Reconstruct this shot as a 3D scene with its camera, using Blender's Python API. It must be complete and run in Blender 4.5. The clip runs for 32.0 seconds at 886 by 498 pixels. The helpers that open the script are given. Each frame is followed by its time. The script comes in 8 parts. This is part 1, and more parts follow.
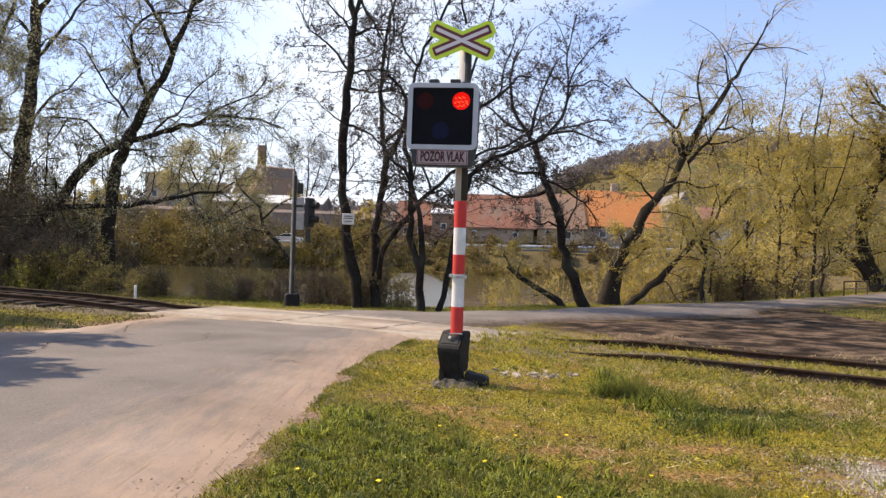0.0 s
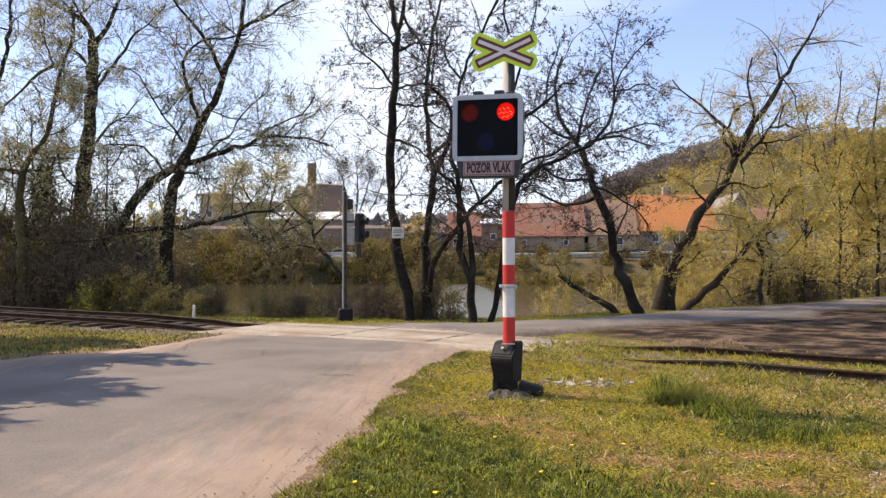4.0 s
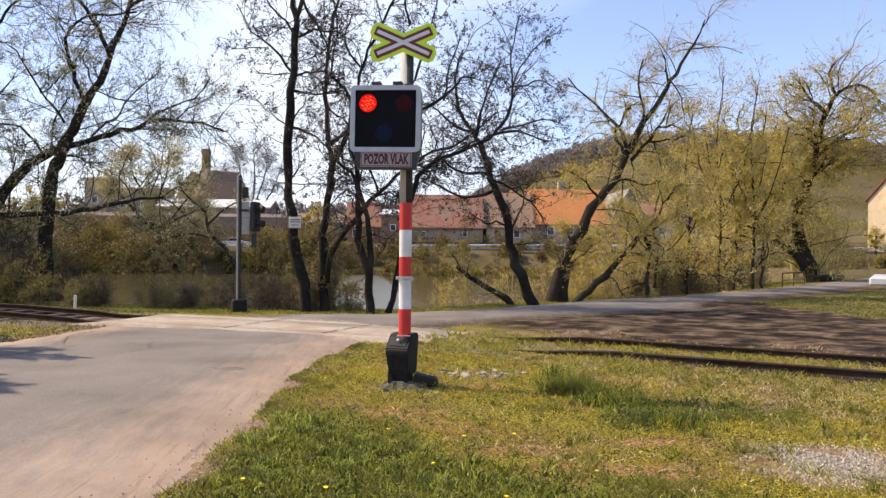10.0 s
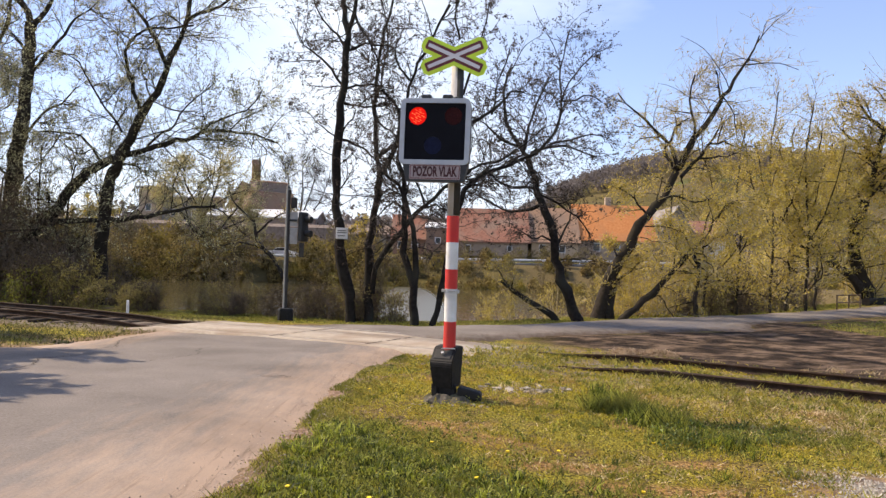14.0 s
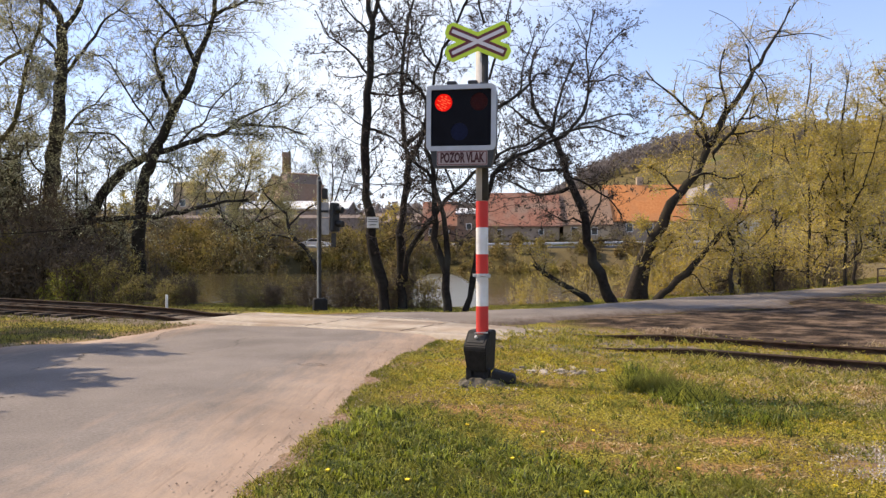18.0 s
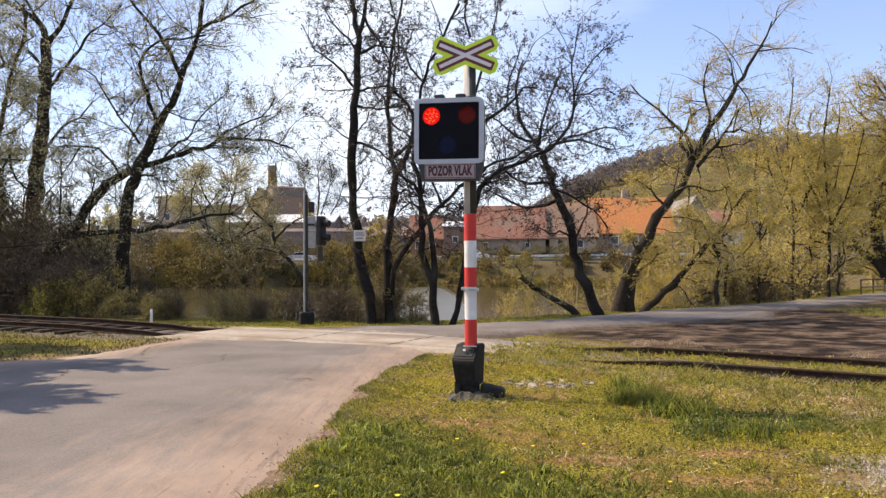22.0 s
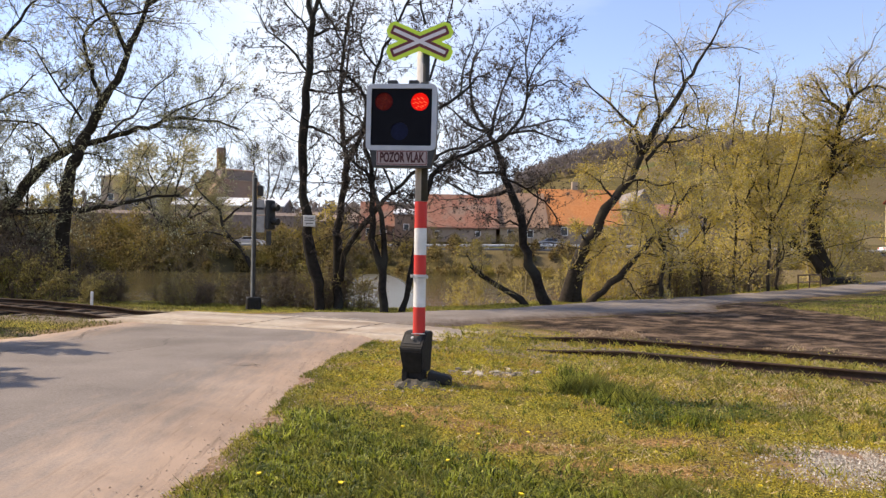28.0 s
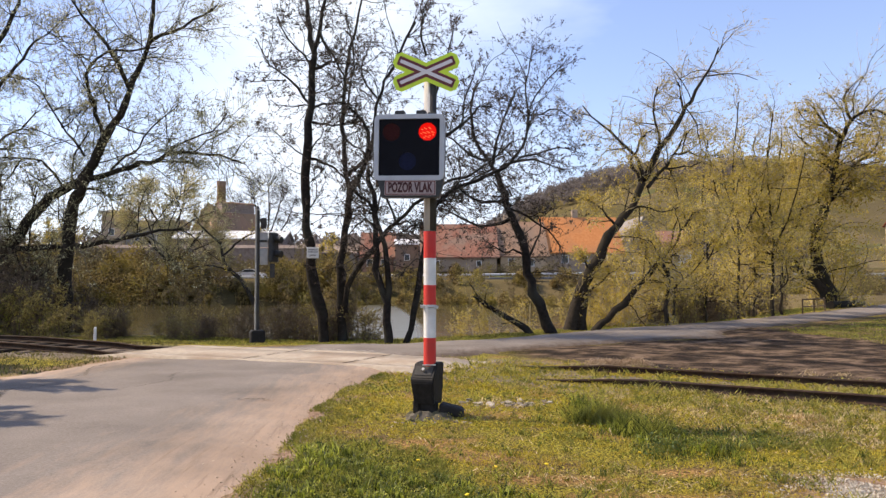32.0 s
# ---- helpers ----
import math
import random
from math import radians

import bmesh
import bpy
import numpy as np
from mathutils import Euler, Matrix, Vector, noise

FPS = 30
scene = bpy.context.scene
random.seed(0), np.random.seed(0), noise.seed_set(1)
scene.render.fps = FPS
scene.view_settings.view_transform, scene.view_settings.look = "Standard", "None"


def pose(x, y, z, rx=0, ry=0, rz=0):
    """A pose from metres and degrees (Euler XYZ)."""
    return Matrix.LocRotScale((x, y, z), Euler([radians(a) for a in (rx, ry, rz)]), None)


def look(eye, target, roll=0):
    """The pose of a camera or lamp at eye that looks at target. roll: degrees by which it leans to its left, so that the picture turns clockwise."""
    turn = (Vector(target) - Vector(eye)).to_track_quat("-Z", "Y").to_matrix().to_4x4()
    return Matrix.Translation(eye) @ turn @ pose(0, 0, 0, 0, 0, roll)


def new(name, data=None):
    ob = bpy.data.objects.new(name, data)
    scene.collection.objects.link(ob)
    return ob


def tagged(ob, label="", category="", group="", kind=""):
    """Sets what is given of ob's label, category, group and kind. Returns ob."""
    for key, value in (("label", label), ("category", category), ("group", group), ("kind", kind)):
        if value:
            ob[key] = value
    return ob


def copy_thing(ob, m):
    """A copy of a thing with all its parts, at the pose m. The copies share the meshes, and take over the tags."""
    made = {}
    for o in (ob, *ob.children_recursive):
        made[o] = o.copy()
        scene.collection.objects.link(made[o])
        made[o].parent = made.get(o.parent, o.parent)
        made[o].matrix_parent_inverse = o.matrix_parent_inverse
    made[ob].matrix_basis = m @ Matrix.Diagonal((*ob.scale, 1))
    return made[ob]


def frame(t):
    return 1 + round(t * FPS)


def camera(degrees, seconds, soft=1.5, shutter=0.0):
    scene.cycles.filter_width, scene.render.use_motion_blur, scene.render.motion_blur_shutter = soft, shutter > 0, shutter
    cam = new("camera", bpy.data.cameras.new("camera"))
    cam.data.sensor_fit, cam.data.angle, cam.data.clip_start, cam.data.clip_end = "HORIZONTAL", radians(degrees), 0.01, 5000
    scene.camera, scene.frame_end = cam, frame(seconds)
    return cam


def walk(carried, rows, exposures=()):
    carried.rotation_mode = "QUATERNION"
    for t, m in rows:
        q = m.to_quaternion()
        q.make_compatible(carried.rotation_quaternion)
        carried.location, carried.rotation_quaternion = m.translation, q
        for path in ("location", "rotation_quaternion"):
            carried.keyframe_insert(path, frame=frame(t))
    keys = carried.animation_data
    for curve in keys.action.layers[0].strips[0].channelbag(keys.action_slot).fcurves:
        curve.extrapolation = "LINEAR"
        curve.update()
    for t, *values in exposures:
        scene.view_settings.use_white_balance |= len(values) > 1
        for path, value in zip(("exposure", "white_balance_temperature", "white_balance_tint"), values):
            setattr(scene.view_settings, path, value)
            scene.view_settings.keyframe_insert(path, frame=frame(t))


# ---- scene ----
cam = camera(60.2, 32.0, 1.4)
PATH = [
    (0, (0.061, -0.272, 1.508), (0.04, 1.728, 1.512), 1.8),
    (0.5, (0.058, -0.27, 1.511), (-0.031, 1.728, 1.499), 1.4),
    (1, (0.049, -0.277, 1.51), (-0.128, 1.715, 1.49), 1.1),
    (1.5, (0.059, -0.315, 1.511), (-0.135, 1.675, 1.482), -0.2),
    (2, (0.065, -0.31, 1.512), (-0.088, 1.684, 1.479), -0.7),
    (2.5, (0.076, -0.289, 1.514), (-0.079, 1.705, 1.51), -0.3),
    (3, (0.081, -0.273, 1.517), (-0.102, 1.719, 1.527), -1.0),
    (3.5, (0.08, -0.278, 1.512), (-0.081, 1.715, 1.516), -0.5),
    (4, (0.074, -0.305, 1.513), (-0.079, 1.689, 1.544), -0.1),
    (4.5, (0.079, -0.293, 1.506), (-0.026, 1.703, 1.575), 0.1),
    (6.5, (0.073, -0.276, 1.518), (-0.049, 1.719, 1.588), 0.2),
    (7, (0.067, -0.3, 1.525), (-0.118, 1.69, 1.598), 0.2),
    (7.5, (0.068, -0.313, 1.525), (-0.165, 1.673, 1.591), -1.4),
    (8, (0.066, -0.299, 1.518), (-0.153, 1.688, 1.574), -1.0),
    (8.5, (0.07, -0.29, 1.523), (-0.132, 1.699, 1.583), -0.2),
    (9, (0.082, -0.304, 1.525), (-0.089, 1.688, 1.581), -0.6),
    (9.5, (0.081, -0.3, 1.525), (-0.014, 1.697, 1.581), 0.2),
    (10, (0.108, -0.28, 1.524), (0.217, 1.717, 1.532), 0.5),
    (10.5, (0.095, -0.268, 1.52), (0.194, 1.729, 1.538), 1.2),
    (11, (0.089, -0.284, 1.522), (0.146, 1.715, 1.552), 1.5),
    (11.5, (0.092, -0.308, 1.522), (0.152, 1.691, 1.553), 1.2),
    (12, (0.078, -0.285, 1.518), (0.113, 1.714, 1.552), 1.0),
    (12.5, (0.082, -0.282, 1.521), (0.102, 1.718, 1.538), 1.0),
    (13, (0.079, -0.279, 1.522), (0.106, 1.721, 1.548), 1.4),
    (13.5, (0.083, -0.276, 1.519), (0.093, 1.724, 1.554), 1.6),
    (15.5, (0.083, -0.269, 1.515), (-0.003, 1.729, 1.563), 0.6),
    (16, (0.084, -0.273, 1.51), (-0.036, 1.723, 1.553), -0.2),
    (16.5, (0.088, -0.324, 1.512), (-0.011, 1.674, 1.532), -0.5),
    (17, (0.087, -0.336, 1.51), (0.0, 1.662, 1.523), -0.3),
    (17.5, (0.092, -0.338, 1.508), (0.002, 1.66, 1.516), -0.1),
    (18, (0.101, -0.339, 1.51), (0.011, 1.659, 1.514), -0.1),
    (18.5, (0.112, -0.342, 1.506), (0.009, 1.656, 1.504), -0.0),
    (19, (0.112, -0.327, 1.511), (0.078, 1.673, 1.521), -0.3),
    (19.5, (0.108, -0.325, 1.518), (0.287, 1.667, 1.553), 1.2),
    (20, (0.116, -0.325, 1.514), (0.363, 1.659, 1.555), 1.1),
    (20.5, (0.11, -0.31, 1.515), (0.326, 1.678, 1.549), 1.5),
    (21, (0.103, -0.298, 1.516), (0.287, 1.692, 1.581), 1.0),
    (21.5, (0.093, -0.314, 1.517), (0.189, 1.682, 1.582), 0.4),
    (22, (0.078, -0.32, 1.513), (0.024, 1.679, 1.551), -0.3),
    (22.5, (0.076, -0.319, 1.516), (0.015, 1.68, 1.522), 0.0),
    (23, (0.076, -0.318, 1.514), (0.001, 1.68, 1.542), 0.2),
    (23.5, (0.073, -0.324, 1.508), (-0.003, 1.674, 1.519), 0.2),
    (24, (0.074, -0.348, 1.51), (-0.055, 1.648, 1.522), -0.4),
    (24.5, (0.065, -0.322, 1.505), (-0.059, 1.674, 1.509), -0.4),
    (26.5, (0.041, -0.284, 1.511), (-0.16, 1.705, 1.553), -0.1),
    (27, (0.048, -0.275, 1.511), (-0.013, 1.723, 1.585), 0.9),
    (27.5, (0.08, -0.302, 1.51), (0.189, 1.695, 1.524), 1.3),
    (28, (0.087, -0.296, 1.509), (0.162, 1.703, 1.516), 0.9),
    (28.5, (0.091, -0.277, 1.509), (0.045, 1.723, 1.527), 1.0),
    (29, (0.095, -0.266, 1.518), (-0.106, 1.724, 1.538), 0.2),
    (29.5, (0.067, -0.258, 1.52), (-0.091, 1.735, 1.529), -0.7),
    (30, (0.031, -0.246, 1.514), (-0.14, 1.747, 1.506), -0.7),
    (30.5, (0.011, -0.253, 1.513), (-0.177, 1.738, 1.517), -0.6),
    (31, (-0.003, -0.249, 1.512), (-0.084, 1.749, 1.527), -0.5),
    (31.5, (-0.024, -0.281, 1.514), (-0.002, 1.718, 1.569), -0.5),
    (32, (-0.017, -0.233, 1.507), (0.057, 1.764, 1.592), 0.0),
]
walk(cam, [(t, look(eye, aim, roll)) for t, eye, aim, roll in PATH], [(0.0, 0.54), (32.0, 0.54)])

# ---------------------------------------------------------------- light
SUN_AZ, SUN_EL = radians(-74), radians(44.5)      # from +y, to the left; height
world = bpy.data.worlds.new("sky")
scene.world = world
world.use_nodes = True
wn, wl = world.node_tree.nodes, world.node_tree.links
wn.clear()
sky = wn.new("ShaderNodeTexSky")
sky.sky_type, sky.sun_disc, sky.sun_elevation, sky.sun_rotation = "NISHITA", False, SUN_EL, SUN_AZ
sky.air_density, sky.dust_density, sky.ozone_density = 1.0, 0.5, 1.8
wtc = wn.new("ShaderNodeTexCoord")
wmap = wn.new("ShaderNodeMapping")
wmap.inputs["Location"].default_value = (0.55, 0.1, 0.3)
wmap.inputs["Scale"].default_value = (1.0, 1.0, 2.6)
wnoise = wn.new("ShaderNodeTexNoise")
wnoise.inputs["Scale"].default_value, wnoise.inputs["Detail"].default_value, wnoise.inputs["Roughness"].default_value = 1.35, 7, 0.55
wramp = wn.new("ShaderNodeValToRGB")
wramp.color_ramp.elements[0].position, wramp.color_ramp.elements[1].position = 0.42, 0.72
wramp.color_ramp.elements[0].color = (0.06, 0.06, 0.06, 1)      # a thin veil all over
wmix = wn.new("ShaderNodeMix")
wmix.data_type = "RGBA"
wmix.inputs[7].default_value = (5.5, 5.95, 6.75, 1)      # thin bright cloud
wbg = wn.new("ShaderNodeBackground")
wbg.inputs["Strength"].default_value = 0.139
wout = wn.new("ShaderNodeOutputWorld")
wl.new(wtc.outputs["Generated"], wmap.inputs["Vector"])
wl.new(wmap.outputs["Vector"], wnoise.inputs["Vector"])
wxyz = wn.new("ShaderNodeSeparateXYZ")               # the cloud bank is thickest upriver
wl.new(wtc.outputs["Generated"], wxyz.inputs[0])
wrange = wn.new("ShaderNodeMapRange")
wrange.inputs[1].default_value, wrange.inputs[2].default_value, wrange.inputs[3].default_value, wrange.inputs[4].default_value = 0.05, 0.40, 0.095, -0.16
woff = wn.new("ShaderNodeMath")
woff.inputs[1].default_value = 0.13
wabs = wn.new("ShaderNodeMath")
wabs.operation = "ABSOLUTE"
wl.new(wxyz.outputs["X"], woff.inputs[0])
wl.new(woff.outputs[0], wabs.inputs[0])
wl.new(wabs.outputs[0], wrange.inputs[0])
wadd = wn.new("ShaderNodeMath")
wl.new(wnoise.outputs["Fac"], wadd.inputs[0])
wl.new(wrange.outputs[0], wadd.inputs[1])
wl.new(wadd.outputs[0], wramp.inputs["Fac"])
wl.new(wramp.outputs["Color"], wmix.inputs[0])
wtint = wn.new("ShaderNodeMix")                      # a slightly violet spring sky
wtint.data_type, wtint.blend_type = "RGBA", "MULTIPLY"
wtint.inputs[0].default_value = 1.0
wtint.inputs[7].default_value = (1.14, 1.04, 1.17, 1)
wl.new(sky.outputs["Color"], wtint.inputs[6])
wl.new(wtint.outputs[2], wmix.inputs[6])
wl.new(wmix.outputs[2], wbg.inputs["Color"])
wl.new(wbg.outputs["Background"], wout.inputs["Surface"])

sun = new("sun", bpy.data.lights.new("sun", "SUN"))
sun.data.energy, sun.data.angle, sun.data.color = 4.8, radians(0.5), (1.0, 0.83, 0.63)
sx, sy, sz = math.sin(SUN_AZ) * math.cos(SUN_EL), math.cos(SUN_AZ) * math.cos(SUN_EL), math.sin(SUN_EL)
sun.matrix_world = look((sx * 60, sy * 60, sz * 60), (0, 0, 0))


# ---------------------------------------------------------------- materials
def surf(name, c1, c2, scale=8.0, rough=0.8, bump=0.2, c3=None, big=0.6, metal=0.0, by="noise", spread=0.5, coords="Object", sheen=0.0, through_light=0.0):
    """A surface of two colours mixed by a fine noise, with a third colour in broad stains; by: noise, island, object."""
    m = bpy.data.materials.new(name)
    m.use_nodes = True
    n, k = m.node_tree.nodes, m.node_tree.links
    p = n["Principled BSDF"]
    p.inputs["Roughness"].default_value, p.inputs["Metallic"].default_value = rough, metal
    if rough >= 0.8:
        p.inputs["Specular IOR Level"].default_value = 0.15
    tc = n.new("ShaderNodeTexCoord")
    no = n.new("ShaderNodeTexNoise")
    no.inputs["Scale"].default_value, no.inputs["Detail"].default_value = scale, 6
    k.new(tc.outputs[coords], no.inputs["Vector"])
    ramp = n.new("ShaderNodeValToRGB")
    ramp.color_ramp.elements[0].position, ramp.color_ramp.elements[1].position = 0.5 - spread / 2, 0.5 + spread / 2
    ramp.color_ramp.elements[0].color, ramp.color_ramp.elements[1].color = c1, c2
    if by == "noise":
        k.new(no.outputs["Fac"], ramp.inputs["Fac"])
    else:
        src = n.new("ShaderNodeNewGeometry").outputs["Random Per Island"] if by == "island" else n.new("ShaderNodeObjectInfo").outputs["Random"]
        mixv = n.new("ShaderNodeMath")
        mixv.operation = "MULTIPLY_ADD"
        mixv.inputs[1].default_value = 0.8
        sub = n.new("ShaderNodeMath")
        sub.operation = "MULTIPLY"
        sub.inputs[1].default_value = 0.2
        k.new(no.outputs["Fac"], sub.inputs[0])
        k.new(src, mixv.inputs[0])
        k.new(sub.outputs[0], mixv.inputs[2])
        k.new(mixv.outputs[0], ramp.inputs["Fac"])
    col = ramp.outputs["Color"]
    if c3:
        n2 = n.new("ShaderNodeTexNoise")
        n2.inputs["Scale"].default_value, n2.inputs["Detail"].default_value = big, 4
        k.new(tc.outputs[coords], n2.inputs["Vector"])
        r2 = n.new("ShaderNodeValToRGB")
        r2.color_ramp.elements[0].position, r2.color_ramp.elements[1].position = 0.45, 0.65
        k.new(n2.outputs["Fac"], r2.inputs["Fac"])
        mx = n.new("ShaderNodeMix")
        mx.data_type = "RGBA"
        mx.inputs[7].default_value = c3
        k.new(r2.outputs["Color"], mx.inputs[0])
        k.new(col, mx.inputs[6])
        col = mx.outputs[2]
    k.new(col, p.inputs["Base Color"])
    if bump:
        b = n.new("ShaderNodeBump")
        b.inputs["Strength"].default_value, b.inputs["Distance"].default_value = bump, 0.02
        k.new(no.outputs["Fac"], b.inputs["Height"])
        k.new(b.outputs["Normal"], p.inputs["Normal"])
    if through_light:
        tr = n.new("ShaderNodeBsdfTranslucent")
        k.new(col, tr.inputs["Color"])
        ms = n.new("ShaderNodeMixShader")
        ms.inputs[0].default_value = through_light
        k.new(p.outputs[0], ms.inputs[1])
        k.new(tr.outputs[0], ms.inputs[2])
        k.new(ms.outputs[0], n["Material Output"].inputs["Surface"])
    return m


def glow(name, colour, strength):
    m = bpy.data.materials.new(name)
    m.use_nodes = True
    p = m.node_tree.nodes["Principled BSDF"]
    p.inputs["Base Color"].default_value = colour
    p.inputs["Emission Color"].default_value, p.inputs["Emission Strength"].default_value = colour, strength
    return m


BARK = surf("bark", (0.016, 0.013, 0.010, 1), (0.055, 0.044, 0.034, 1), 9, 0.95, 0.5, (0.03, 0.026, 0.017, 1), 1.2)
BARK_ALDER = surf("alder_bark", (0.009, 0.0072, 0.0062, 1), (0.032, 0.026, 0.022, 1), 10, 0.95, 0.5, (0.036, 0.034, 0.026, 1), 1.3)
BARK_LICHEN = surf("lichen_bark", (0.05, 0.042, 0.02, 1), (0.16, 0.135, 0.06, 1), 8, 0.95, 0.5, (0.07, 0.055, 0.035, 1), 1.4)
TWIG_ALDER = surf("alder_twig", (0.045, 0.038, 0.033, 1), (0.12, 0.10, 0.085, 1), 6, 0.95, 0.0)
TWIG_GREY = surf("grey_twig", (0.13, 0.11, 0.08, 1), (0.27, 0.23, 0.16, 1), 6, 0.95, 0.0)
TWIG_PALE = surf("pale_willow_twig", (0.10, 0.088, 0.055, 1), (0.24, 0.21, 0.135, 1), 6, 0.9, 0.0)
TWIG_YELLOW = surf("willow_twig", (0.32, 0.255, 0.14, 1), (0.52, 0.44, 0.26, 1), 6, 0.9, 0.0)
LEAF_WILLOW = surf("willow_leaf", (0.37, 0.28, 0.03, 1), (0.69, 0.54, 0.10, 1), 3, 0.6, 0.0, by="island", through_light=0.5)
LEAF_PALE = surf("pale_leaf", (0.34, 0.325, 0.15, 1), (0.66, 0.62, 0.36, 1), 3, 0.6, 0.0, by="island", through_light=0.35)
LEAF_SHRUB = surf("shrub_leaf", (0.15, 0.125, 0.028, 1), (0.42, 0.345, 0.08, 1), 3, 0.6, 0.0, by="island", through_light=0.3)
LEAF_GREEN = surf("fresh_leaf", (0.13, 0.145, 0.015, 1), (0.33, 0.33, 0.045, 1), 3, 0.6, 0.0, by="island", through_light=0.35)
CATKIN = surf("alder_catkin", (0.035, 0.028, 0.022, 1), (0.13, 0.10, 0.075, 1), 3, 0.9, 0.0, by="island")
TWIG_BROWN = surf("brown_twig", (0.085, 0.064, 0.042, 1), (0.22, 0.168, 0.112, 1), 4, 0.95, 0.0)
LEAF_DARK = surf("dull_shrub_leaf", (0.10, 0.078, 0.026, 1), (0.27, 0.21, 0.065, 1), 0.6, 0.7, 0.0, by="island", through_light=0.2)
CONIFER = surf("conifer_needles", (0.01, 0.018, 0.008, 1), (0.03, 0.045, 0.02, 1), 3, 0.8, 0.0, by="island")


# ---------------------------------------------------------------- mesh helpers
def thing(name, label, category, at=(0, 0, 0), group="", rz=0.0, kind=""):
    ob = new(name)
    ob.matrix_world = pose(*at, 0, 0, rz)
    return tagged(ob, label, category, group, kind)


def part(name, bm, material, parent=None, label=""):
    """One mesh object under a thing or under a part."""
    me = bpy.data.meshes.new(name)
    bm.to_mesh(me)
    bm.free()
    for m in material if isinstance(material, (list, tuple)) else (material,):
        me.materials.append(m)
    ob = new(name, me)
    ob.parent = parent
    if label:
        ob["label"] = label
    return ob


def raw(name, verts, faces, material, parent=None, smooth=False, label=""):
    """One mesh object from arrays; the faces all have the same number of corners."""
    me = bpy.data.meshes.new(name)
    verts, faces = np.asarray(verts, np.float32), np.asarray(faces, np.int32)
    me.vertices.add(len(verts))
    me.vertices.foreach_set("co", verts.ravel())
    nf, c = faces.shape
    me.loops.add(nf * c)
    me.loops.foreach_set("vertex_index", faces.ravel())
    me.polygons.add(nf)
    me.polygons.foreach_set("loop_start", np.arange(0, nf * c, c, dtype=np.int32))
    me.polygons.foreach_set("loop_total", np.full(nf, c, np.int32))
    if smooth:
        me.polygons.foreach_set("use_smooth", np.ones(nf, bool))
    me.materials.append(material)
    me.update(calc_edges=True)
    ob = new(name, me)
    ob.parent = parent
    if label:
        ob["label"] = label
    return ob


def box(bm, c, s, bevel=0.0, m=None, seg=1):
    """A box of size s about c, with rounded edges, turned by m."""
    made = bmesh.ops.create_cube(bm, size=1, matrix=(m or Matrix()) @ Matrix.Translation(c) @ Matrix.Diagonal((*s, 1)))
    if bevel:
        edges = list({e for v in made["verts"] for e in v.link_edges})
        bmesh.ops.bevel(bm, geom=edges, offset=bevel, segments=seg, affect="EDGES", profile=0.5)
    return bm


def rod(bm, a, b, r0, r1=None, seg=12, caps=True):
    a, b = Vector(a), Vector(b)
    m = Matrix.Translation((a + b) / 2) @ (b - a).to_track_quat("Z", "Y").to_matrix().to_4x4()
    bmesh.ops.create_cone(bm, cap_ends=caps, segments=seg, radius1=r0, radius2=r0 if r1 is None else r1, depth=(b - a).length, matrix=m)
    return bm


def slab(bm, outline, y0, y1):
    """A plate in the xz plane with the given outline, from y0 to y1."""
    front = [bm.verts.new((x, y0, z)) for x, z in outline]
    back = [bm.verts.new((x, y1, z)) for x, z in outline]
    bm.faces.new(front)
    bm.faces.new(back[::-1])
    n = len(outline)
    for i in range(n):
        bm.faces.new((front[i], back[i], back[(i + 1) % n], front[(i + 1) % n]))
    bmesh.ops.recalc_face_normals(bm, faces=bm.faces)
    return bm


def rounded(w, h, r, cx=0.0, cz=0.0, seg=5):
    pts = []
    for qx, qz, a in ((1, 1, 0), (-1, 1, 90), (-1, -1, 180), (1, -1, 270)):
        for i in range(seg + 1):
            t = radians(a + 90 * i / seg)
            pts.append((cx + qx * (w / 2 - r) + r * math.cos(t), cz + qz * (h / 2 - r) + r * math.sin(t)))
    return pts


def ring(bm, outer, inner, y0, y1):
    """A frame in the xz plane between two outlines with equal counts."""
    n = len(outer)
    o0 = [bm.verts.new((x, y0, z)) for x, z in outer]
    i0 = [bm.verts.new((x, y0, z)) for x, z in inner]
    o1 = [bm.verts.new((x, y1, z)) for x, z in outer]
    i1 = [bm.verts.new((x, y1, z)) for x, z in inner]
    for k in range(n):
        j = (k + 1) % n
        for q in ((o0[k], o0[j], i0[j], i0[k]), (o1[j], o1[k], i1[k], i1[j]), (o0[j], o0[k], o1[k], o1[j]), (i0[k], i0[j], i1[j], i1[k])):
            bm.faces.new(q)
    bmesh.ops.recalc_face_normals(bm, faces=bm.faces)
    return bm


def lettering(name, words, size, material, parent, m, depth=0.003, width=None):
    """Raised words as a mesh; centred on m, in its xz plane facing -y."""
    cu = bpy.data.curves.new(name, "FONT")
    cu.body, cu.size, cu.extrude, cu.align_x, cu.align_y, cu.resolution_u = words, size, depth, "CENTER", "CENTER", 3
    cu.offset = size * 0.04                # a heavy face
    tmp = bpy.data.objects.new(name, cu)
    scene.collection.objects.link(tmp)
    me = bpy.data.meshes.new_from_object(tmp.evaluated_get(bpy.context.evaluated_depsgraph_get()))
    bpy.data.objects.remove(tmp)
    xs = [v.co.x for v in me.vertices]
    k = width / (max(xs) - min(xs)) if width else 1.0
    me.transform(m @ pose(0, 0, 0, 90) @ Matrix.Diagonal((k, 1, 1, 1)))
    me.materials.clear()
    me.materials.append(material)
    ob = new(name, me)
    ob.parent = parent
    return ob


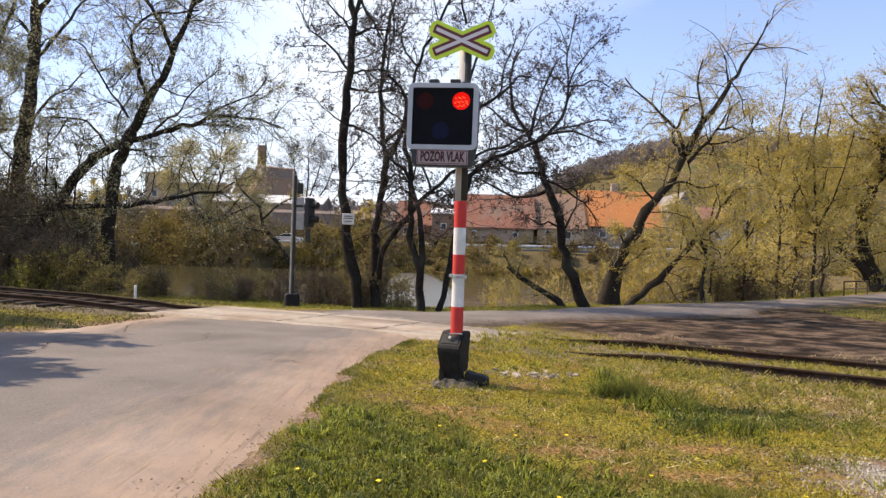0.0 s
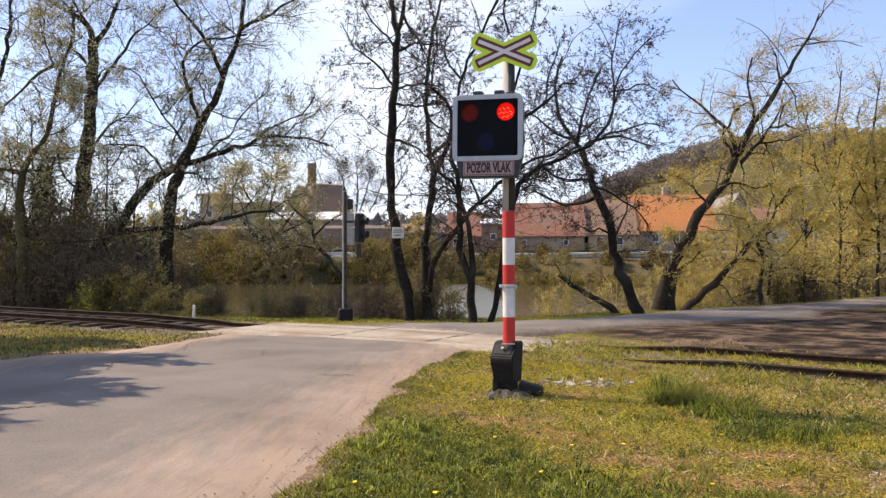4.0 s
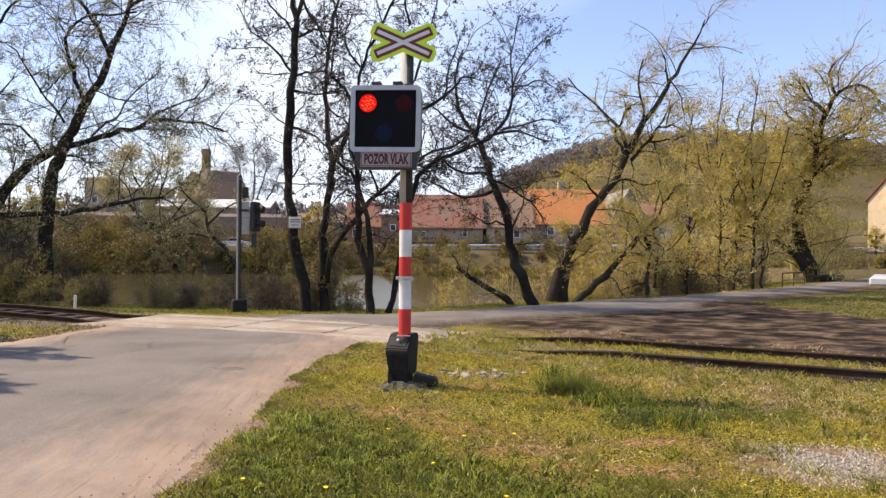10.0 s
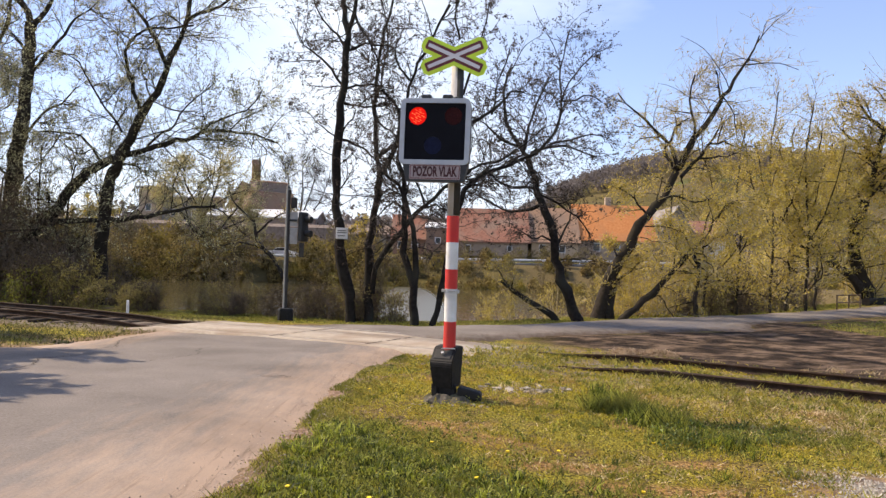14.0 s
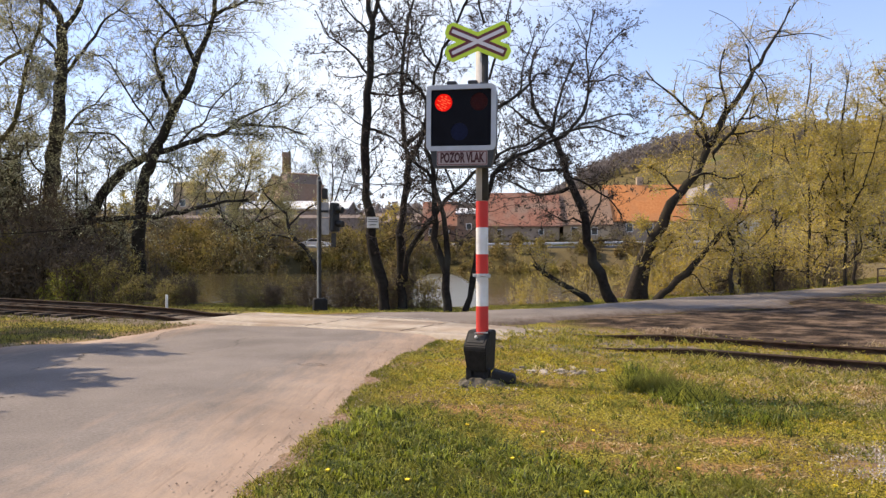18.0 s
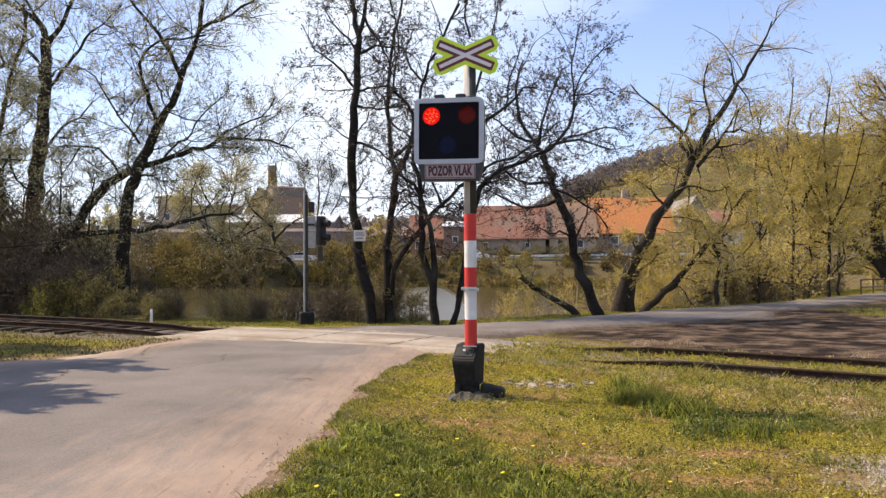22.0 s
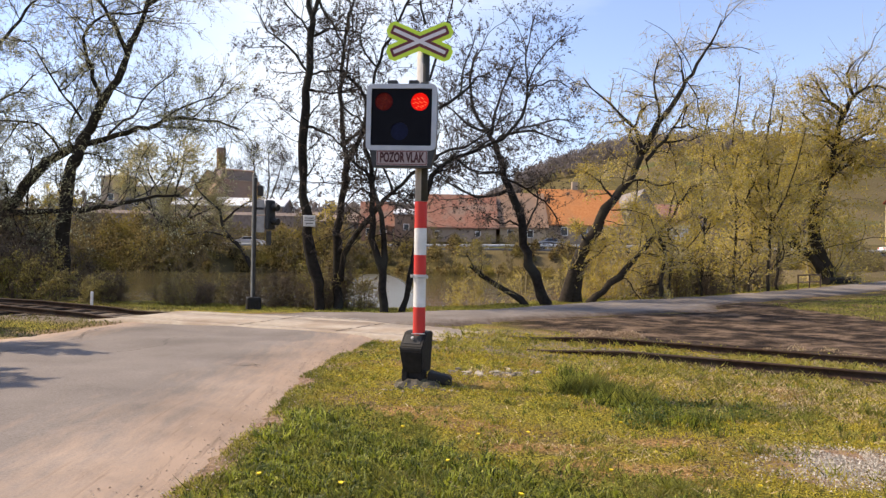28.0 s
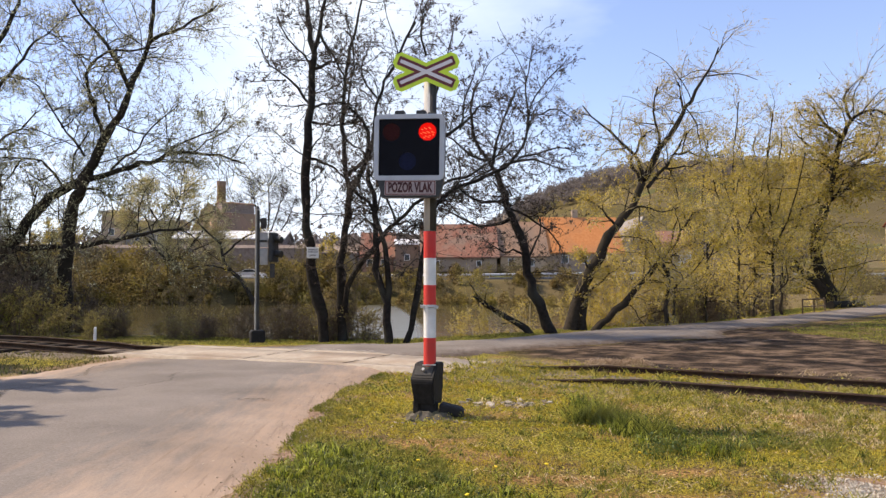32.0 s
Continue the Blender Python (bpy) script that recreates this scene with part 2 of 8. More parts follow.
def spline(pts, n):
    """A smooth line of n points through the given ones."""
    p = np.asarray(pts, float)
    p = np.vstack([2 * p[0] - p[1], p, 2 * p[-1] - p[-2]])
    u = np.linspace(0, len(p) - 3 - 1e-9, n)
    i, f = u.astype(int), (u % 1)[:, None]
    a, b, c, d = p[i], p[i + 1], p[i + 2], p[i + 3]
    return 0.5 * (2 * b + (c - a) * f + (2 * a - 5 * b + 4 * c - d) * f**2 + (3 * b - a - 3 * c + d) * f**3)


# ---------------------------------------------------------------- ground
BANK_X = (-3000, -60, -25, -12, -6, -3, 0, 3, 6, 12, 20, 28, 34, 42, 60, 3000)
BANK_Y = (700, 52, 31.5, 26, 23.2, 22.8, 22.6, 24.8, 27.8, 33, 42, 52, 66, 92, 130, 130)
RIDGE_X = (-3000, -700, -300, -100, 0, 40, 61, 73, 94, 127, 157, 219, 296, 340, 370, 460, 900, 3000)
RIDGE_Z = (20, 23, 25, 24, 23, 27, 40, 50, 60, 70, 75, 78, 74, 69, 66, 58, 40, 20)
FAR_SHORE = 92.0


def smooth(a, b, v):
    t = np.clip((v - a) / (b - a), 0, 1)
    return t * t * (3 - 2 * t)


def wave(x, y, s, seed=0.0):
    """A soft uneven field of about -1 to 1."""
    return (np.sin(x * 1.7 / s + 1.3 * np.sin(y * 1.1 / s + seed)) + np.sin(y * 1.9 / s + 1.7 * np.sin(x * 0.9 / s + 2.1 + seed)) + np.sin((x + y) * 1.3 / s + seed * 3)) / 3


def terrain(x, y):
    x, y = np.asarray(x, float), np.asarray(y, float)
    bank = np.interp(x, BANK_X, BANK_Y)
    d = y - bank
    z = -0.03 - 0.22 * smooth(-5, -1, d) - 2.2 * smooth(0.5, 5, d)
    far = y - FAR_SHORE
    z = np.where(far > -8, np.maximum(z, -2.4 + 4.35 * smooth(-4, 9, far)), z)
    z = z + np.where(far > 12, 2.0 * smooth(14, 40, far), 0)
    ridge = np.interp(x * 500 / np.maximum(y, 120), RIDGE_X, RIDGE_Z)
    z = z + np.where(y > 150, (ridge - 4) * smooth(150, 540, y) ** 1.15, 0)
    near = np.hypot(x, y - 6)
    z = z + (0.03 * wave(x, y, 0.8) + 0.012 * wave(x, y, 0.33, 3.0)) * smooth(60, 20, near) * smooth(0, 3, near) + np.where(y > 160, 2.0 * wave(x, y, 30, 1.0), 0)
    return z


TRACK = spline([(30, -6.5), (14, 4.6), (9.5, 7.45), (6.45, 9.45), (3.3, 11.7), (0.2, 13.75), (-2.6, 15.15), (-6.7, 16.9), (-10.2, 18.4), (-15, 20.7), (-25, 25.6), (-45, 36), (-75, 52)], 240)


def near_line(x, y, line):
    """The distance to a line in plan."""
    x, y = np.asarray(x, float), np.asarray(y, float)
    best = np.full(x.shape, 1e9)
    for px, py in line[:, :2]:
        best = np.minimum(best, np.hypot(x - px, y - py))
    return best


def sheet_axis(lo, a, b, hi, step, grow):
    mid = list(np.arange(a, b, step))
    left, right, s = [], [], step
    v = a
    while v > lo:
        s *= grow
        v -= s
        left.append(v)
    v, s = mid[-1], step
    while v < hi:
        s *= grow
        v += s
        right.append(v)
    return np.array(left[::-1] + mid + right)


LANE_R = [(-0.2, 14.6), (1.0, 15.4), (2.2, 16.7), (4.4, 18.3), (7.2, 19.9), (8.7, 20.7), (9.3, 22.6), (10.6, 24.3), (13.0, 26.2), (20.5, 33.2), (32.5, 46.6), (52, 63), (74, 81)]


def bare_earth(x, y, n=0.0):
    """The trodden ground between the track and the lane: 0 to 1."""
    beyond = y - np.interp(x, TRACK[::-1, 0], TRACK[::-1, 1])
    edge = np.interp(x, [p[0] for p in LANE_R], [p[1] for p in LANE_R])
    return smooth(1.0, 2.0, beyond * 0.85 + 0.35 * n) * smooth(1.2, 3.6, x + 0.4 * n + 0.4 * (y - 15)) * smooth(0.3, -0.6, y - np.minimum(edge + 0.6, np.interp(x, (0, 9.4, 11.6, 14, 30), (99, 99, 18.6, 17.6, 19))) + 0.5 * n) * smooth(28, 17, x)


def spot(x, y, cx, cy, rx, ry):
    """A soft oval patch: 1 within, 0 outside."""
    return smooth(1.15, 0.55, np.hypot((x - cx) / rx, (y - cy) / ry) + 0.18 * wave(x, y, 0.22, cx))


def rust_place(x, y):
    """Worn patches of orange-brown dry moss."""
    return np.clip(spot(x, y, 1.6, 5.15, 0.75, 0.3) + spot(x, y, 1.1, 5.75, 0.6, 0.16) + spot(x, y, 2.1, 5.9, 0.4, 0.12) + 0.8 * spot(x, y, 0.2, 7.2, 0.5, 0.15) + 0.7 * smooth(0.45, 0.75, wave(x, y, 0.5, 11.0)), 0, 1)


def lush_place(x, y):
    """The rank green corner between the road and the viewer."""
    edge = np.interp(x, (-1.4, -1.2, -0.67, -0.16, 0.5, 1.0, 1.7, 2.6), (7.5, 7.3, 6.85, 6.1, 5.55, 4.95, 4.35, 3.6))
    return smooth(0.3, -0.3, y - edge + 0.3 * wave(x, y, 0.35, 1.0) + 0.16 * wave(x, y, 0.12, 4.0))


def green_ridge(x, y):
    mid = np.interp(y, (6.2, 6.8, 7.4, 8.2, 9.3), (2.75, 2.45, 2.15, 2.1, 2.0))
    half = np.interp(y, (6.0, 6.5, 7.2, 8.2, 9.3), (0.1, 0.42, 0.26, 0.22, 0.12))
    return smooth(1.2, 0.4, np.abs(x - mid) / half + 0.4 * wave(x, y, 0.16, 3.0)) * smooth(5.9, 6.4, y) * smooth(9.6, 9.0, y)


def build_ground():
    xs, ys = sheet_axis(-3000, -12, 18, 3000, 0.23, 1.1), sheet_axis(-2500, 2, 27, 4000, 0.23, 1.07)
    xs = np.sort(np.concatenate([xs[(xs < -2.3) | (xs > 4.6)], np.arange(-2.25, 4.6, 0.07)]))
    ys = np.sort(np.concatenate([ys[(ys < 3.0) | (ys > 12.0)], np.arange(3.05, 12.0, 0.075)]))
    X, Y = np.meshgrid(xs, ys)
    Z = terrain(X, Y)
    verts = np.stack([X, Y, Z], -1).reshape(-1, 3)
    w, h = len(xs), len(ys)
    i = (np.arange(h - 1)[:, None] * w + np.arange(w - 1)[None]).ravel()
    ob = raw("ground", verts, np.stack([i, i + 1, i + w + 1, i + w], -1), GROUND, smooth=True)
    x, y = verts[:, 0], verts[:, 1]
    n = wave(x, y, 0.9, 2.0)
    # bare trodden earth between the track and the riverside lane
    dirt = bare_earth(x, y, n)
    edge = np.interp(x, [p[0] for p in LANE_R], [p[1] for p in LANE_R])
    dirt = np.maximum(dirt, (0.7 + 0.3 * wave(x, y, 1.2, 4.0)) * smooth(9, 10.5, x) * smooth(16.6, 17.6, y) * smooth(0.4, -0.4, y - edge) * smooth(34, 26, x))
    tie = smooth(1.9, 1.0, near_line(x, y, TRACK) + 0.25 * n)
    far = smooth(34, 52, y)
    rim = np.interp(y, (-6, 0, 3.4, 5.3, 7.2, 9.1, 11.0, 13.0, 14.4), (-1.9, -1.75, -1.45, -1.22, -1.12, -1.12, -0.87, -0.4, 0.3))
    dust = smooth(0.40, 0.05, np.abs(x - rim) + 0.10 * wave(x, y, 0.3, 5.0) + 0.07 * wave(x, y, 0.09, 2.0)) * smooth(15.5, 14.0, y)
    dust = np.maximum(dust, 0.6 * smooth(0.9, 0.2, np.abs(x - np.interp(y, (0, 6, 9.6, 11.1, 12.2, 13.4, 14.6, 15.8), (-8.8, -9.0, -8.6, -7.9, -6.9, -6.3, -5.9, -5.7))) + 0.4 * wave(x, y, 0.6, 1.0)) * smooth(16.5, 14.5, y))
    rust = rust_place(x, y)
    dust = np.maximum(dust, spot(x, y, 3.3, 5.2, 0.75, 0.58))
    me = ob.data
    for name, v in (("rank", np.clip(lush_place(x, y) + green_ridge(x, y), 0, 1) * smooth(0.0, 0.2, x - rim)), ("rust", rust), ("dirt", dirt), ("ballast", tie), ("far", far), ("dust", dust)):
        me.attributes.new(name, "FLOAT", "POINT").data.foreach_set("value", v.astype(np.float32))
    return tagged(ob, "uneven meadow with moss, dry grass and bare earth", "ground", kind="structure")


def ground_material():
    m = bpy.data.materials.new("meadow_soil")
    m.use_nodes = True
    n, k = m.node_tree.nodes, m.node_tree.links
    p = n["Principled BSDF"]
    p.inputs["Roughness"].default_value = 0.95
    p.inputs["Specular IOR Level"].default_value = 0.1
    tc = n.new("ShaderNodeTexCoord")

    def noise_at(scale, detail=6):
        t = n.new("ShaderNodeTexNoise")
        t.inputs["Scale"].default_value, t.inputs["Detail"].default_value, t.inputs["Roughness"].default_value = scale, detail, 0.65
        k.new(tc.outputs["Object"], t.inputs["Vector"])
        return t.outputs["Fac"]

    def ramp(fac, *stops):
        r = n.new("ShaderNodeValToRGB")
        e = r.color_ramp.elements
        e[0].position, e[0].color = stops[0]
        e[1].position, e[1].color = stops[-1]
        for pos, c in stops[1:-1]:
            e.new(pos).color = c
        k.new(fac, r.inputs["Fac"])
        return r.outputs["Color"]

    def mix(fac, a, b):
        x = n.new("ShaderNodeMix")
        x.data_type = "RGBA"
        k.new(fac, x.inputs[0])
        for s, v in ((6, a), (7, b)):
            if isinstance(v, tuple):
                x.inputs[s].default_value = v
            else:
                k.new(v, x.inputs[s])
        return x.outputs[2]

    def attr(name):
        a = n.new("ShaderNodeAttribute")
        a.attribute_name = name
        return a.outputs["Fac"]

    fine, broad, mid = noise_at(38), noise_at(0.9, 4), noise_at(6)
    moss = ramp(fine, (0.40, (0.04, 0.034, 0.009, 1)), (0.5, (0.20, 0.168, 0.025, 1)), (0.61, (0.48, 0.40, 0.055, 1)))
    straw = ramp(fine, (0.40, (0.04, 0.028, 0.012, 1)), (0.62, (0.34, 0.235, 0.10, 1)))
    grass = mix(ramp(broad, (0.47, (0, 0, 0, 1)), (0.6, (1, 1, 1, 1))), moss, straw)
    shade_streaks = n.new("ShaderNodeMapping")                    # uneven soil tone, with streaky tree shadows put into the colour
    shade_streaks.inputs["Rotation"].default_value, shade_streaks.inputs["Scale"].default_value = (0, 0, radians(24)), (0.55, 0.7, 1.0)
    k.new(tc.outputs["Object"], shade_streaks.inputs["Vector"])
    streak = n.new("ShaderNodeTexNoise")
    streak.inputs["Scale"].default_value, streak.inputs["Detail"].default_value, streak.inputs["Roughness"].default_value = 2.2, 7, 0.7
    k.new(shade_streaks.outputs["Vector"], streak.inputs["Vector"])
    mid = streak.outputs["Fac"]
    soil = ramp(mid, (0.42, (0.017, 0.0115, 0.0075, 1)), (0.5, (0.06, 0.041, 0.026, 1)), (0.61, (0.19, 0.132, 0.088, 1)))
    stones = ramp(noise_at(22), (0.35, (0.10, 0.08, 0.06, 1)), (0.65, (0.3, 0.25, 0.2, 1)))
    grass = mix(attr("rust"), grass, ramp(noise_at(30), (0.40, (0.09, 0.052, 0.02, 1)), (0.62, (0.52, 0.31, 0.115, 1))))
    grass = mix(attr("rank"), grass, ramp(fine, (0.4, (0.03, 0.032, 0.009, 1)), (0.6, (0.13, 0.13, 0.03, 1))))
    col = mix(attr("ballast"), grass, stones)
    col = mix(attr("dirt"), col, soil)
    col = mix(attr("dust"), col, ramp(noise_at(16), (0.3, (0.16, 0.10, 0.065, 1)), (0.7, (0.42, 0.29, 0.2, 1))))
    field = ramp(noise_at(0.012, 3), (0.4, (0.10, 0.078, 0.036, 1)), (0.56, (0.14, 0.105, 0.05, 1)), (0.6, (0.10, 0.12, 0.035, 1)))
    bankgrass = ramp(noise_at(0.35, 5), (0.35, (0.05, 0.042, 0.014, 1)), (0.65, (0.13, 0.1, 0.03, 1)))
    col = mix(attr("far"), col, mix(ramp(noise_at(0.02, 2), (0.4, (0, 0, 0, 1)), (0.6, (1, 1, 1, 1))), field, bankgrass))
    k.new(col, p.inputs["Base Color"])
    b = n.new("ShaderNodeBump")
    b.inputs["Strength"].default_value, b.inputs["Distance"].default_value = 0.9, 0.05
    k.new(fine, b.inputs["Height"])
    k.new(b.outputs["Normal"], p.inputs["Normal"])
    return m


GROUND = ground_material()
build_ground()

# river
WATER = bpy.data.materials.new("river_water")
WATER.use_nodes = True
_n, _k = WATER.node_tree.nodes, WATER.node_tree.links
_p = _n["Principled BSDF"]
_p.inputs["Base Color"].default_value, _p.inputs["Roughness"].default_value = (0.07, 0.06, 0.03, 1), 0.07
_p.inputs["IOR"].default_value = 1.33
_w = _n.new("ShaderNodeTexNoise")
_w.inputs["Scale"].default_value, _w.inputs["Detail"].default_value = 1.2, 3
_t = _n.new("ShaderNodeTexCoord")
_b = _n.new("ShaderNodeBump")
_b.inputs["Strength"].default_value, _b.inputs["Distance"].default_value = 0.8, 0.06
_k.new(_t.outputs["Object"], _w.inputs["Vector"])
_k.new(_w.outputs["Fac"], _b.inputs["Height"])
_k.new(_b.outputs["Normal"], _p.inputs["Normal"])
_x = _n.new("ShaderNodeMapping")                      # a streak of water ruffled by the wind
_x.vector_type = "TEXTURE"
_x.inputs["Location"].default_value, _x.inputs["Rotation"].default_value, _x.inputs["Scale"].default_value = (-2.7, 62, -1.25), (0, 0, radians(3.4)), (2.5, 40, 1)
_k.new(_t.outputs["Object"], _x.inputs["Vector"])
_a = _n.new("ShaderNodeVectorMath")
_a.operation = "LENGTH"
_k.new(_x.outputs["Vector"], _a.inputs[0])
_m = _n.new("ShaderNodeMapRange")
_m.interpolation_type = "SMOOTHSTEP"
_m.inputs[1].default_value, _m.inputs[2].default_value, _m.inputs[3].default_value, _m.inputs[4].default_value = 0.75, 1.1, 1.0, 0.0
_k.new(_a.outputs["Value"], _m.inputs[0])
_g = _n.new("ShaderNodeMapRange")
_g.inputs[3].default_value, _g.inputs[4].default_value = 0.07, 0.3
_k.new(_m.outputs[0], _g.inputs[0])
_k.new(_g.outputs[0], _p.inputs["Roughness"])
bm = bmesh.new()
for i in range(40):
    x0, x1 = -800 + 40 * i, -760 + 40 * i
    bm.faces.new([bm.verts.new(v) for v in ((x0, 15, -1.25), (x1, 15, -1.25), (x1, 97, -1.25), (x0, 97, -1.25))])
bmesh.ops.remove_doubles(bm, verts=bm.verts, dist=0.001)
tagged(part("water", bm, WATER), "slow greenish brown river water reflecting the banks", "river", kind="structure")


# ---------------------------------------------------------------- roads
def road_material(name, c1, c2, dust, reach):
    """Worn asphalt; dust lies along its edges, wider and narrower."""
    m = surf(name, c1, c2, 45, 0.9, 0.25, spread=0.7)
    n, k = m.node_tree.nodes, m.node_tree.links
    p = n["Principled BSDF"]
    base = p.inputs["Base Color"].links[0].from_socket
    uv = n.new("ShaderNodeAttribute")
    uv.attribute_name = "edge"
    tc = n.new("ShaderNodeTexCoord")
    mp = n.new("ShaderNodeMapping")
    mp.inputs["Scale"].default_value = (1.6, 0.35, 1.0)
    no = n.new("ShaderNodeTexNoise")
    no.inputs["Scale"].default_value, no.inputs["Detail"].default_value, no.inputs["Roughness"].default_value = 3.4, 9, 0.72
    k.new(tc.outputs["Object"], mp.inputs["Vector"])
    k.new(mp.outputs["Vector"], no.inputs["Vector"])
    add = n.new("ShaderNodeMath")
    add.operation = "MULTIPLY_ADD"
    add.inputs[1].default_value = 1.3
    k.new(no.outputs["Fac"], add.inputs[0])
    k.new(uv.outputs["Fac"], add.inputs[2])
    r = n.new("ShaderNodeValToRGB")
    r.color_ramp.elements[0].position, r.color_ramp.elements[1].position = reach, min(1.0, reach + 0.3)
    sc = n.new("ShaderNodeMath")
    sc.operation = "MULTIPLY"
    sc.inputs[1].default_value = 0.5
    k.new(add.outputs[0], sc.inputs[0])
    k.new(sc.outputs[0], r.inputs["Fac"])
    mx = n.new("ShaderNodeMix")
    mx.data_type = "RGBA"
    mx.inputs[7].default_value = dust
    k.new(r.outputs["Color"], mx.inputs[0])
    k.new(base, mx.inputs[6])
    rm = n.new("ShaderNodeMapping")                      # wheel-drawn streaks in the dust
    rm.inputs["Rotation"].default_value, rm.inputs["Scale"].default_value = (0, 0, radians(3)), (7.0, 0.45, 1.0)
    rn = n.new("ShaderNodeTexNoise")
    rn.inputs["Scale"].default_value, rn.inputs["Detail"].default_value, rn.inputs["Roughness"].default_value = 1.6, 6, 0.7
    k.new(tc.outputs["Object"], rm.inputs["Vector"])
    k.new(rm.outputs["Vector"], rn.inputs["Vector"])
    rr = n.new("ShaderNodeValToRGB")
    rr.color_ramp.elements[0].position, rr.color_ramp.elements[1].position = 0.54, 0.68
    k.new(rn.outputs["Fac"], rr.inputs["Fac"])
    rf = n.new("ShaderNodeMath")
    rf.operation = "MULTIPLY"
    k.new(rr.outputs["Color"], rf.inputs[0])
    k.new(r.outputs["Color"], rf.inputs[1])
    rut = n.new("ShaderNodeMix")
    rut.data_type = "RGBA"
    rut.inputs[7].default_value = tuple(0.6 * v for v in dust[:3]) + (1,)
    k.new(rf.outputs[0], rut.inputs[0])
    k.new(mx.outputs[2], rut.inputs[6])
    mx = rut
    # broad worn patches
    n2 = n.new("ShaderNodeTexNoise")
    n2.inputs["Scale"].default_value, n2.inputs["Detail"].default_value = 0.7, 5
    k.new(tc.outputs["Object"], n2.inputs["Vector"])
    hs = n.new("ShaderNodeHueSaturation")
    mr = n.new("ShaderNodeMapRange")
    mr.inputs[1].default_value, mr.inputs[2].default_value, mr.inputs[3].default_value, mr.inputs[4].default_value = 0.3, 0.7, 0.75, 1.2
    k.new(n2.outputs["Fac"], mr.inputs[0])
    k.new(mr.outputs[0], hs.inputs["Value"])
    k.new(mx.outputs[2], hs.inputs["Color"])
    k.new(hs.outputs[0], p.inputs["Base Color"])
    return m


def road(name, left, right, material, label, steps=200, across=16, lift=0.02, ragged=0.12, category="road"):
    """A road between two lines in plan, its rim ragged and let down into the ground."""
    a, b = spline(left, steps), spline(right, steps)
    rng = np.random.RandomState(5)
    verts, edge = [], []
    for i in range(steps):
        ja, jb = ragged * rng.normal(), ragged * rng.normal()
        for j in range(across + 1):
            u = j / across
            q = a[i] * (1 - u) + b[i] * u
            across_dir = (b[i] - a[i]) / max(1e-6, np.linalg.norm(b[i] - a[i]))
            q = q + across_dir * (ja * max(0, 1 - 4 * u) + jb * max(0, 4 * u - 3))
            drop = -0.06 if j in (0, across) else 0.0
            verts.append((q[0], q[1], float(terrain(q[0], q[1])) + 0.02 + lift + drop + 0.03 * (1 - (2 * u - 1) ** 2)))
            edge.append(abs(2 * u - 1) ** 2.0)
    w = across + 1
    i = (np.arange(steps - 1)[:, None] * w + np.arange(across)[None]).ravel()
    ob = raw(name, verts, np.stack([i, i + 1, i + w + 1, i + w], -1), material, smooth=True)
    ob.data.attributes.new("edge", "FLOAT", "POINT").data.foreach_set("value", np.array(edge, np.float32))
    return tagged(ob, label, category, kind="structure")


ROAD_L = [(-8.6, -6), (-8.8, 0), (-9.0, 6), (-8.6, 9.6), (-7.9, 11.1), (-6.9, 12.2), (-6.3, 13.4), (-5.9, 14.6), (-5.7, 15.8)]
ASPHALT = road_material("worn_asphalt", (0.128, 0.109, 0.095, 1), (0.24, 0.208, 0.181, 1), (0.34, 0.25, 0.182, 1), 0.46)
LANE = road_material("lane_asphalt", (0.12, 0.102, 0.088, 1), (0.25, 0.216, 0.186, 1), (0.09, 0.066, 0.048, 1), 0.49)
main_road = road("road", ROAD_L,
     [(-1.9, -6), (-1.75, 0), (-1.45, 3.4), (-1.22, 5.3), (-1.12, 7.2), (-1.12, 9.1), (-0.87, 11.0), (-0.4, 13.0)], ASPHALT,
     "worn grey asphalt road with reddish dust along its edge", ragged=0.04)
CRACK = surf("asphalt_crack", (0.06, 0.053, 0.046, 1), (0.11, 0.095, 0.08, 1), 20, 0.95, 0.1)
for line in ([(-5.0, 6.6), (-4.85, 7.0), (-4.6, 7.2)], [(-5.5, 9.0), (-5.3, 9.7), (-5.45, 10.3), (-5.2, 10.8)], [(-5.6, 11.4), (-5.3, 12.2), (-5.5, 13.0), (-5.2, 13.9)], [(-4.2, 10.6), (-3.7, 11.4), (-3.8, 12.2), (-3.1, 13.0)], [(-2.2, 9.4), (-2.0, 9.5), (-1.85, 9.45)]):
    p = spline(line, 40)
    p[1:-1] += 0.02 * np.random.RandomState(6).normal(size=(38, 2))
    w = 0.009 * (0.4 + np.abs(np.sin(np.arange(40) * 1.7)))
    verts = [(x + s * k, y, float(terrain(x, y)) + 0.02 + 0.02 + 0.032) for (x, y), k in zip(p, w) for s in (-1, 1)]
    raw("crack", verts, [(2 * i, 2 * i + 1, 2 * i + 3, 2 * i + 2) for i in range(39)], CRACK, main_road)
road("lane", [(-6.0, 16.6), (-3.4, 17.9), (-0.9, 19.0), (2.1, 21.5), (6.4, 25.4), (12.4, 29.6), (20.4, 37.6), (31, 49.5), (48, 66), (70, 84)],
     LANE_R, LANE,
     "narrow riverside lane of patched asphalt in tree shade", lift=0.012, ragged=0.1)


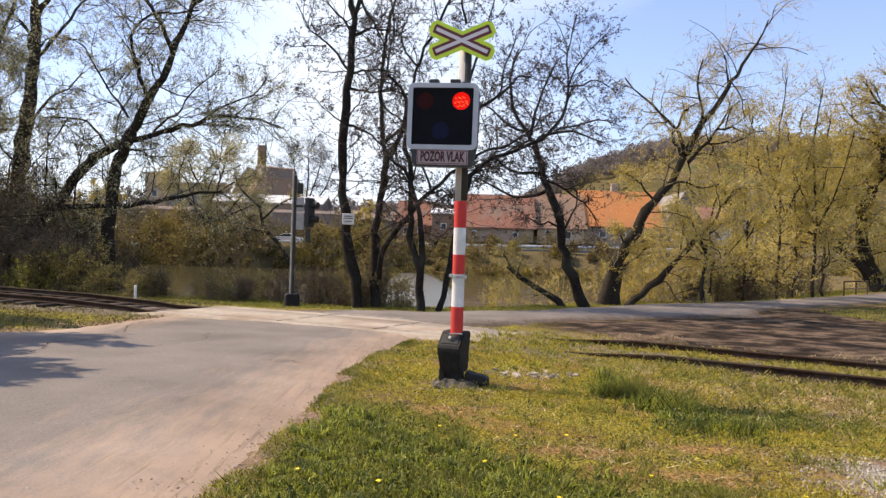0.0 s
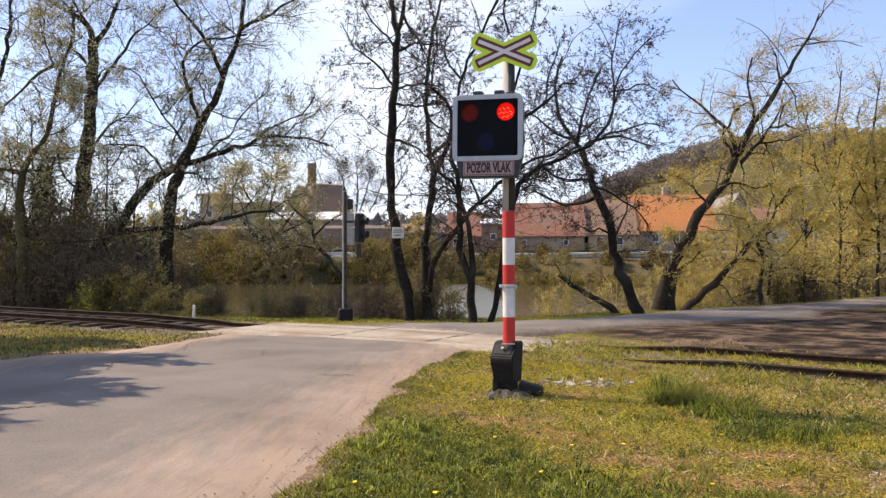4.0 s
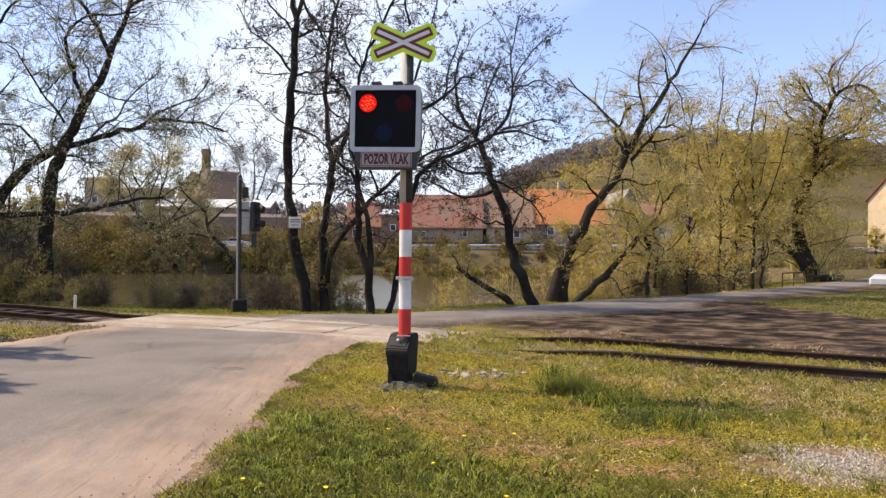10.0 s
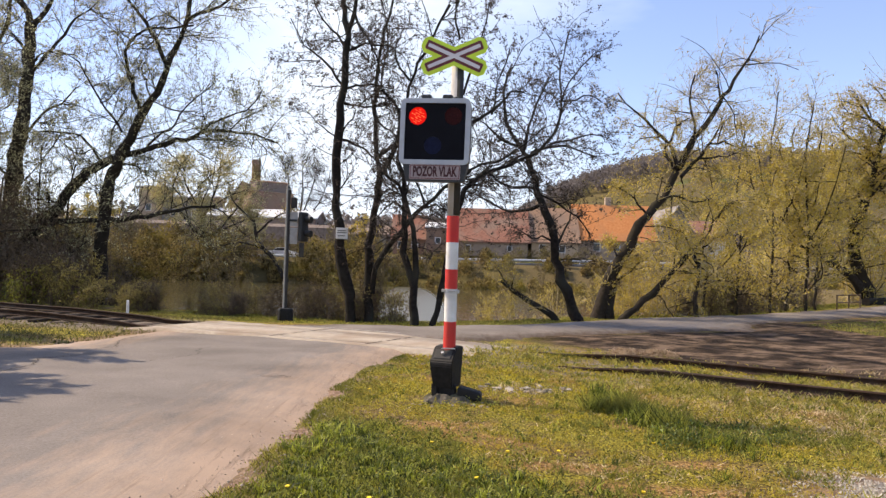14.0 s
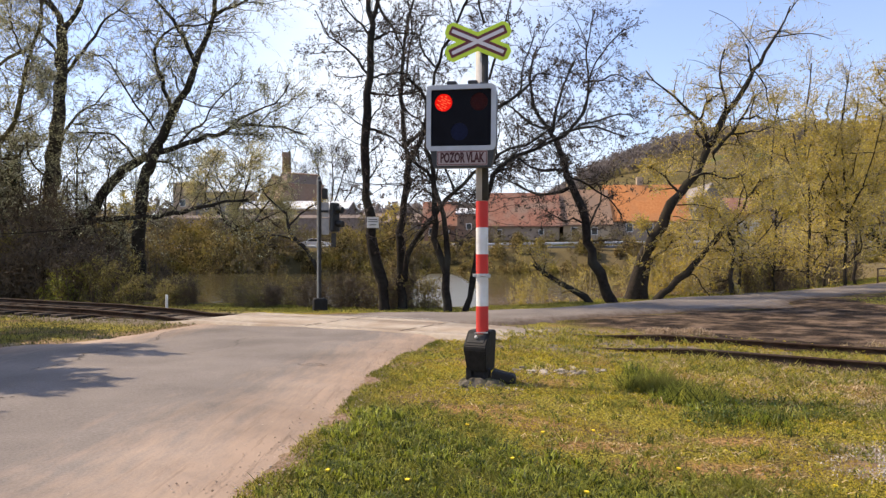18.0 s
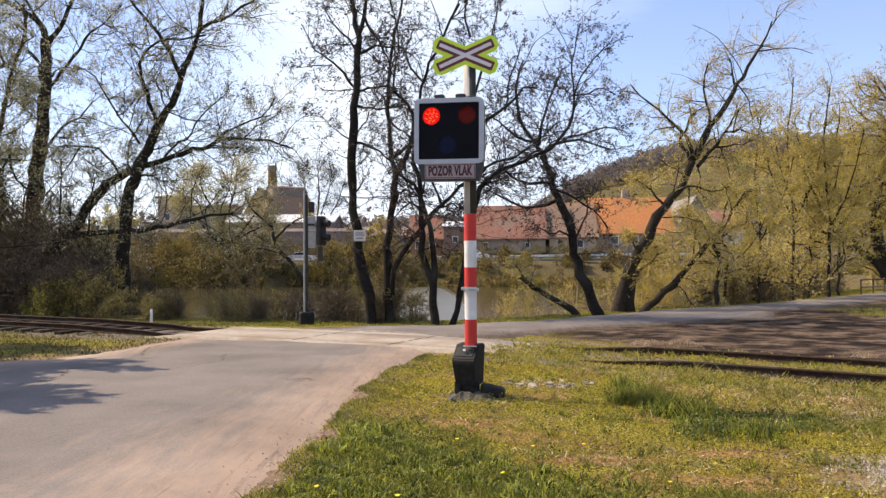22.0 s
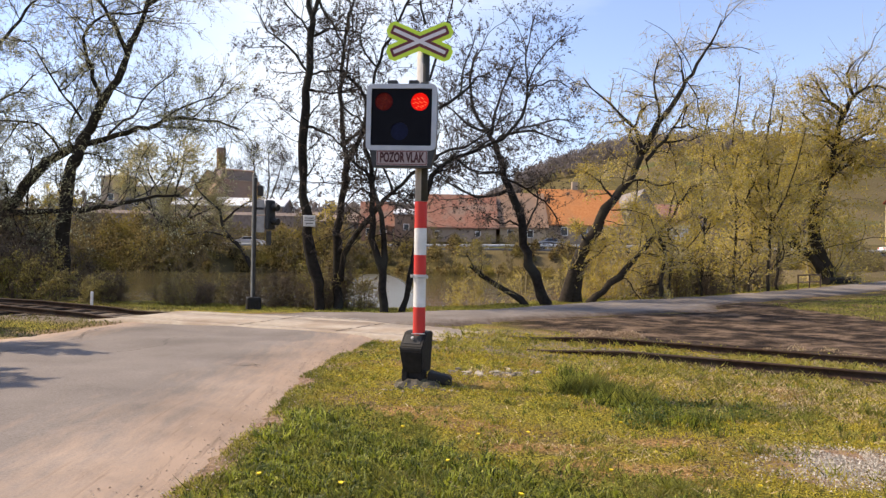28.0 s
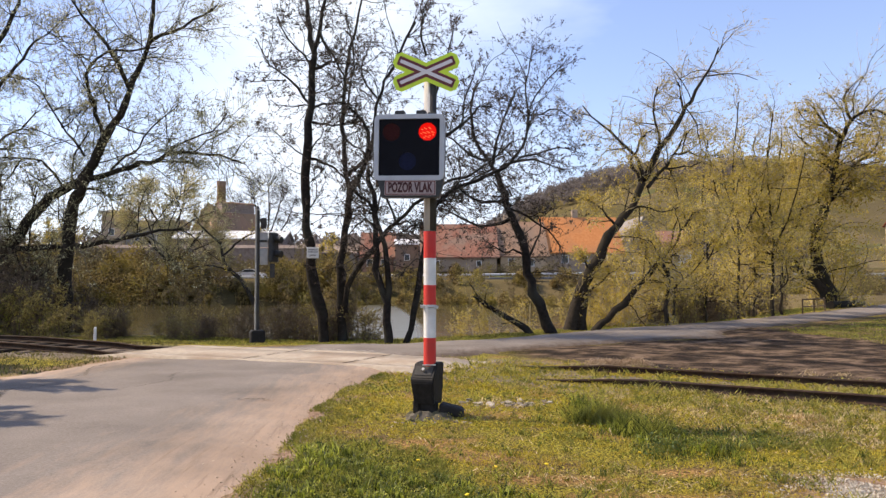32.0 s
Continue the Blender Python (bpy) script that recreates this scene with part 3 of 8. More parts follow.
# ---------------------------------------------------------------- railway
RUST = surf("rusty_rail", (0.02, 0.012, 0.008, 1), (0.065, 0.038, 0.024, 1), 14, 0.85, 0.3, (0.055, 0.04, 0.03, 1), 2.0)
SLEEPER = surf("weathered_sleeper", (0.03, 0.023, 0.018, 1), (0.09, 0.07, 0.055, 1), 12, 0.95, 0.5, by="object")
PANEL = surf("crossing_slab", (0.31, 0.262, 0.205, 1), (0.45, 0.385, 0.31, 1), 10, 0.9, 0.25, (0.30, 0.235, 0.175, 1), 0.9)
WORN_WHITE = surf("worn_white_edge", (0.45, 0.42, 0.37, 1), (0.8, 0.77, 0.7, 1), 5, 0.85, 0.1)


def offset_line(line, d):
    """A plan line moved sideways by d, to the right of its way."""
    t = np.gradient(line, axis=0)
    t /= np.linalg.norm(t, axis=1)[:, None]
    return line + d * np.stack([t[:, 1], -t[:, 0]], -1)


def rail_lift(x):
    """The track lies a little above the meadow on the left and sinks into the grass on the right."""
    return float(np.interp(x, (-75, -20, -9, -6.9, -6.3, 0, 0.9, 2.2, 3.2, 9, 30), (0.24, 0.2, 0.17, 0.1, 0.045, 0.045, -0.06, 0.0, 0.09, 0.125, 0.14)))


def build_rail(name, line, label):
    profile = [(-0.06, -0.13), (0.06, -0.13), (0.06, -0.115), (0.012, -0.1), (0.012, -0.035), (0.035, -0.025), (0.034, 0.0), (-0.034, 0.0), (-0.035, -0.025), (-0.012, -0.035), (-0.012, -0.1), (-0.06, -0.115)]
    t = np.gradient(line, axis=0)
    t /= np.linalg.norm(t, axis=1)[:, None]
    verts, n = [], len(profile)
    for (x, y), (tx, ty) in zip(line, t):
        for u, v in profile:
            verts.append((x + ty * u, y - tx * u, rail_lift(x) + v))
    faces = [(i * n + j, i * n + (j + 1) % n, (i + 1) * n + (j + 1) % n, (i + 1) * n + j) for i in range(len(line) - 1) for j in range(n)]
    return tagged(raw(name, verts, faces, RUST), label, "rail")


build_rail("rail", offset_line(TRACK, 0.75), "rusty steel rail half sunk in grass and dirt")
build_rail("rail", offset_line(TRACK, -0.75), "rusty steel rail half sunk in grass and dirt")
bm = box(bmesh.new(), (0, 0, 0), (0.24, 2.3, 0.14), 0.015)
sleeper_mesh = part("sleeper", bm, SLEEPER)
_gone = sleeper_mesh.data
bpy.data.objects.remove(sleeper_mesh)
_steps = np.concatenate([[0], np.cumsum(np.linalg.norm(np.diff(TRACK, axis=0), axis=1))])
rng = random.Random(3)
for s in np.arange(8, _steps[-1] - 30, 0.65):
    x, y = np.interp(s, _steps, TRACK[:, 0]), np.interp(s, _steps, TRACK[:, 1])
    if not -42 < x < 16 or -5.9 < x < 2.6:
        continue
    x2, y2 = np.interp(s + 0.5, _steps, TRACK[:, 0]), np.interp(s + 0.5, _steps, TRACK[:, 1])
    ob = new("sleeper", _gone)
    ob.matrix_world = pose(x, y, rail_lift(x) - 0.205 + rng.uniform(-0.01, 0.01), 0, 0, math.degrees(math.atan2(y2 - y, x2 - x)) + rng.uniform(-2, 2))
    tagged(ob, "weathered wooden sleeper under the rails", "sleeper", "sleepers of the track")

# slabs of the crossing, between and beside the rails
crossing = thing("crossing_deck", "pale concrete slabs laid flush around the rails", "level crossing")
mid = offset_line(spline(TRACK[(TRACK[:, 0] > -6.4) & (TRACK[:, 0] < 1.0)], 200), 0.0)
for lo, hi in ((-1.15, -0.775), (-0.725, 0.725), (0.775, 1.2)):
    a, b = offset_line(mid, lo), offset_line(mid, hi)
    for i0, i1 in ((0, 58), (58, 122), (122, 199)):
        verts = []
        for i in range(i0, i1 + 1):
            e = 0.012 if i in (i0, i1) else 0.0
            for p, rim in ((a[i], False), (b[i], hi > 1)):
                top = 0.056 + 0.004 * math.sin(i * 0.7 + lo) - e
                top += (min(top, float(terrain(p[0], p[1])) + 0.006) - top) * min(1.0, max(0.0, ((80 if rim else 16) - i) / (40 if rim else 14), (i - 185) / 14))
                verts += [(p[0], p[1], top), (p[0], p[1], -0.3)]
        n = i1 - i0
        faces = [q for i in range(n) for q in ((4 * i, 4 * i + 4, 4 * i + 6, 4 * i + 2), (4 * i, 4 * i + 1, 4 * i + 5, 4 * i + 4), (4 * i + 2, 4 * i + 6, 4 * i + 7, 4 * i + 3))]
        faces += [(0, 2, 3, 1), (4 * n, 4 * n + 1, 4 * n + 3, 4 * n + 2)]
        raw("slab", verts, faces, PANEL, crossing)
for i in (58, 122):                       # broken joints across the deck
    a, b = offset_line(mid, -1.0), offset_line(mid, 1.1)
    for u0, u1 in ((0.0, 0.28), (0.34, 0.6), (0.66, 0.97)):
        p, q = a[i] * (1 - u0) + b[i] * u0, a[i + 1] * (1 - u1) + b[i + 1] * u1
        d = (q - p) / np.linalg.norm(q - p)
        s = np.array((-d[1], d[0])) * 0.022
        raw("joint", [(*(p - s), 0.062), (*(p + s), 0.064), (*(q + s * 0.5), 0.063), (*(q - s), 0.064)], [(0, 1, 2, 3)], RUST, crossing, label="dark broken joint")
edge_line = offset_line(mid, 1.24)[78:132]
edge_far = offset_line(mid, 1.32)[78:132]
verts = [(x, y, z) for p, q in zip(edge_line, edge_far) for x, y, z in ((p[0], p[1], 0.07), (q[0], q[1], 0.064))]
raw("edge_strip", verts, [(2 * i, 2 * i + 1, 2 * i + 3, 2 * i + 2) for i in range(len(edge_line) - 1)], WORN_WHITE, crossing, label="worn whitish edge strip")

# ---------------------------------------------------------------- crossing signal
RED = surf("signal_red_paint", (0.50, 0.014, 0.01, 1), (0.62, 0.03, 0.018, 1), 6, 0.65, 0.05, (0.45, 0.03, 0.02, 1), 3)
WHITE = surf("signal_white_paint", (0.62, 0.6, 0.57, 1), (0.78, 0.77, 0.74, 1), 5, 0.5, 0.05, (0.55, 0.52, 0.47, 1), 3)
POST_GREY = surf("galvanised_post", (0.33, 0.32, 0.31, 1), (0.5, 0.48, 0.46, 1), 7, 0.8, 0.08, (0.45, 0.42, 0.39, 1), 2)
# dark grey parts; also stands in for the posts' shaded sides
DARK_GREY = surf("dark_grey_paint", (0.035, 0.034, 0.032, 1), (0.07, 0.066, 0.06, 1), 8, 0.8, 0.1)
BLACK = surf("black_plastic", (0.012, 0.012, 0.013, 1), (0.03, 0.03, 0.03, 1), 20, 0.5, 0.1)
CASE = surf("black_cast_case", (0.006, 0.006, 0.006, 1), (0.02, 0.0185, 0.0175, 1), 18, 0.65, 0.25, (0.02, 0.018, 0.016, 1), 4)
CASE.node_tree.nodes["Principled BSDF"].inputs["Specular IOR Level"].default_value = 0.2
FACE = surf("black_signal_face", (0.003, 0.003, 0.005, 1), (0.006, 0.006, 0.009, 1), 6, 0.7, 0.02)
FACE.node_tree.nodes["Principled BSDF"].inputs["Specular IOR Level"].default_value = 0.12
FRAME = surf("white_frame_paint", (0.36, 0.37, 0.39, 1), (0.47, 0.48, 0.5, 1), 6, 0.5, 0.03)
FLUO = surf("fluorescent_yellow_sheet", (0.55, 0.72, 0.02, 1), (0.66, 0.80, 0.03, 1), 8, 0.4, 0.02)
MAROON = surf("dark_red_sheet", (0.10, 0.012, 0.012, 1), (0.16, 0.02, 0.018, 1), 8, 0.45, 0.02)
DARKPRINT = surf("dark_red_print", (0.035, 0.007, 0.007, 1), (0.07, 0.012, 0.011, 1), 8, 0.6, 0.0)
FADED = surf("faded_pinkish_sheet", (0.30, 0.235, 0.225, 1), (0.40, 0.325, 0.31, 1), 8, 0.6, 0.02)
OFFWHITE = surf("white_sheet", (0.62, 0.55, 0.54, 1), (0.74, 0.68, 0.66, 1), 8, 0.45, 0.02)
CONCRETE = surf("mossy_concrete", (0.11, 0.10, 0.085, 1), (0.3, 0.27, 0.23, 1), 14, 0.95, 0.4, (0.12, 0.11, 0.06, 1), 2)
STEEL = surf("zinc_steel", (0.35, 0.35, 0.35, 1), (0.55, 0.55, 0.54, 1), 12, 0.4, 0.1, metal=0.7)
LAMP_RED = glow("lit_red_lamp", (0.9, 0.006, 0.002, 1), 0.64)
LENS_DOT = glow("lit_red_bead", (1.0, 0.2, 0.07, 1), 1.05)
for _m in (LAMP_RED, LENS_DOT):
    _m.node_tree.nodes["Principled BSDF"].inputs["Base Color"].default_value = (0.05, 0.002, 0.001, 1)
    _m.node_tree.nodes["Principled BSDF"].inputs["Specular IOR Level"].default_value = 0.1
LENS_BLUE = surf("unlit_lamp_glass", (0.003, 0.0045, 0.02, 1), (0.006, 0.009, 0.034, 1), 30, 0.5, 0.1)
DARK_RED = surf("lamp_off_disc", (0.02, 0.0015, 0.0015, 1), (0.045, 0.003, 0.002, 1), 40, 0.5, 0.2)
DIM_RED = surf("lamp_dim_disc", (0.012, 0.0015, 0.0015, 1), (0.02, 0.002, 0.002, 1), 40, 0.5, 0.1)
for _m, _clear in ((DARK_RED, 0.07), (DIM_RED, 0.2)):           # the added discs let a little of the lamp through
    _t, _n = _m.node_tree.links, _m.node_tree.nodes
    _a, _b = _n.new("ShaderNodeBsdfTransparent"), _n.new("ShaderNodeMixShader")
    _b.inputs[0].default_value = _clear
    _t.new(_n["Principled BSDF"].outputs[0], _b.inputs[1])
    _t.new(_a.outputs[0], _b.inputs[2])
    _t.new(_b.outputs[0], _n["Material Output"].inputs["Surface"])
for _m in (LENS_BLUE, DARK_RED, DIM_RED):
    _m.node_tree.nodes["Principled BSDF"].inputs["Specular IOR Level"].default_value = 0.12

ROUGH_CONCRETE = surf("rough_concrete", (0.04, 0.034, 0.026, 1), (0.19, 0.165, 0.13, 1), 22, 0.95, 0.6, (0.10, 0.09, 0.05, 1), 5)
POST = (0.155, 8.45)
signal = thing("crossing_signal", "red and white striped post with crossing lights and a yellow cross", "railway signal", (POST[0], POST[1], 0), rz=0)
footing = bmesh.new()
bmesh.ops.create_grid(footing, x_segments=18, y_segments=16, size=0.5, matrix=Matrix.Translation((0.02, -0.03, 0)))
for v in footing.verts:                   # a broken lump of concrete, its rim sunk in the grass
    r = max(abs(v.co.x - 0.02) / 0.3, abs(v.co.y + 0.03) / 0.27)
    lump = noise.noise(v.co * 9) * 0.035 + noise.noise(v.co * 23) * 0.02
    v.co = Vector((0.02 + (v.co.x - 0.02) * 0.62 + 0.02 * lump, -0.03 + (v.co.y + 0.03) * 0.56, 0.055 + lump - 0.12 * max(0.0, r - 0.85)))
part("footing", footing, ROUGH_CONCRETE, signal, "cracked concrete footing")
turn = pose(-0.02, 0.02, 0, 0, 0, -24)
bm = bmesh.new()                          # the case: a sloping front over a tapering foot
prof = [(-0.05, 0.585), (-0.185, 0.40), (-0.19, 0.345), (-0.13, 0.06), (0.13, 0.05), (0.15, 0.12), (0.15, 0.57), (0.12, 0.595)]
lv, rv = [bm.verts.new((-0.16, d, z)) for d, z in prof], [bm.verts.new((0.16, d, z)) for d, z in prof]
bm.faces.new(lv)
bm.faces.new(rv[::-1])
for i in range(len(prof)):
    j = (i + 1) % len(prof)
    bm.faces.new((lv[j], lv[i], rv[i], rv[j]))
bmesh.ops.recalc_face_normals(bm, faces=bm.faces)
for v in bm.verts:
    if v.co.z < 0.3:
        v.co.x *= 0.84
bmesh.ops.bevel(bm, geom=list(bm.edges), offset=0.012, segments=2, affect="EDGES")
bmesh.ops.transform(bm, matrix=turn @ Matrix.Translation((0, 0, 0.085)) @ Matrix.Diagonal((0.87, 0.95, 0.86, 1)), verts=bm.verts)
case = part("base_case", bm, CASE, signal, "black cast base case")
# lid of a paler grey: the light on its slope is in the colour
bm = box(bmesh.new(), (0, 0, 0), (0.21, 0.012, 0.12), 0.006, turn @ pose(0, -0.117, 0.508, -36))
part("cover", bm, DARK_GREY, case, "dark grey lid, paler for light on its slope")
bm = rod(bmesh.new(), turn @ Vector((0.0, -0.11, 0.51)), turn @ Vector((0.0, -0.142, 0.535)), 0.017, seg=10)
part("lock", bm, POST_GREY, case)
bm = box(bmesh.new(), (-0.01, -0.1, 0.575), (0.15, 0.03, 0.012), 0.003)
part("hinge", bm, STEEL, case)
for dx, dy in ((-0.1, -0.09), (0.1, -0.05), (0.0, 0.1)):
    part("foot", box(bmesh.new(), (dx, dy, 0.1), (0.07, 0.06, 0.14), 0.008, turn), CASE, signal)
part("plinth", box(bmesh.new(), (0, 0, 0.09), (0.2, 0.17, 0.16), 0.02, turn), CASE, signal)
# black wedge, mostly in place of the base case's cast shadow
bm = box(bmesh.new(), (0.25, -0.02, 0.09), (0.27, 0.2, 0.12), 0.03, pose(0, 0, 0, 0, 0, -8), 2)
for v in bm.verts:
    v.co.z -= 0.05 * max(0.0, (v.co.x - 0.16) / 0.2)
part("cable_boot", bm, CASE, signal)
for z0, z1, m, lab in ((0.55, 0.873, RED, "red band"), (0.873, 1.215, WHITE, "white band"), (1.215, 1.467, RED, "red band"), (1.467, 1.773, WHITE, "white band"), (1.773, 2.076, RED, "red band")):
    bm = rod(bmesh.new(), (0, 0, z0), (0, 0, z1), 0.0705, seg=24, caps=False)
    ob = part("stripe", bm, m, signal, lab)
    for f in ob.data.polygons:
        f.use_smooth = True
bm = rod(bmesh.new(), (0, 0, 2.076), (0, 0, 3.86), 0.0695, seg=24)
post = part("post", bm, POST_GREY, signal, "grey steel post")
for f in post.data.polygons:
    f.use_smooth = len(f.vertices) == 4
# a dark rod inside the post's right front draws its shaded side
bm = rod(bmesh.new(), (0.022, -0.022, 2.08), (0.022, -0.022, 3.84), 0.053, seg=16)
for f in part("cable_duct", bm, DARK_GREY, signal, "dark strip for the post's shaded side").data.polygons:
    f.use_smooth = len(f.vertices) == 4
bm = rod(bmesh.new(), (0, 0, 1.195), (0, 0, 1.245), 0.076, seg=24)
box(bm, (-0.085, -0.03, 1.225), (0.045, 0.025, 0.035), 0.005)
box(bm, (0.075, -0.035, 1.215), (0.04, 0.03, 0.04), 0.005)
rod(bm, (-0.03, -0.085, 1.22), (0.05, -0.08, 1.225), 0.012, seg=8)
clamp = part("clamp", bm, STEEL, signal, "zinc clamp")
bm = rod(bmesh.new(), (0.0, 0.02, 3.86), (0.0, 0.02, 4.07), 0.006, seg=6)
part("spike", bm, STEEL, signal)


def cross_outline(theta, half, w, cut):
    """An X with arms at the slope theta, half as long as half, w wide to each side, its ends cut."""
    c, s = math.cos(theta), math.sin(theta)

    def at(ax, d, e):
        return (ax[0] * d - ax[1] * e, ax[1] * d + ax[0] * e)
    pts = []
    for ax, notch in (((c, s), (0, w / c)), ((-c, s), (-w / s, 0)), ((-c, -s), (0, -w / c)), ((c, -s), (w / s, 0))):
        pts += [at(ax, half - cut, -w), at(ax, half, -w + cut), at(ax, half, w - cut), at(ax, half - cut, w), notch]
    return pts


cross = new("cross_sign")
cross.parent = signal
cross.matrix_local = pose(-0.045, -0.10, 3.885, 0, 0.5, -5)
th = radians(23.5)
part("board", slab(bmesh.new(), cross_outline(th, 0.395, 0.097, 0.05), 0, 0.012), FLUO, cross, "fluorescent yellow board")
part("border", slab(bmesh.new(), cross_outline(th, 0.347, 0.053, 0.01), -0.004, -0.0005), MAROON, cross, "dark red border")
part("cross_bar", slab(bmesh.new(), cross_outline(th, 0.320, 0.020, 0.004), -0.008, -0.0045), OFFWHITE, cross, "white crossed bars")
part("bracket", box(bmesh.new(), (0.04, 0.045, 0), (0.1, 0.05, 0.12), 0.006), STEEL, cross)

head = new("signal_head")
head.parent = signal
head.matrix_local = pose(-0.235, -0.22, 3.0, 0, 0.6, -9)
WP, HP = 0.79, 0.74
part("frame", ring(bmesh.new(), rounded(WP, HP, 0.06), rounded(WP - 0.105, HP - 0.105, 0.012), -0.02, 0.03), FRAME, head, "white frame")
lamps = [(-0.203, 0.175), (0.203, 0.175), (-0.02, -0.155)]
bm = bmesh.new()                          # the face with its three lamp holes
loops = [rounded(WP - 0.1, HP - 0.1, 0.012)] + [[(cx + 0.1 * math.cos(a * math.pi / 16), cz + 0.1 * math.sin(a * math.pi / 16)) for a in range(32)] for cx, cz in lamps]
edges = []
for lp in loops:
    vs = [bm.verts.new((x, 0, z)) for x, z in lp]
    edges += [bm.edges.new((vs[i], vs[(i + 1) % len(vs)])) for i in range(len(vs))]
bmesh.ops.triangle_fill(bm, use_beauty=True, edges=edges)
made = bmesh.ops.extrude_face_region(bm, geom=list(bm.faces))
bmesh.ops.translate(bm, verts=[g for g in made["geom"] if isinstance(g, bmesh.types.BMVert)], vec=(0, 0.006, 0))
bmesh.ops.recalc_face_normals(bm, faces=bm.faces)
part("face", bm, FACE, head, "black face")
bm = ring(bmesh.new(), rounded(WP - 0.02, HP - 0.02, 0.06), rounded(WP - 0.06, HP - 0.06, 0.05), 0.028, 0.2)
slab(bm, rounded(WP - 0.02, HP - 0.02, 0.06), 0.19, 0.2)
part("housing", bm, BLACK, head)
for dx in (-0.11, 0.13):
    part("top_bracket", box(bmesh.new(), (dx, 0.03, HP / 2 + 0.02), (0.11, 0.1, 0.045), 0.008), BLACK, head)
part("post_clip", box(bmesh.new(), (0.25, 0.09, HP / 2 + 0.012), (0.1, 0.14, 0.03), 0.008), BLACK, head)
lamp_discs = []
for i, (cx, cz) in enumerate(lamps):
    if i == 2:
        part("lamp", slab(bmesh.new(), [(cx + 0.1 * math.cos(a * math.pi / 12), cz + 0.1 * math.sin(a * math.pi / 12)) for a in range(24)], 0.01, 0.03), LENS_BLUE, head, "unlit bluish lamp")
        continue
    lamp = part("lamp", slab(bmesh.new(), [(cx + 0.104 * math.cos(a * math.pi / 12), cz + 0.104 * math.sin(a * math.pi / 12)) for a in range(24)], 0.030, 0.05), LAMP_RED, head, "red flashing lamp")
    bm = bmesh.new()                      # moulded beads of the lit lamp
    for r in range(-3, 4):
        for c in range(-4, 5):
            x, z = 0.02 * c + 0.007 * r + 0.004 * math.sin(r * 7 + c * 3), 0.024 * r - 0.010 * c
            if math.hypot(x, z) < 0.078 and math.sin(r * 3.1 + c * 1.7 + i) > -0.2:
                rod(bm, (cx + x - 0.009, 0.027, cz + z + 0.004), (cx + x + 0.009, 0.027, cz + z - 0.004), 0.0045, 0.002, seg=6)
    tagged(part("beads", bm, LENS_DOT, lamp), kind="stuff")
    # two discs added before each lamp; sliding them stands in for its flashing
    for kind, depth, glass in (("shutter", 0.014, DARK_RED), ("dimming_filter", 0.022, DIM_RED)):
        disc = slab(bmesh.new(), [(0.112 * math.cos(a * math.pi / 12), 0.112 * math.sin(a * math.pi / 12)) for a in range(24)], -0.002, 0.002)
        sh = part(kind, disc, glass, head, "disc added to darken the lamp" if kind == "shutter" else "disc added to dim the lamp")
        sh.location = (cx, depth, cz)
        lamp_discs.append((sh, i, cx, depth, cz, kind == "shutter"))
board = new("warning_board")
board.parent = signal
board.matrix_local = pose(-0.225, -0.235, 2.545, 0, 0.6, -9)
part("backing", slab(bmesh.new(), [(-0.37, 0.10), (0.37, 0.10), (0.325, -0.105), (-0.325, -0.105)], 0.01, 0.13), BLACK, board)
part("plate", slab(bmesh.new(), rounded(0.575, 0.165, 0.01), 0.0, 0.008), FADED, board, "pale sign plate")
part("rim", ring(bmesh.new(), rounded(0.56, 0.15, 0.008), rounded(0.545, 0.135, 0.006), -0.003, -0.0005), MAROON, board)
lettering("letters", "POZOR VLAK", 0.15, DARKPRINT, board, pose(0, -0.004, 0.0), 0.002, 0.5)

# ---------------------------------------------------------------- second signal, seen from its side
sig2 = thing("crossing_signal", "slim grey signal post with a black lamp head turned away", "railway signal", (-4.42, 21.3, -0.31))
part("base_case", box(bmesh.new(), (0.03, 0, 0.2), (0.4, 0.36, 0.54), 0.06, pose(0, 0, 0, 0, 0, 20), 2), CASE, sig2, "black base case")
bm = rod(bmesh.new(), (0, 0, 0.4), (0, 0, 3.85), 0.058, seg=16)
part("post", bm, surf("dull_grey_post", (0.17, 0.17, 0.16, 1), (0.29, 0.285, 0.27, 1), 7, 0.85, 0.08), sig2)
# the shaded side of this post, drawn as a dark rod
part("cable_duct", rod(bmesh.new(), (0.03, -0.02, 0.4), (0.03, -0.02, 3.8), 0.045, seg=12), DARK_GREY, sig2)
part("cap", rod(bmesh.new(), (0, 0, 3.85), (0, 0, 3.93), 0.07, 0.03, seg=16), BLACK, sig2)
t2 = pose(0.43, 0.12, 2.8, 0, 0, 66)
part("head", box(bmesh.new(), (0, 0, -0.02), (0.38, 0.13, 0.84), 0.05, t2, 2), BLACK, sig2, "black lamp head")
part("back_plate", box(bmesh.new(), (-0.02, 0.06, 0.24), (0.22, 0.03, 0.42), 0.01, pose(0.2, 0.0, 2.75, 0, 0, 8)), POST_GREY, sig2, "pale grey back plate")
part("back_plate", box(bmesh.new(), (-0.02, 0.06, -0.24), (0.22, 0.03, 0.46), 0.01, pose(0.2, 0.0, 2.75, 0, 0, 8)), POST_GREY, sig2, "pale grey back plate")
for dz in (0.2, -0.2):
    part("visor", rod(bmesh.new(), t2 @ Vector((0.04, -0.06, dz)), t2 @ Vector((0.04, -0.24, dz - 0.02)), 0.1, seg=14), BLACK, sig2)
part("arm", box(bmesh.new(), (0.14, 0.03, 2.95), (0.24, 0.06, 0.06), 0.01), BLACK, sig2)
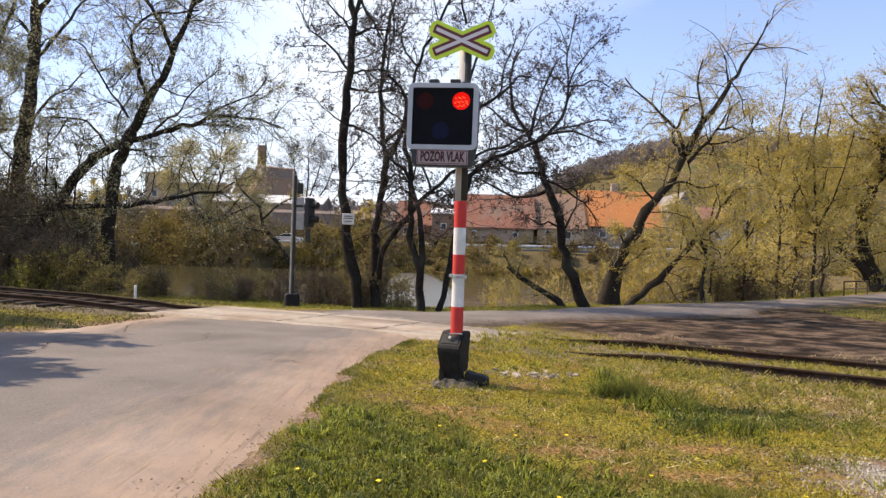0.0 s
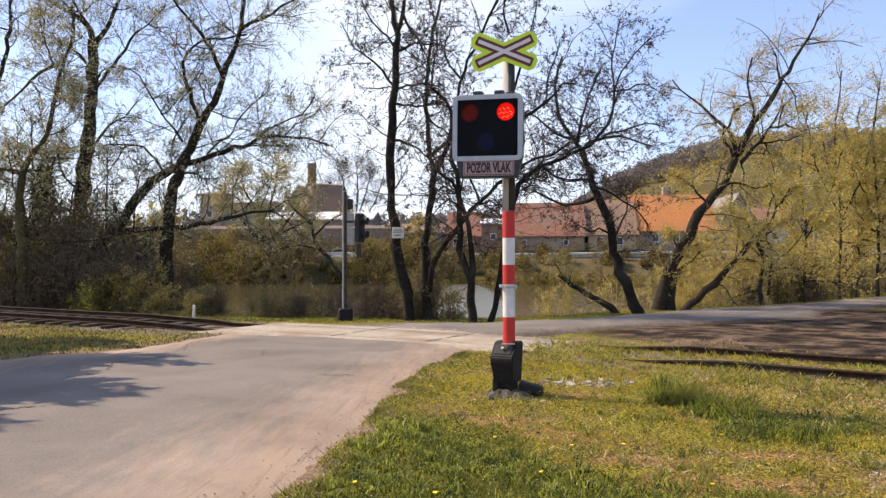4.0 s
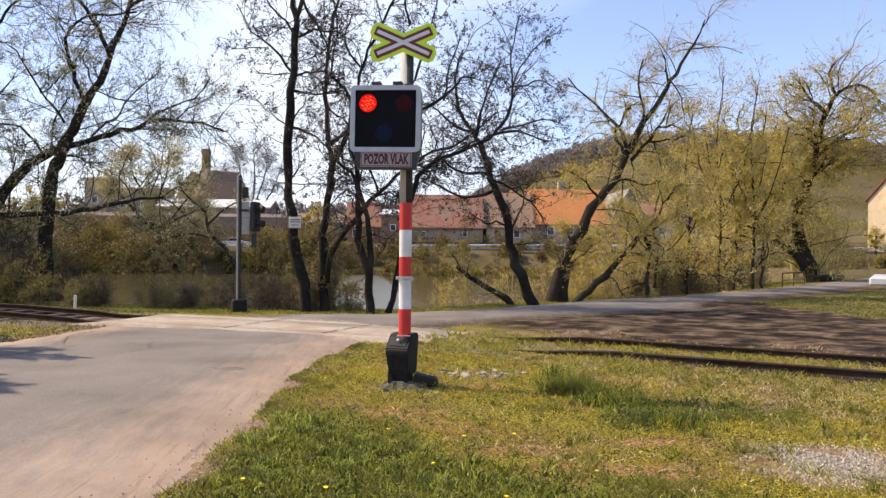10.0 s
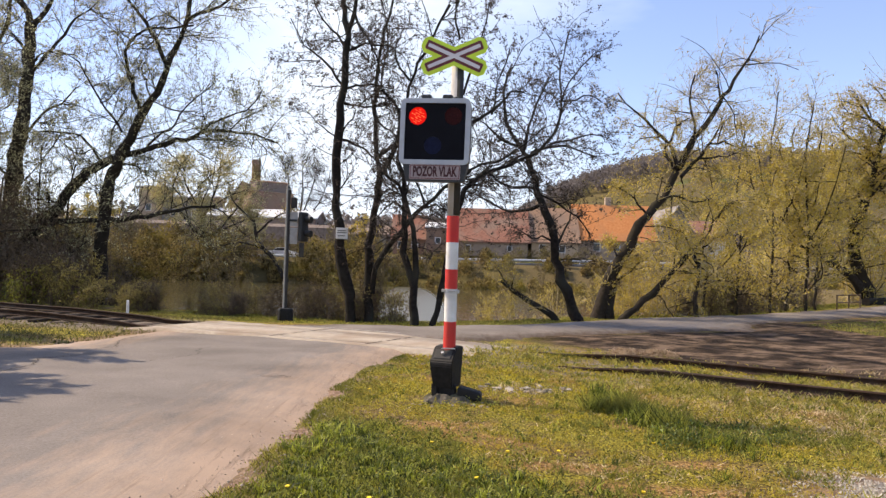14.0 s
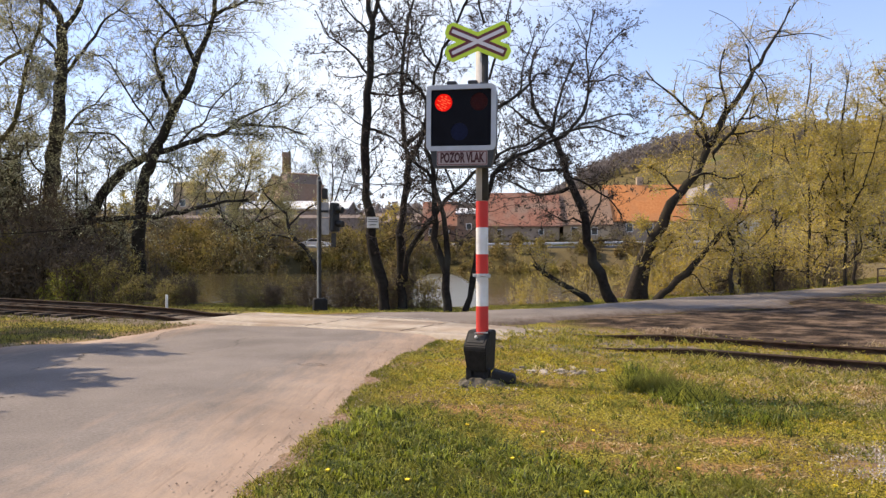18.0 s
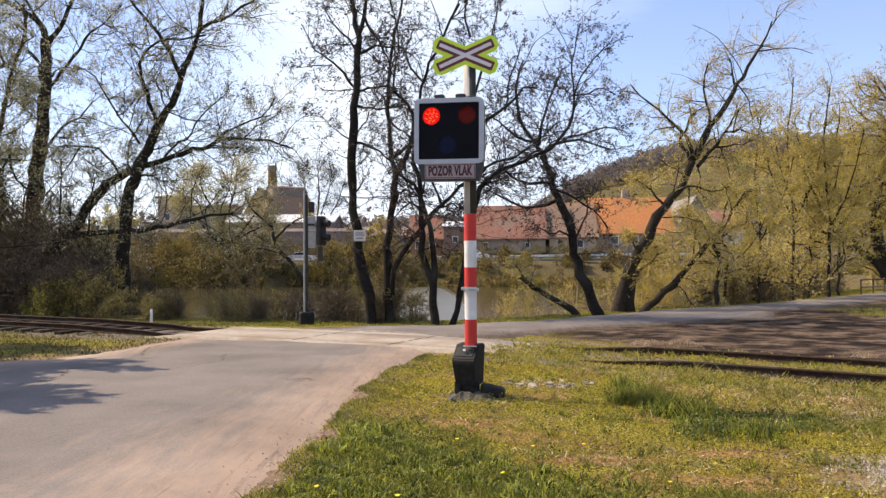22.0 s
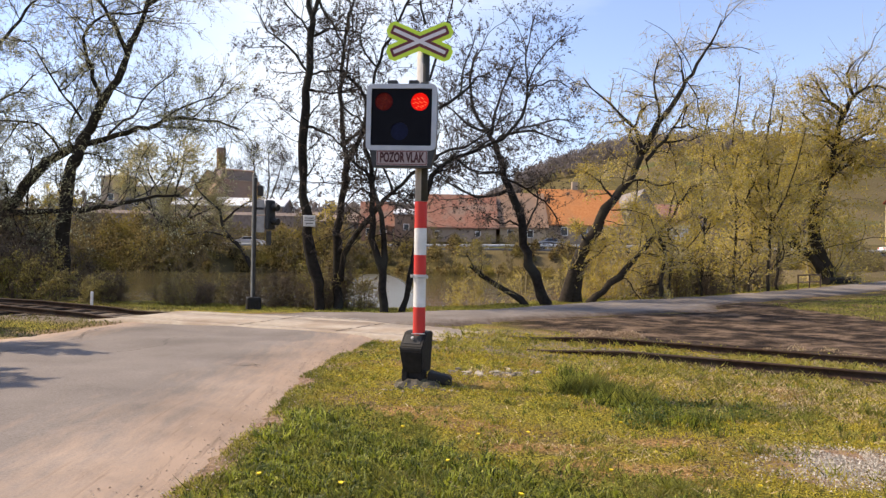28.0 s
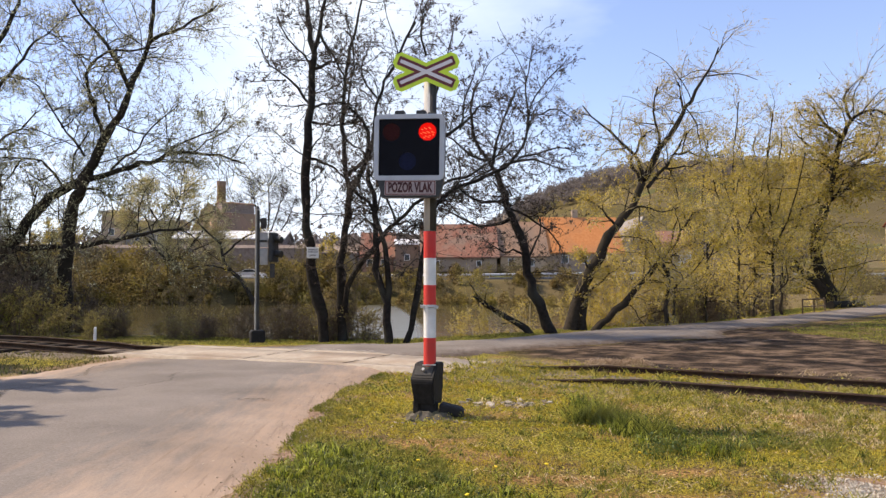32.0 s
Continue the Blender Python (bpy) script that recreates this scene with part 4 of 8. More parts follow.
part("cable_box", box(bmesh.new(), (0.17, 0.02, 3.45), (0.16, 0.12, 0.3), 0.02), DARK_GREY, sig2)
part("sign_back", box(bmesh.new(), (0.42, 0.02, 2.12), (0.14, 0.03, 0.4), 0.01), DARK_GREY, sig2)


# ---------------------------------------------------------------- trees
def perp(v, rng):
    a = rng.normal(size=3)
    a -= v * (a @ v)
    return a / max(1e-6, np.linalg.norm(a))


def tubes(lines, sides):
    """Tapered tubes round many lines of points and radii, joined into one set of vertices and faces."""
    V, F, base = [], [], 0
    ang = np.arange(sides) * 2 * np.pi / sides
    ca, sa = np.cos(ang), np.sin(ang)
    idx = np.arange(sides)
    for pts, rad in lines:
        n = len(pts)
        t = np.empty_like(pts)
        t[1:-1], t[0], t[-1] = pts[2:] - pts[:-2], pts[1] - pts[0], pts[-1] - pts[-2]
        t /= np.linalg.norm(t, axis=1)[:, None] + 1e-9
        up = np.array((0.3, 0.9, 0.2))
        u = np.cross(t, up)
        u /= np.linalg.norm(u, axis=1)[:, None] + 1e-9
        v = np.cross(t, u)
        V.append((pts[:, None] + rad[:, None, None] * (u[:, None] * ca[None, :, None] + v[:, None] * sa[None, :, None])).reshape(-1, 3))
        k = base + (np.arange(n - 1) * sides)[:, None]
        F.append(np.stack([k + idx, k + (idx + 1) % sides, k + sides + (idx + 1) % sides, k + sides + idx], -1).reshape(-1, 4))
        base += n * sides
    return np.concatenate(V), np.concatenate(F)


def ribbons(lines):
    """One narrow leaf of wood for each short twig."""
    p = np.array([l[0] for l in lines])
    r = np.array([l[1] for l in lines])
    d = p[:, 1] - p[:, 0]
    s = np.cross(d, np.random.RandomState(3).normal(size=d.shape))
    s /= np.linalg.norm(s, axis=1)[:, None] + 1e-9
    a, b = s * r[:, :1], s * r[:, 1:]
    V = np.stack([p[:, 0] - a, p[:, 0] + a, p[:, 1] + b, p[:, 1] - b], 1).reshape(-1, 3)
    return V, np.arange(len(V)).reshape(-1, 4)


def shoot(p, d, length, r, rng, n, bend, lift, droop=0.0):
    """A wandering shoot from p towards d; lift turns it up, droop lets its end hang."""
    step = length / (n - 1)
    pts = [p]
    for i in range(n - 1):
        d = d + rng.normal(size=3) * bend + np.array((0, 0, lift - droop * i / n))
        d = d / np.linalg.norm(d)
        pts.append(pts[-1] + d * step)
    return np.array(pts), r * np.linspace(1, 0.35, n)


def leaf_quads(pos, rng, long, wide, hang=0.0):
    """A small pointed leaf at each place."""
    n = len(pos)
    a = rng.normal(size=(n, 3))
    a[:, 2] -= hang
    a /= np.linalg.norm(a, axis=1)[:, None]
    b = np.cross(a, rng.normal(size=(n, 3)))
    b /= np.linalg.norm(b, axis=1)[:, None] + 1e-9
    s = rng.uniform(0.6, 1.3, size=(n, 1))
    q = np.stack([pos, pos + a * long * 0.8 * s + b * wide * 1.3 * s, pos + a * long * s - b * wide * s], 1)
    return q.reshape(-1, 3), np.arange(3 * n).reshape(-1, 3)


def build_tree(name, label, limbs, seed, bark, twig, leaf, n1=11, n2=7, n3=5, len1=0.5, lift=0.06, droop=0.0, leaves=4,
               leaf_size=(0.06, 0.012), twig_len=0.5, start=0.25, limb_sides=9, spread=0.9, at=(0, 0, 0), category="tree", group="", hang=0.0, thin=0.74, joined=False, fat=1.0, bend=0.2, thin_top=None, cap=0.042, clean=0.075):
    """A tree from its main limbs, each a few points with a radius at both ends; the finer wood grows by rule."""
    rng = np.random.RandomState(seed)
    tree = thing(name, label, category, at, group)
    wood, small, fine, twigs, tips = [], [], [], [], []
    for pts, r0, r1 in limbs:
        pts = np.asarray(pts, float)
        r0, r1 = r0 * thin, r1 * thin
        total = np.linalg.norm(np.diff(pts, axis=0), axis=1).sum()
        n = max(7, int(total / 0.35))
        line = spline(pts, n)
        line[1:-1] += rng.normal(size=(n - 2, 3)) * min(0.03, 0.3 * r0 + 0.01)
        rad = np.linspace(r0, r1, n) * (1 + 0.07 * rng.normal(size=n))
        if pts[0][2] < 0.9:
            rad[:3] *= (1.22, 1.1, 1.03)
        wood.append((line, rad))
        ends = [(1.0, True)] * (1 if joined else 2) if r1 < 0.09 else []
        for u, end in [(u, False) for u in np.sort(rng.uniform(start if pts[0][2] < 0.9 else 0.12, 1.0, max(3, int(n1 * total / 4))))] + ends:
            i = min(n - 2, int(u * (n - 1)))
            if not end and not joined and rng.uniform() > clean / rad[i]:
                continue                  # thick wood stays clean
            t = line[i + 1] - line[i]
            t /= np.linalg.norm(t)
            d = t * (1.5 if end else rng.uniform(0.2, 0.8)) + perp(t, rng) * (0.4 if end else spread)
            L = len1 * total ** 0.6 * rng.uniform(0.45, 1.3) * (1.25 - 0.5 * u)
            r = min(rad[i] * 0.6, cap) * (1.0 if end else rng.uniform(0.4, 1.0))
            b, br = shoot(line[i], d / np.linalg.norm(d), L, r, rng, 5 if joined else 9, bend, lift, droop)
            small.append((b, br))
            for w in rng.uniform(0.15, 1.0, n2):
                j = min(len(b) - 2, int(w * (len(b) - 1)))
                t2 = b[j + 1] - b[j]
                t2 /= np.linalg.norm(t2)
                d2 = t2 * 0.7 + perp(t2, rng) * 0.85
                c, cr = shoot(b[j], d2 / np.linalg.norm(d2), L * rng.uniform(0.25, 0.7), min(br[j] * 0.65, 0.017), rng, 3 if joined else 4, bend, lift, droop)
                if joined:
                    twigs.append((c[[0, -1]], cr[[0, -1]] * 1.2))
                else:
                    fine.append((c, cr))
                for x in rng.uniform(0.2, 1.0, n3):
                    q = min(len(c) - 2, int(x * (len(c) - 1)))
                    t3 = c[q + 1] - c[q]
                    t3 /= np.linalg.norm(t3)
                    d3 = t3 * 0.8 + perp(t3, rng) * 0.75
                    e, er = shoot(c[q], d3 / np.linalg.norm(d3), twig_len * rng.uniform(0.5, 1.2), 0.005 * fat, rng, 2, 0.16, lift, droop * 1.5)
                    twigs.append((e, er * 1.3))
                    tips.append(e)
    if joined:
        V, F = tubes(wood + small, 3)
        tagged(raw("stem_growth", V, F, bark, tree, True), kind="stuff")
    else:
        for i, w in enumerate(wood):
            V, F = tubes([w], limb_sides)
            raw("limb" if i else "trunk", V, F, bark, tree, True)
        V, F = tubes(small, 4)
        tagged(raw("branch_growth", V, F, bark, tree, True), kind="stuff")
    V, F = ribbons(twigs)
    if fine:
        V2, F2 = tubes(fine, 3)
        V, F = np.concatenate([V, V2]), np.concatenate([F, F2 + len(V)])
    tagged(raw("twig_growth", V, F, twig, tree), kind="stuff")
    if leaves:
        tips = np.array(tips)
        k = rng.uniform(0.1, tips.shape[1] - 1, (len(tips), leaves))
        i = np.minimum(k.astype(int), tips.shape[1] - 2)
        f = (k - i)[..., None]
        rows = np.arange(len(tips))[:, None]
        pos = tips[rows, i] * (1 - f) + tips[rows, i + 1] * f
        pos = pos.reshape(-1, 3) + rng.normal(size=(pos.size // 3, 3)) * 0.02
        if thin_top:                      # the crown opens towards its top
            pos = pos[rng.uniform(size=len(pos)) > 0.8 * smooth(*thin_top, pos[:, 2])]
        V, F = leaf_quads(pos, rng, *leaf_size, hang)
        tagged(raw("foliage", V, F, leaf, tree), kind="stuff")
    return tree


main_wood = []


def limb(r0, r1, depth, *line):
    """One main limb: its radius and its depth in plan at both ends, and its line as (x, z)."""
    n = len(line)
    main_wood.append(([(x, depth[0] + (depth[1] - depth[0]) * i / (n - 1), z) for i, (x, z) in enumerate(line)], r0, r1))


def grown(name, label, seed, *args, **kw):
    """A tree from the limbs set down so far."""
    limbs = []
    ends = {(round(l[-1][0], 2), round(l[-1][2], 2)): l for l, _, _ in main_wood}
    for line, r0, r1 in main_wood:
        (x0, y0, z0), (x1, y1, z1) = line[:2]
        below = ends.get((round(x0, 2), round(z0, 2)))
        if below and below is not line:   # a limb grows out of the end of the one below it
            line = [tuple(a + 0.3 * (b - a) for a, b in zip(below[-1], below[-2]))] + line
        if z0 < 0.35:                     # stems reach down into the ground, widening a little
            k = 0.7 / max(0.3, z1 - z0)
            line = [(x0 + 0.6 * k * (x0 - x1), y0, z0 - 0.7)] + line
        limbs.append((line, r0, r1))
    main_wood.clear()
    return build_tree(name, label, limbs, seed, *args, **kw)


# willows on the left bank
LEFT_WILLOW = dict(bark=BARK, twig=TWIG_PALE, leaf=LEAF_PALE, n1=14, n2=9, n3=5, leaves=3, thin=1.0, leaf_size=(0.06, 0.019), lift=0.03, twig_len=0.4, len1=0.9, cap=0.028, start=0.5)
limb(0.27, 0.2, (28, 28), (-12.65, -0.14), (-12.68, 0.94), (-12.69, 2.03), (-12.58, 3.11), (-12.43, 4.4), (-12.2, 4.9), (-11.9, 5.58))
limb(0.2, 0.05, (28, 27.6), (-11.9, 5.58), (-11.6, 6.21), (-11.26, 6.84), (-10.83, 7.53), (-10.47, 8.4), (-10.1, 9.34), (-9.72, 10.27), (-9.58, 11.1), (-9.48, 12.35))
limb(0.24, 0.17, (28, 29.1), (-17.16, -0.42), (-16.09, 1.31), (-15.37, 2.25), (-14.76, 3.13), (-13.91, 4.39), (-13.41, 4.85), (-12.83, 5.28))
limb(0.13, 0.035, (28.4, 26.2), (-15.27, 2.38), (-14.41, 2.67), (-12.69, 2.73), (-11.88, 2.79), (-10.66, 2.92), (-9.69, 3.16), (-8.84, 3.25), (-7.91, 3.29))
limb(0.12, 0.03, (28, 27.2), (-12.04, 5.2), (-11.59, 5.3), (-10.77, 5.52), (-9.96, 5.74), (-9.27, 5.88), (-8.8, 6.13), (-7.91, 6.13), (-7.04, 6.02), (-6.17, 5.73))
limb(0.04, 0.015, (27.6, 26.9), (-9.1, 6.02), (-8.56, 6.4), (-7.86, 6.73), (-7.17, 6.92), (-6.66, 7.49))
limb(0.035, 0.012, (27.6, 27.2), (-9.27, 5.84), (-8.35, 5.8), (-7.61, 5.69))
limb(0.045, 0.015, (27.8, 27.1), (-11.06, 5.55), (-10.49, 6.03), (-10, 6.25), (-9.66, 6.8), (-9.13, 7.29), (-8.48, 7.76))
limb(0.08, 0.03, (27.9, 27.4), (-11.35, 6.8), (-11.62, 7.59), (-11.82, 8.34), (-11.94, 8.97), (-11.72, 9.39), (-11.27, 9.78), (-10.26, 9.84), (-9.36, 9.96))
limb(0.09, 0.03, (27.8, 27.5), (-10.4, 8.51), (-10.7, 9.15), (-10.99, 9.78), (-11.51, 10.43), (-12.07, 11.12), (-12.54, 11.82))
limb(0.07, 0.025, (27.7, 27.8), (-9.66, 10.27), (-9.14, 10.57), (-8.6, 10.83), (-7.95, 11.2), (-7.3, 11.68))
limb(0.06, 0.02, (29, 28.8), (-13.21, 4.96), (-13.47, 5.41), (-13.86, 5.87), (-14.3, 6.1), (-14.98, 6.16), (-15.9, 6.09))
limb(0.035, 0.015, (28.9, 29.2), (-14.78, 6.14), (-15.19, 5.58), (-15.73, 4.92), (-16.51, 4.04))
limb(0.05, 0.015, (28, 27.2), (-12.07, 6.08), (-12.27, 6.5), (-12.61, 6.85), (-12.87, 7.37), (-13.31, 8.11), (-13.61, 8.66), (-14.2, 8.82))
limb(0.03, 0.012, (27.7, 28), (-12.81, 7.07), (-12.43, 7.45), (-12.15, 7.86))
limb(0.04, 0.02, (29.1, 28.4), (-12.97, 5.3), (-12.94, 5.8), (-12.8, 6.26), (-12.49, 6.62), (-12.11, 7.07))
limb(0.035, 0.015, (27.9, 28.1), (-10.98, 7.33), (-11.31, 8.04), (-11.44, 8.49), (-11.22, 9.02))
limb(0.04, 0.015, (28, 28), (-11.97, 4.89), (-11.64, 4.86), (-11.15, 4.65))
grown("willow", "tall leaning willow with dark trunk and first pale leaves", 11, **LEFT_WILLOW)
limb(0.36, 0.2, (30, 30), (-17.76, -0.33), (-17.49, 1.42), (-17.29, 2.83), (-17.2, 4.23), (-17.06, 5.63), (-16.92, 7.04), (-16.8, 8.44), (-16.76, 9.61), (-16.77, 10.66))
limb(0.13, 0.04, (30, 30.1), (-16.7, 10.36), (-16.46, 10.82), (-16.19, 11.24), (-15.9, 11.82), (-15.68, 12.75), (-15.53, 13.57))
limb(0.15, 0.04, (30, 29.3), (-16.79, 10.74), (-16.83, 11.16), (-17.18, 11.42), (-17.7, 11.81), (-18.15, 12.07), (-18.73, 12.51))
limb(0.07, 0.03, (29.8, 29.4), (-16.87, 11.2), (-17.15, 11.75), (-17.38, 12.18), (-17.53, 12.95))
limb(0.08, 0.02, (30, 30.9), (-16.62, 8.76), (-16.23, 9.27), (-15.89, 9.89), (-15.56, 10.58), (-15.16, 11.12), (-14.71, 11.56), (-14.05, 12.36))
limb(0.04, 0.015, (30.1, 30.7), (-16.57, 9.16), (-16.43, 9.55), (-15.92, 9.65), (-15.16, 9.58))
limb(0.05, 0.015, (30, 29.4), (-16.91, 9.33), (-17.19, 9.96), (-17.58, 10.35), (-17.94, 10.43), (-18.3, 10.75), (-18.69, 10.67), (-19.24, 11.09), (-20.4, 11.92))
limb(0.035, 0.02, (29.6, 29.8), (-18.71, 10.7), (-18.69, 11.35), (-18.62, 12.18), (-18.61, 12.91))
limb(0.04, 0.015, (30, 30.4), (-16.82, 8.44), (-17.34, 8.72), (-17.62, 8.29), (-17.55, 7.72))
limb(0.06, 0.02, (30, 30.7), (-16.76, 6.21), (-16.18, 7.17), (-15.69, 7.55), (-15.18, 8.29))
limb(0.05, 0.02, (30, 29.3), (-17.32, 4.47), (-17.79, 4.92), (-18, 5.83), (-17.61, 6.48))
grown("willow", "tall upright willow with ivy on its trunk and first pale leaves", 12, **LEFT_WILLOW)
limb(0.23, 0.07, (26.5, 26.5), (-17.44, -0.1), (-17.47, 1.04), (-17.52, 2.09), (-17.6, 3.13), (-17.58, 3.97), (-17.44, 4.8), (-17.12, 5.46), (-16.52, 6.34), (-16.26, 7.48))
limb(0.08, 0.05, (26.5, 25.4), (-16.26, 7.48), (-15.99, 8.25), (-15.68, 8.7), (-15.32, 9.14), (-15.04, 9.87), (-15, 10.5))
limb(0.07, 0.02, (26.1, 25.3), (-15.92, 8.66), (-16.32, 8.39), (-16.75, 7.96), (-17.19, 7.43), (-17.62, 6.97), (-18.36, 6.5))
limb(0.06, 0.025, (26.5, 27), (-17.4, 4.86), (-16.9, 4.86), (-16.54, 4.95), (-16.34, 5.49), (-16.02, 5.77))
limb(0.09, 0.04, (26.5, 26), (-17.49, 4.74), (-18.03, 4.86), (-18.36, 4.79), (-19.11, 4.62))
limb(0.05, 0.02, (26.5, 26.4), (-17.53, 5.01), (-17.89, 5.43), (-18.32, 5.28), (-18.85, 5.03))
limb(0.04, 0.015, (26.2, 26.6), (-15.94, 8.48), (-15.7, 8.25), (-15.56, 7.86), (-15.5, 7.26))
limb(0.04, 0.02, (26.1, 26.1), (-16.05, 8.62), (-16.3, 9.14), (-16.46, 9.66), (-16.61, 10.29))
grown("willow", "bent willow with lichen-grown stem and first pale leaves", 13, **{**LEFT_WILLOW, "bark": BARK_LICHEN, "leaves": 5})
build_tree("willow", "willow at the edge of the bank with dark limbs", [
    ([(-22.5, 29, -0.5), (-22.3, 29, 3), (-21.6, 29, 7), (-22, 29, 12)], 0.34, 0.1),
    ([(-22.1, 29, 4.5), (-24.2, 28.6, 8), (-25, 28.5, 11)], 0.16, 0.05),
    ([(-21.8, 29, 6), (-19.8, 28.6, 9), (-19.2, 28.4, 12)], 0.15, 0.05),
], 14, BARK, TWIG_PALE, LEAF_PALE, n1=11, n2=8, n3=5, leaves=4, thin=0.9, leaf_size=(0.062, 0.019), lift=0.04, twig_len=0.34, len1=0.72)

# slender bare trees in the thicket
slim = build_tree("thicket_tree", "slender bare tree in the bank thicket", [
    ([(0, 0, -0.5), (0.1, 0, 2.2), (-0.15, 0, 4.4), (0.2, 0, 7.4)], 0.13, 0.04),
    ([(0.0, 0, 1.6), (0.8, 0.2, 3.4), (1.1, 0.2, 5.0)], 0.07, 0.03),
    ([(-0.1, 0, 2.6), (-0.9, -0.2, 4.2), (-1.2, -0.2, 5.8)], 0.06, 0.03),
], 19, BARK, TWIG_PALE, LEAF_PALE, n1=11, n2=6, n3=4, leaves=3, leaf_size=(0.06, 0.018), lift=0.05, twig_len=0.34, len1=0.6, group="slender trees in the thicket")
slim_at = [(-18.6, 29.6, 20, 1.0), (-20.0, 31.0, 140, 1.1), (-21.6, 30.4, 250, 0.9), (-23.0, 31.4, 70, 1.15), (-15.4, 28.6, 310, 0.8), (-24.6, 32.0, 200, 1.0), (-19.4, 30.6, 100, 0.85), (-13.9, 28.0, 45, 0.7)]
for i, (x, y, a, k) in enumerate(slim_at):
    m = Matrix.Translation((x, y, -0.35)) @ pose(0, 0, 0, 0, 0, a) @ Matrix.Diagonal((k, k, k, 1))
    if i:
        copy_thing(slim, Matrix()).matrix_world = m
    else:
        slim.matrix_world = m

# alders by the crossing
ALDER = dict(bark=BARK_ALDER, twig=TWIG_ALDER, leaf=CATKIN, n2=6, n3=4, leaves=3, leaf_size=(0.048, 0.026), twig_len=0.26, hang=1.0, lift=0.03, start=0.5, len1=0.95, bend=0.26, thin=1.0, cap=0.02)
limb(0.17, 0.1, (22, 22), (-2.62, -0.11), (-2.73, 0.64), (-2.93, 1.64), (-3.07, 2.47), (-3.17, 3.64), (-3.19, 4.63), (-3.12, 5.96), (-3.03, 7.12), (-3, 7.96))
limb(0.1, 0.04, (22, 22.5), (-3, 7.96), (-3.09, 8.58), (-3.22, 9.3), (-3.27, 10.28), (-3.2, 11.69))
limb(0.07, 0.03, (22, 21.7), (-3, 8.16), (-2.86, 8.76), (-2.74, 9.22), (-2.57, 10.18), (-2.63, 11.14))
limb(0.045, 0.015, (22, 22.3), (-3.09, 6.68), (-3.28, 6.9), (-3.45, 7.17), (-3.71, 7.44), (-4.05, 7.72), (-4.28, 7.91), (-4.74, 8.71))
limb(0.02, 0.01, (22.2, 22.4), (-3.8, 7.42), (-4.33, 7.45), (-4.91, 7.43))
limb(0.025, 0.01, (22, 21.6), (-3.19, 5.1), (-3.44, 5.29), (-3.75, 5.52), (-4.12, 5.88))
limb(0.04, 0.015, (22, 22.3), (-3.04, 7.76), (-3.23, 8.12), (-3.52, 8.39), (-3.87, 8.81), (-4.13, 9.44))
limb(0.045, 0.02, (22, 22.4), (-3.13, 5.08), (-2.73, 5.01), (-2.41, 4.85), (-2.04, 4.52))
limb(0.04, 0.018, (22, 22.2), (-3.07, 6.58), (-2.69, 6.68), (-2.28, 6.75), (-1.75, 6.68))
limb(0.04, 0.018, (22, 21.8), (-3.08, 6.16), (-2.6, 6.08), (-2.18, 6.07), (-1.68, 6.11))
limb(0.045, 0.018, (22, 22.3), (-2.99, 7.69), (-2.6, 7.87), (-2.24, 7.98), (-1.69, 7.96))
limb(0.025, 0.012, (22, 21.7), (-3.09, 5.16), (-2.91, 5.52), (-2.73, 5.67), (-2.64, 5.92))
limb(0.045, 0.018, (21.9, 21.8), (-2.81, 8.83), (-2.64, 8.4), (-2.36, 8.09), (-2.15, 7.63), (-1.99, 7.07))
grown("alder", "slender bare alder with a small white notice on its trunk", 21, n1=10, **ALDER)
limb(0.155, 0.1, (22.2, 22.2), (-2.12, -0.13), (-2.18, 0.62), (-2.2, 1.46), (-2.14, 2.29), (-2.04, 3.38), (-1.89, 4.21))
limb(0.08, 0.03, (22.2, 24), (-1.93, 4.13), (-2.06, 4.75), (-2.12, 5.46), (-2.21, 6.28), (-2.21, 7.19), (-2.13, 8.03), (-2.01, 8.89), (-1.8, 9.84), (-1.7, 11))
limb(0.085, 0.04, (22.2, 21.8), (-1.89, 4.12), (-1.68, 4.53), (-1.41, 5.22), (-1.38, 5.73), (-1.52, 6.13), (-1.92, 6.54))
limb(0.06, 0.03, (22.4, 21.6), (-2.04, 4.62), (-1.82, 4.84), (-1.53, 5.03), (-1.26, 5.34), (-1.18, 6.4), (-1.01, 7.11), (-0.75, 7.56), (-0.38, 8.25), (0, 9.01))
limb(0.035, 0.015, (23, 22.2), (-2.2, 6.56), (-2.01, 6.95), (-1.95, 7.42), (-1.83, 8.06), (-1.9, 8.69), (-2.08, 9.48))
limb(0.04, 0.018, (22.8, 22.5), (-2.24, 6.09), (-2.05, 5.72), (-1.67, 5.47), (-1.44, 5.3))
limb(0.035, 0.015, (21.9, 22.1), (-1.13, 6.87), (-1.43, 7.22), (-1.59, 7.74), (-1.42, 8.25))
limb(0.1, 0.04, (22.2, 21.2), (-2.08, 0.62), (-1.94, 1.37), (-1.5, 2.07), (-0.99, 2.71), (-0.62, 3.18), (0, 3.66), (0.72, 4.18))
limb(0.035, 0.015, (21.5, 21.4), (-0.65, 3.13), (-0.25, 3.16), (0.15, 3.12))
grown("alder", "bare alder with two dark stems and many cones", 22, n1=10, **ALDER)
limb(0.125, 0.06, (21, 21), (-0.76, -0.05), (-0.8, 0.66), (-0.91, 1.29), (-1.06, 1.84), (-1.11, 2.55), (-1.15, 3.34), (-1.22, 4.05), (-1.3, 4.61))
limb(0.085, 0.035, (21, 21), (-0.79, 0.89), (-0.75, 1.44), (-0.8, 2.31), (-0.92, 2.86), (-1.18, 3.47), (-1.44, 3.85), (-1.75, 4.05))
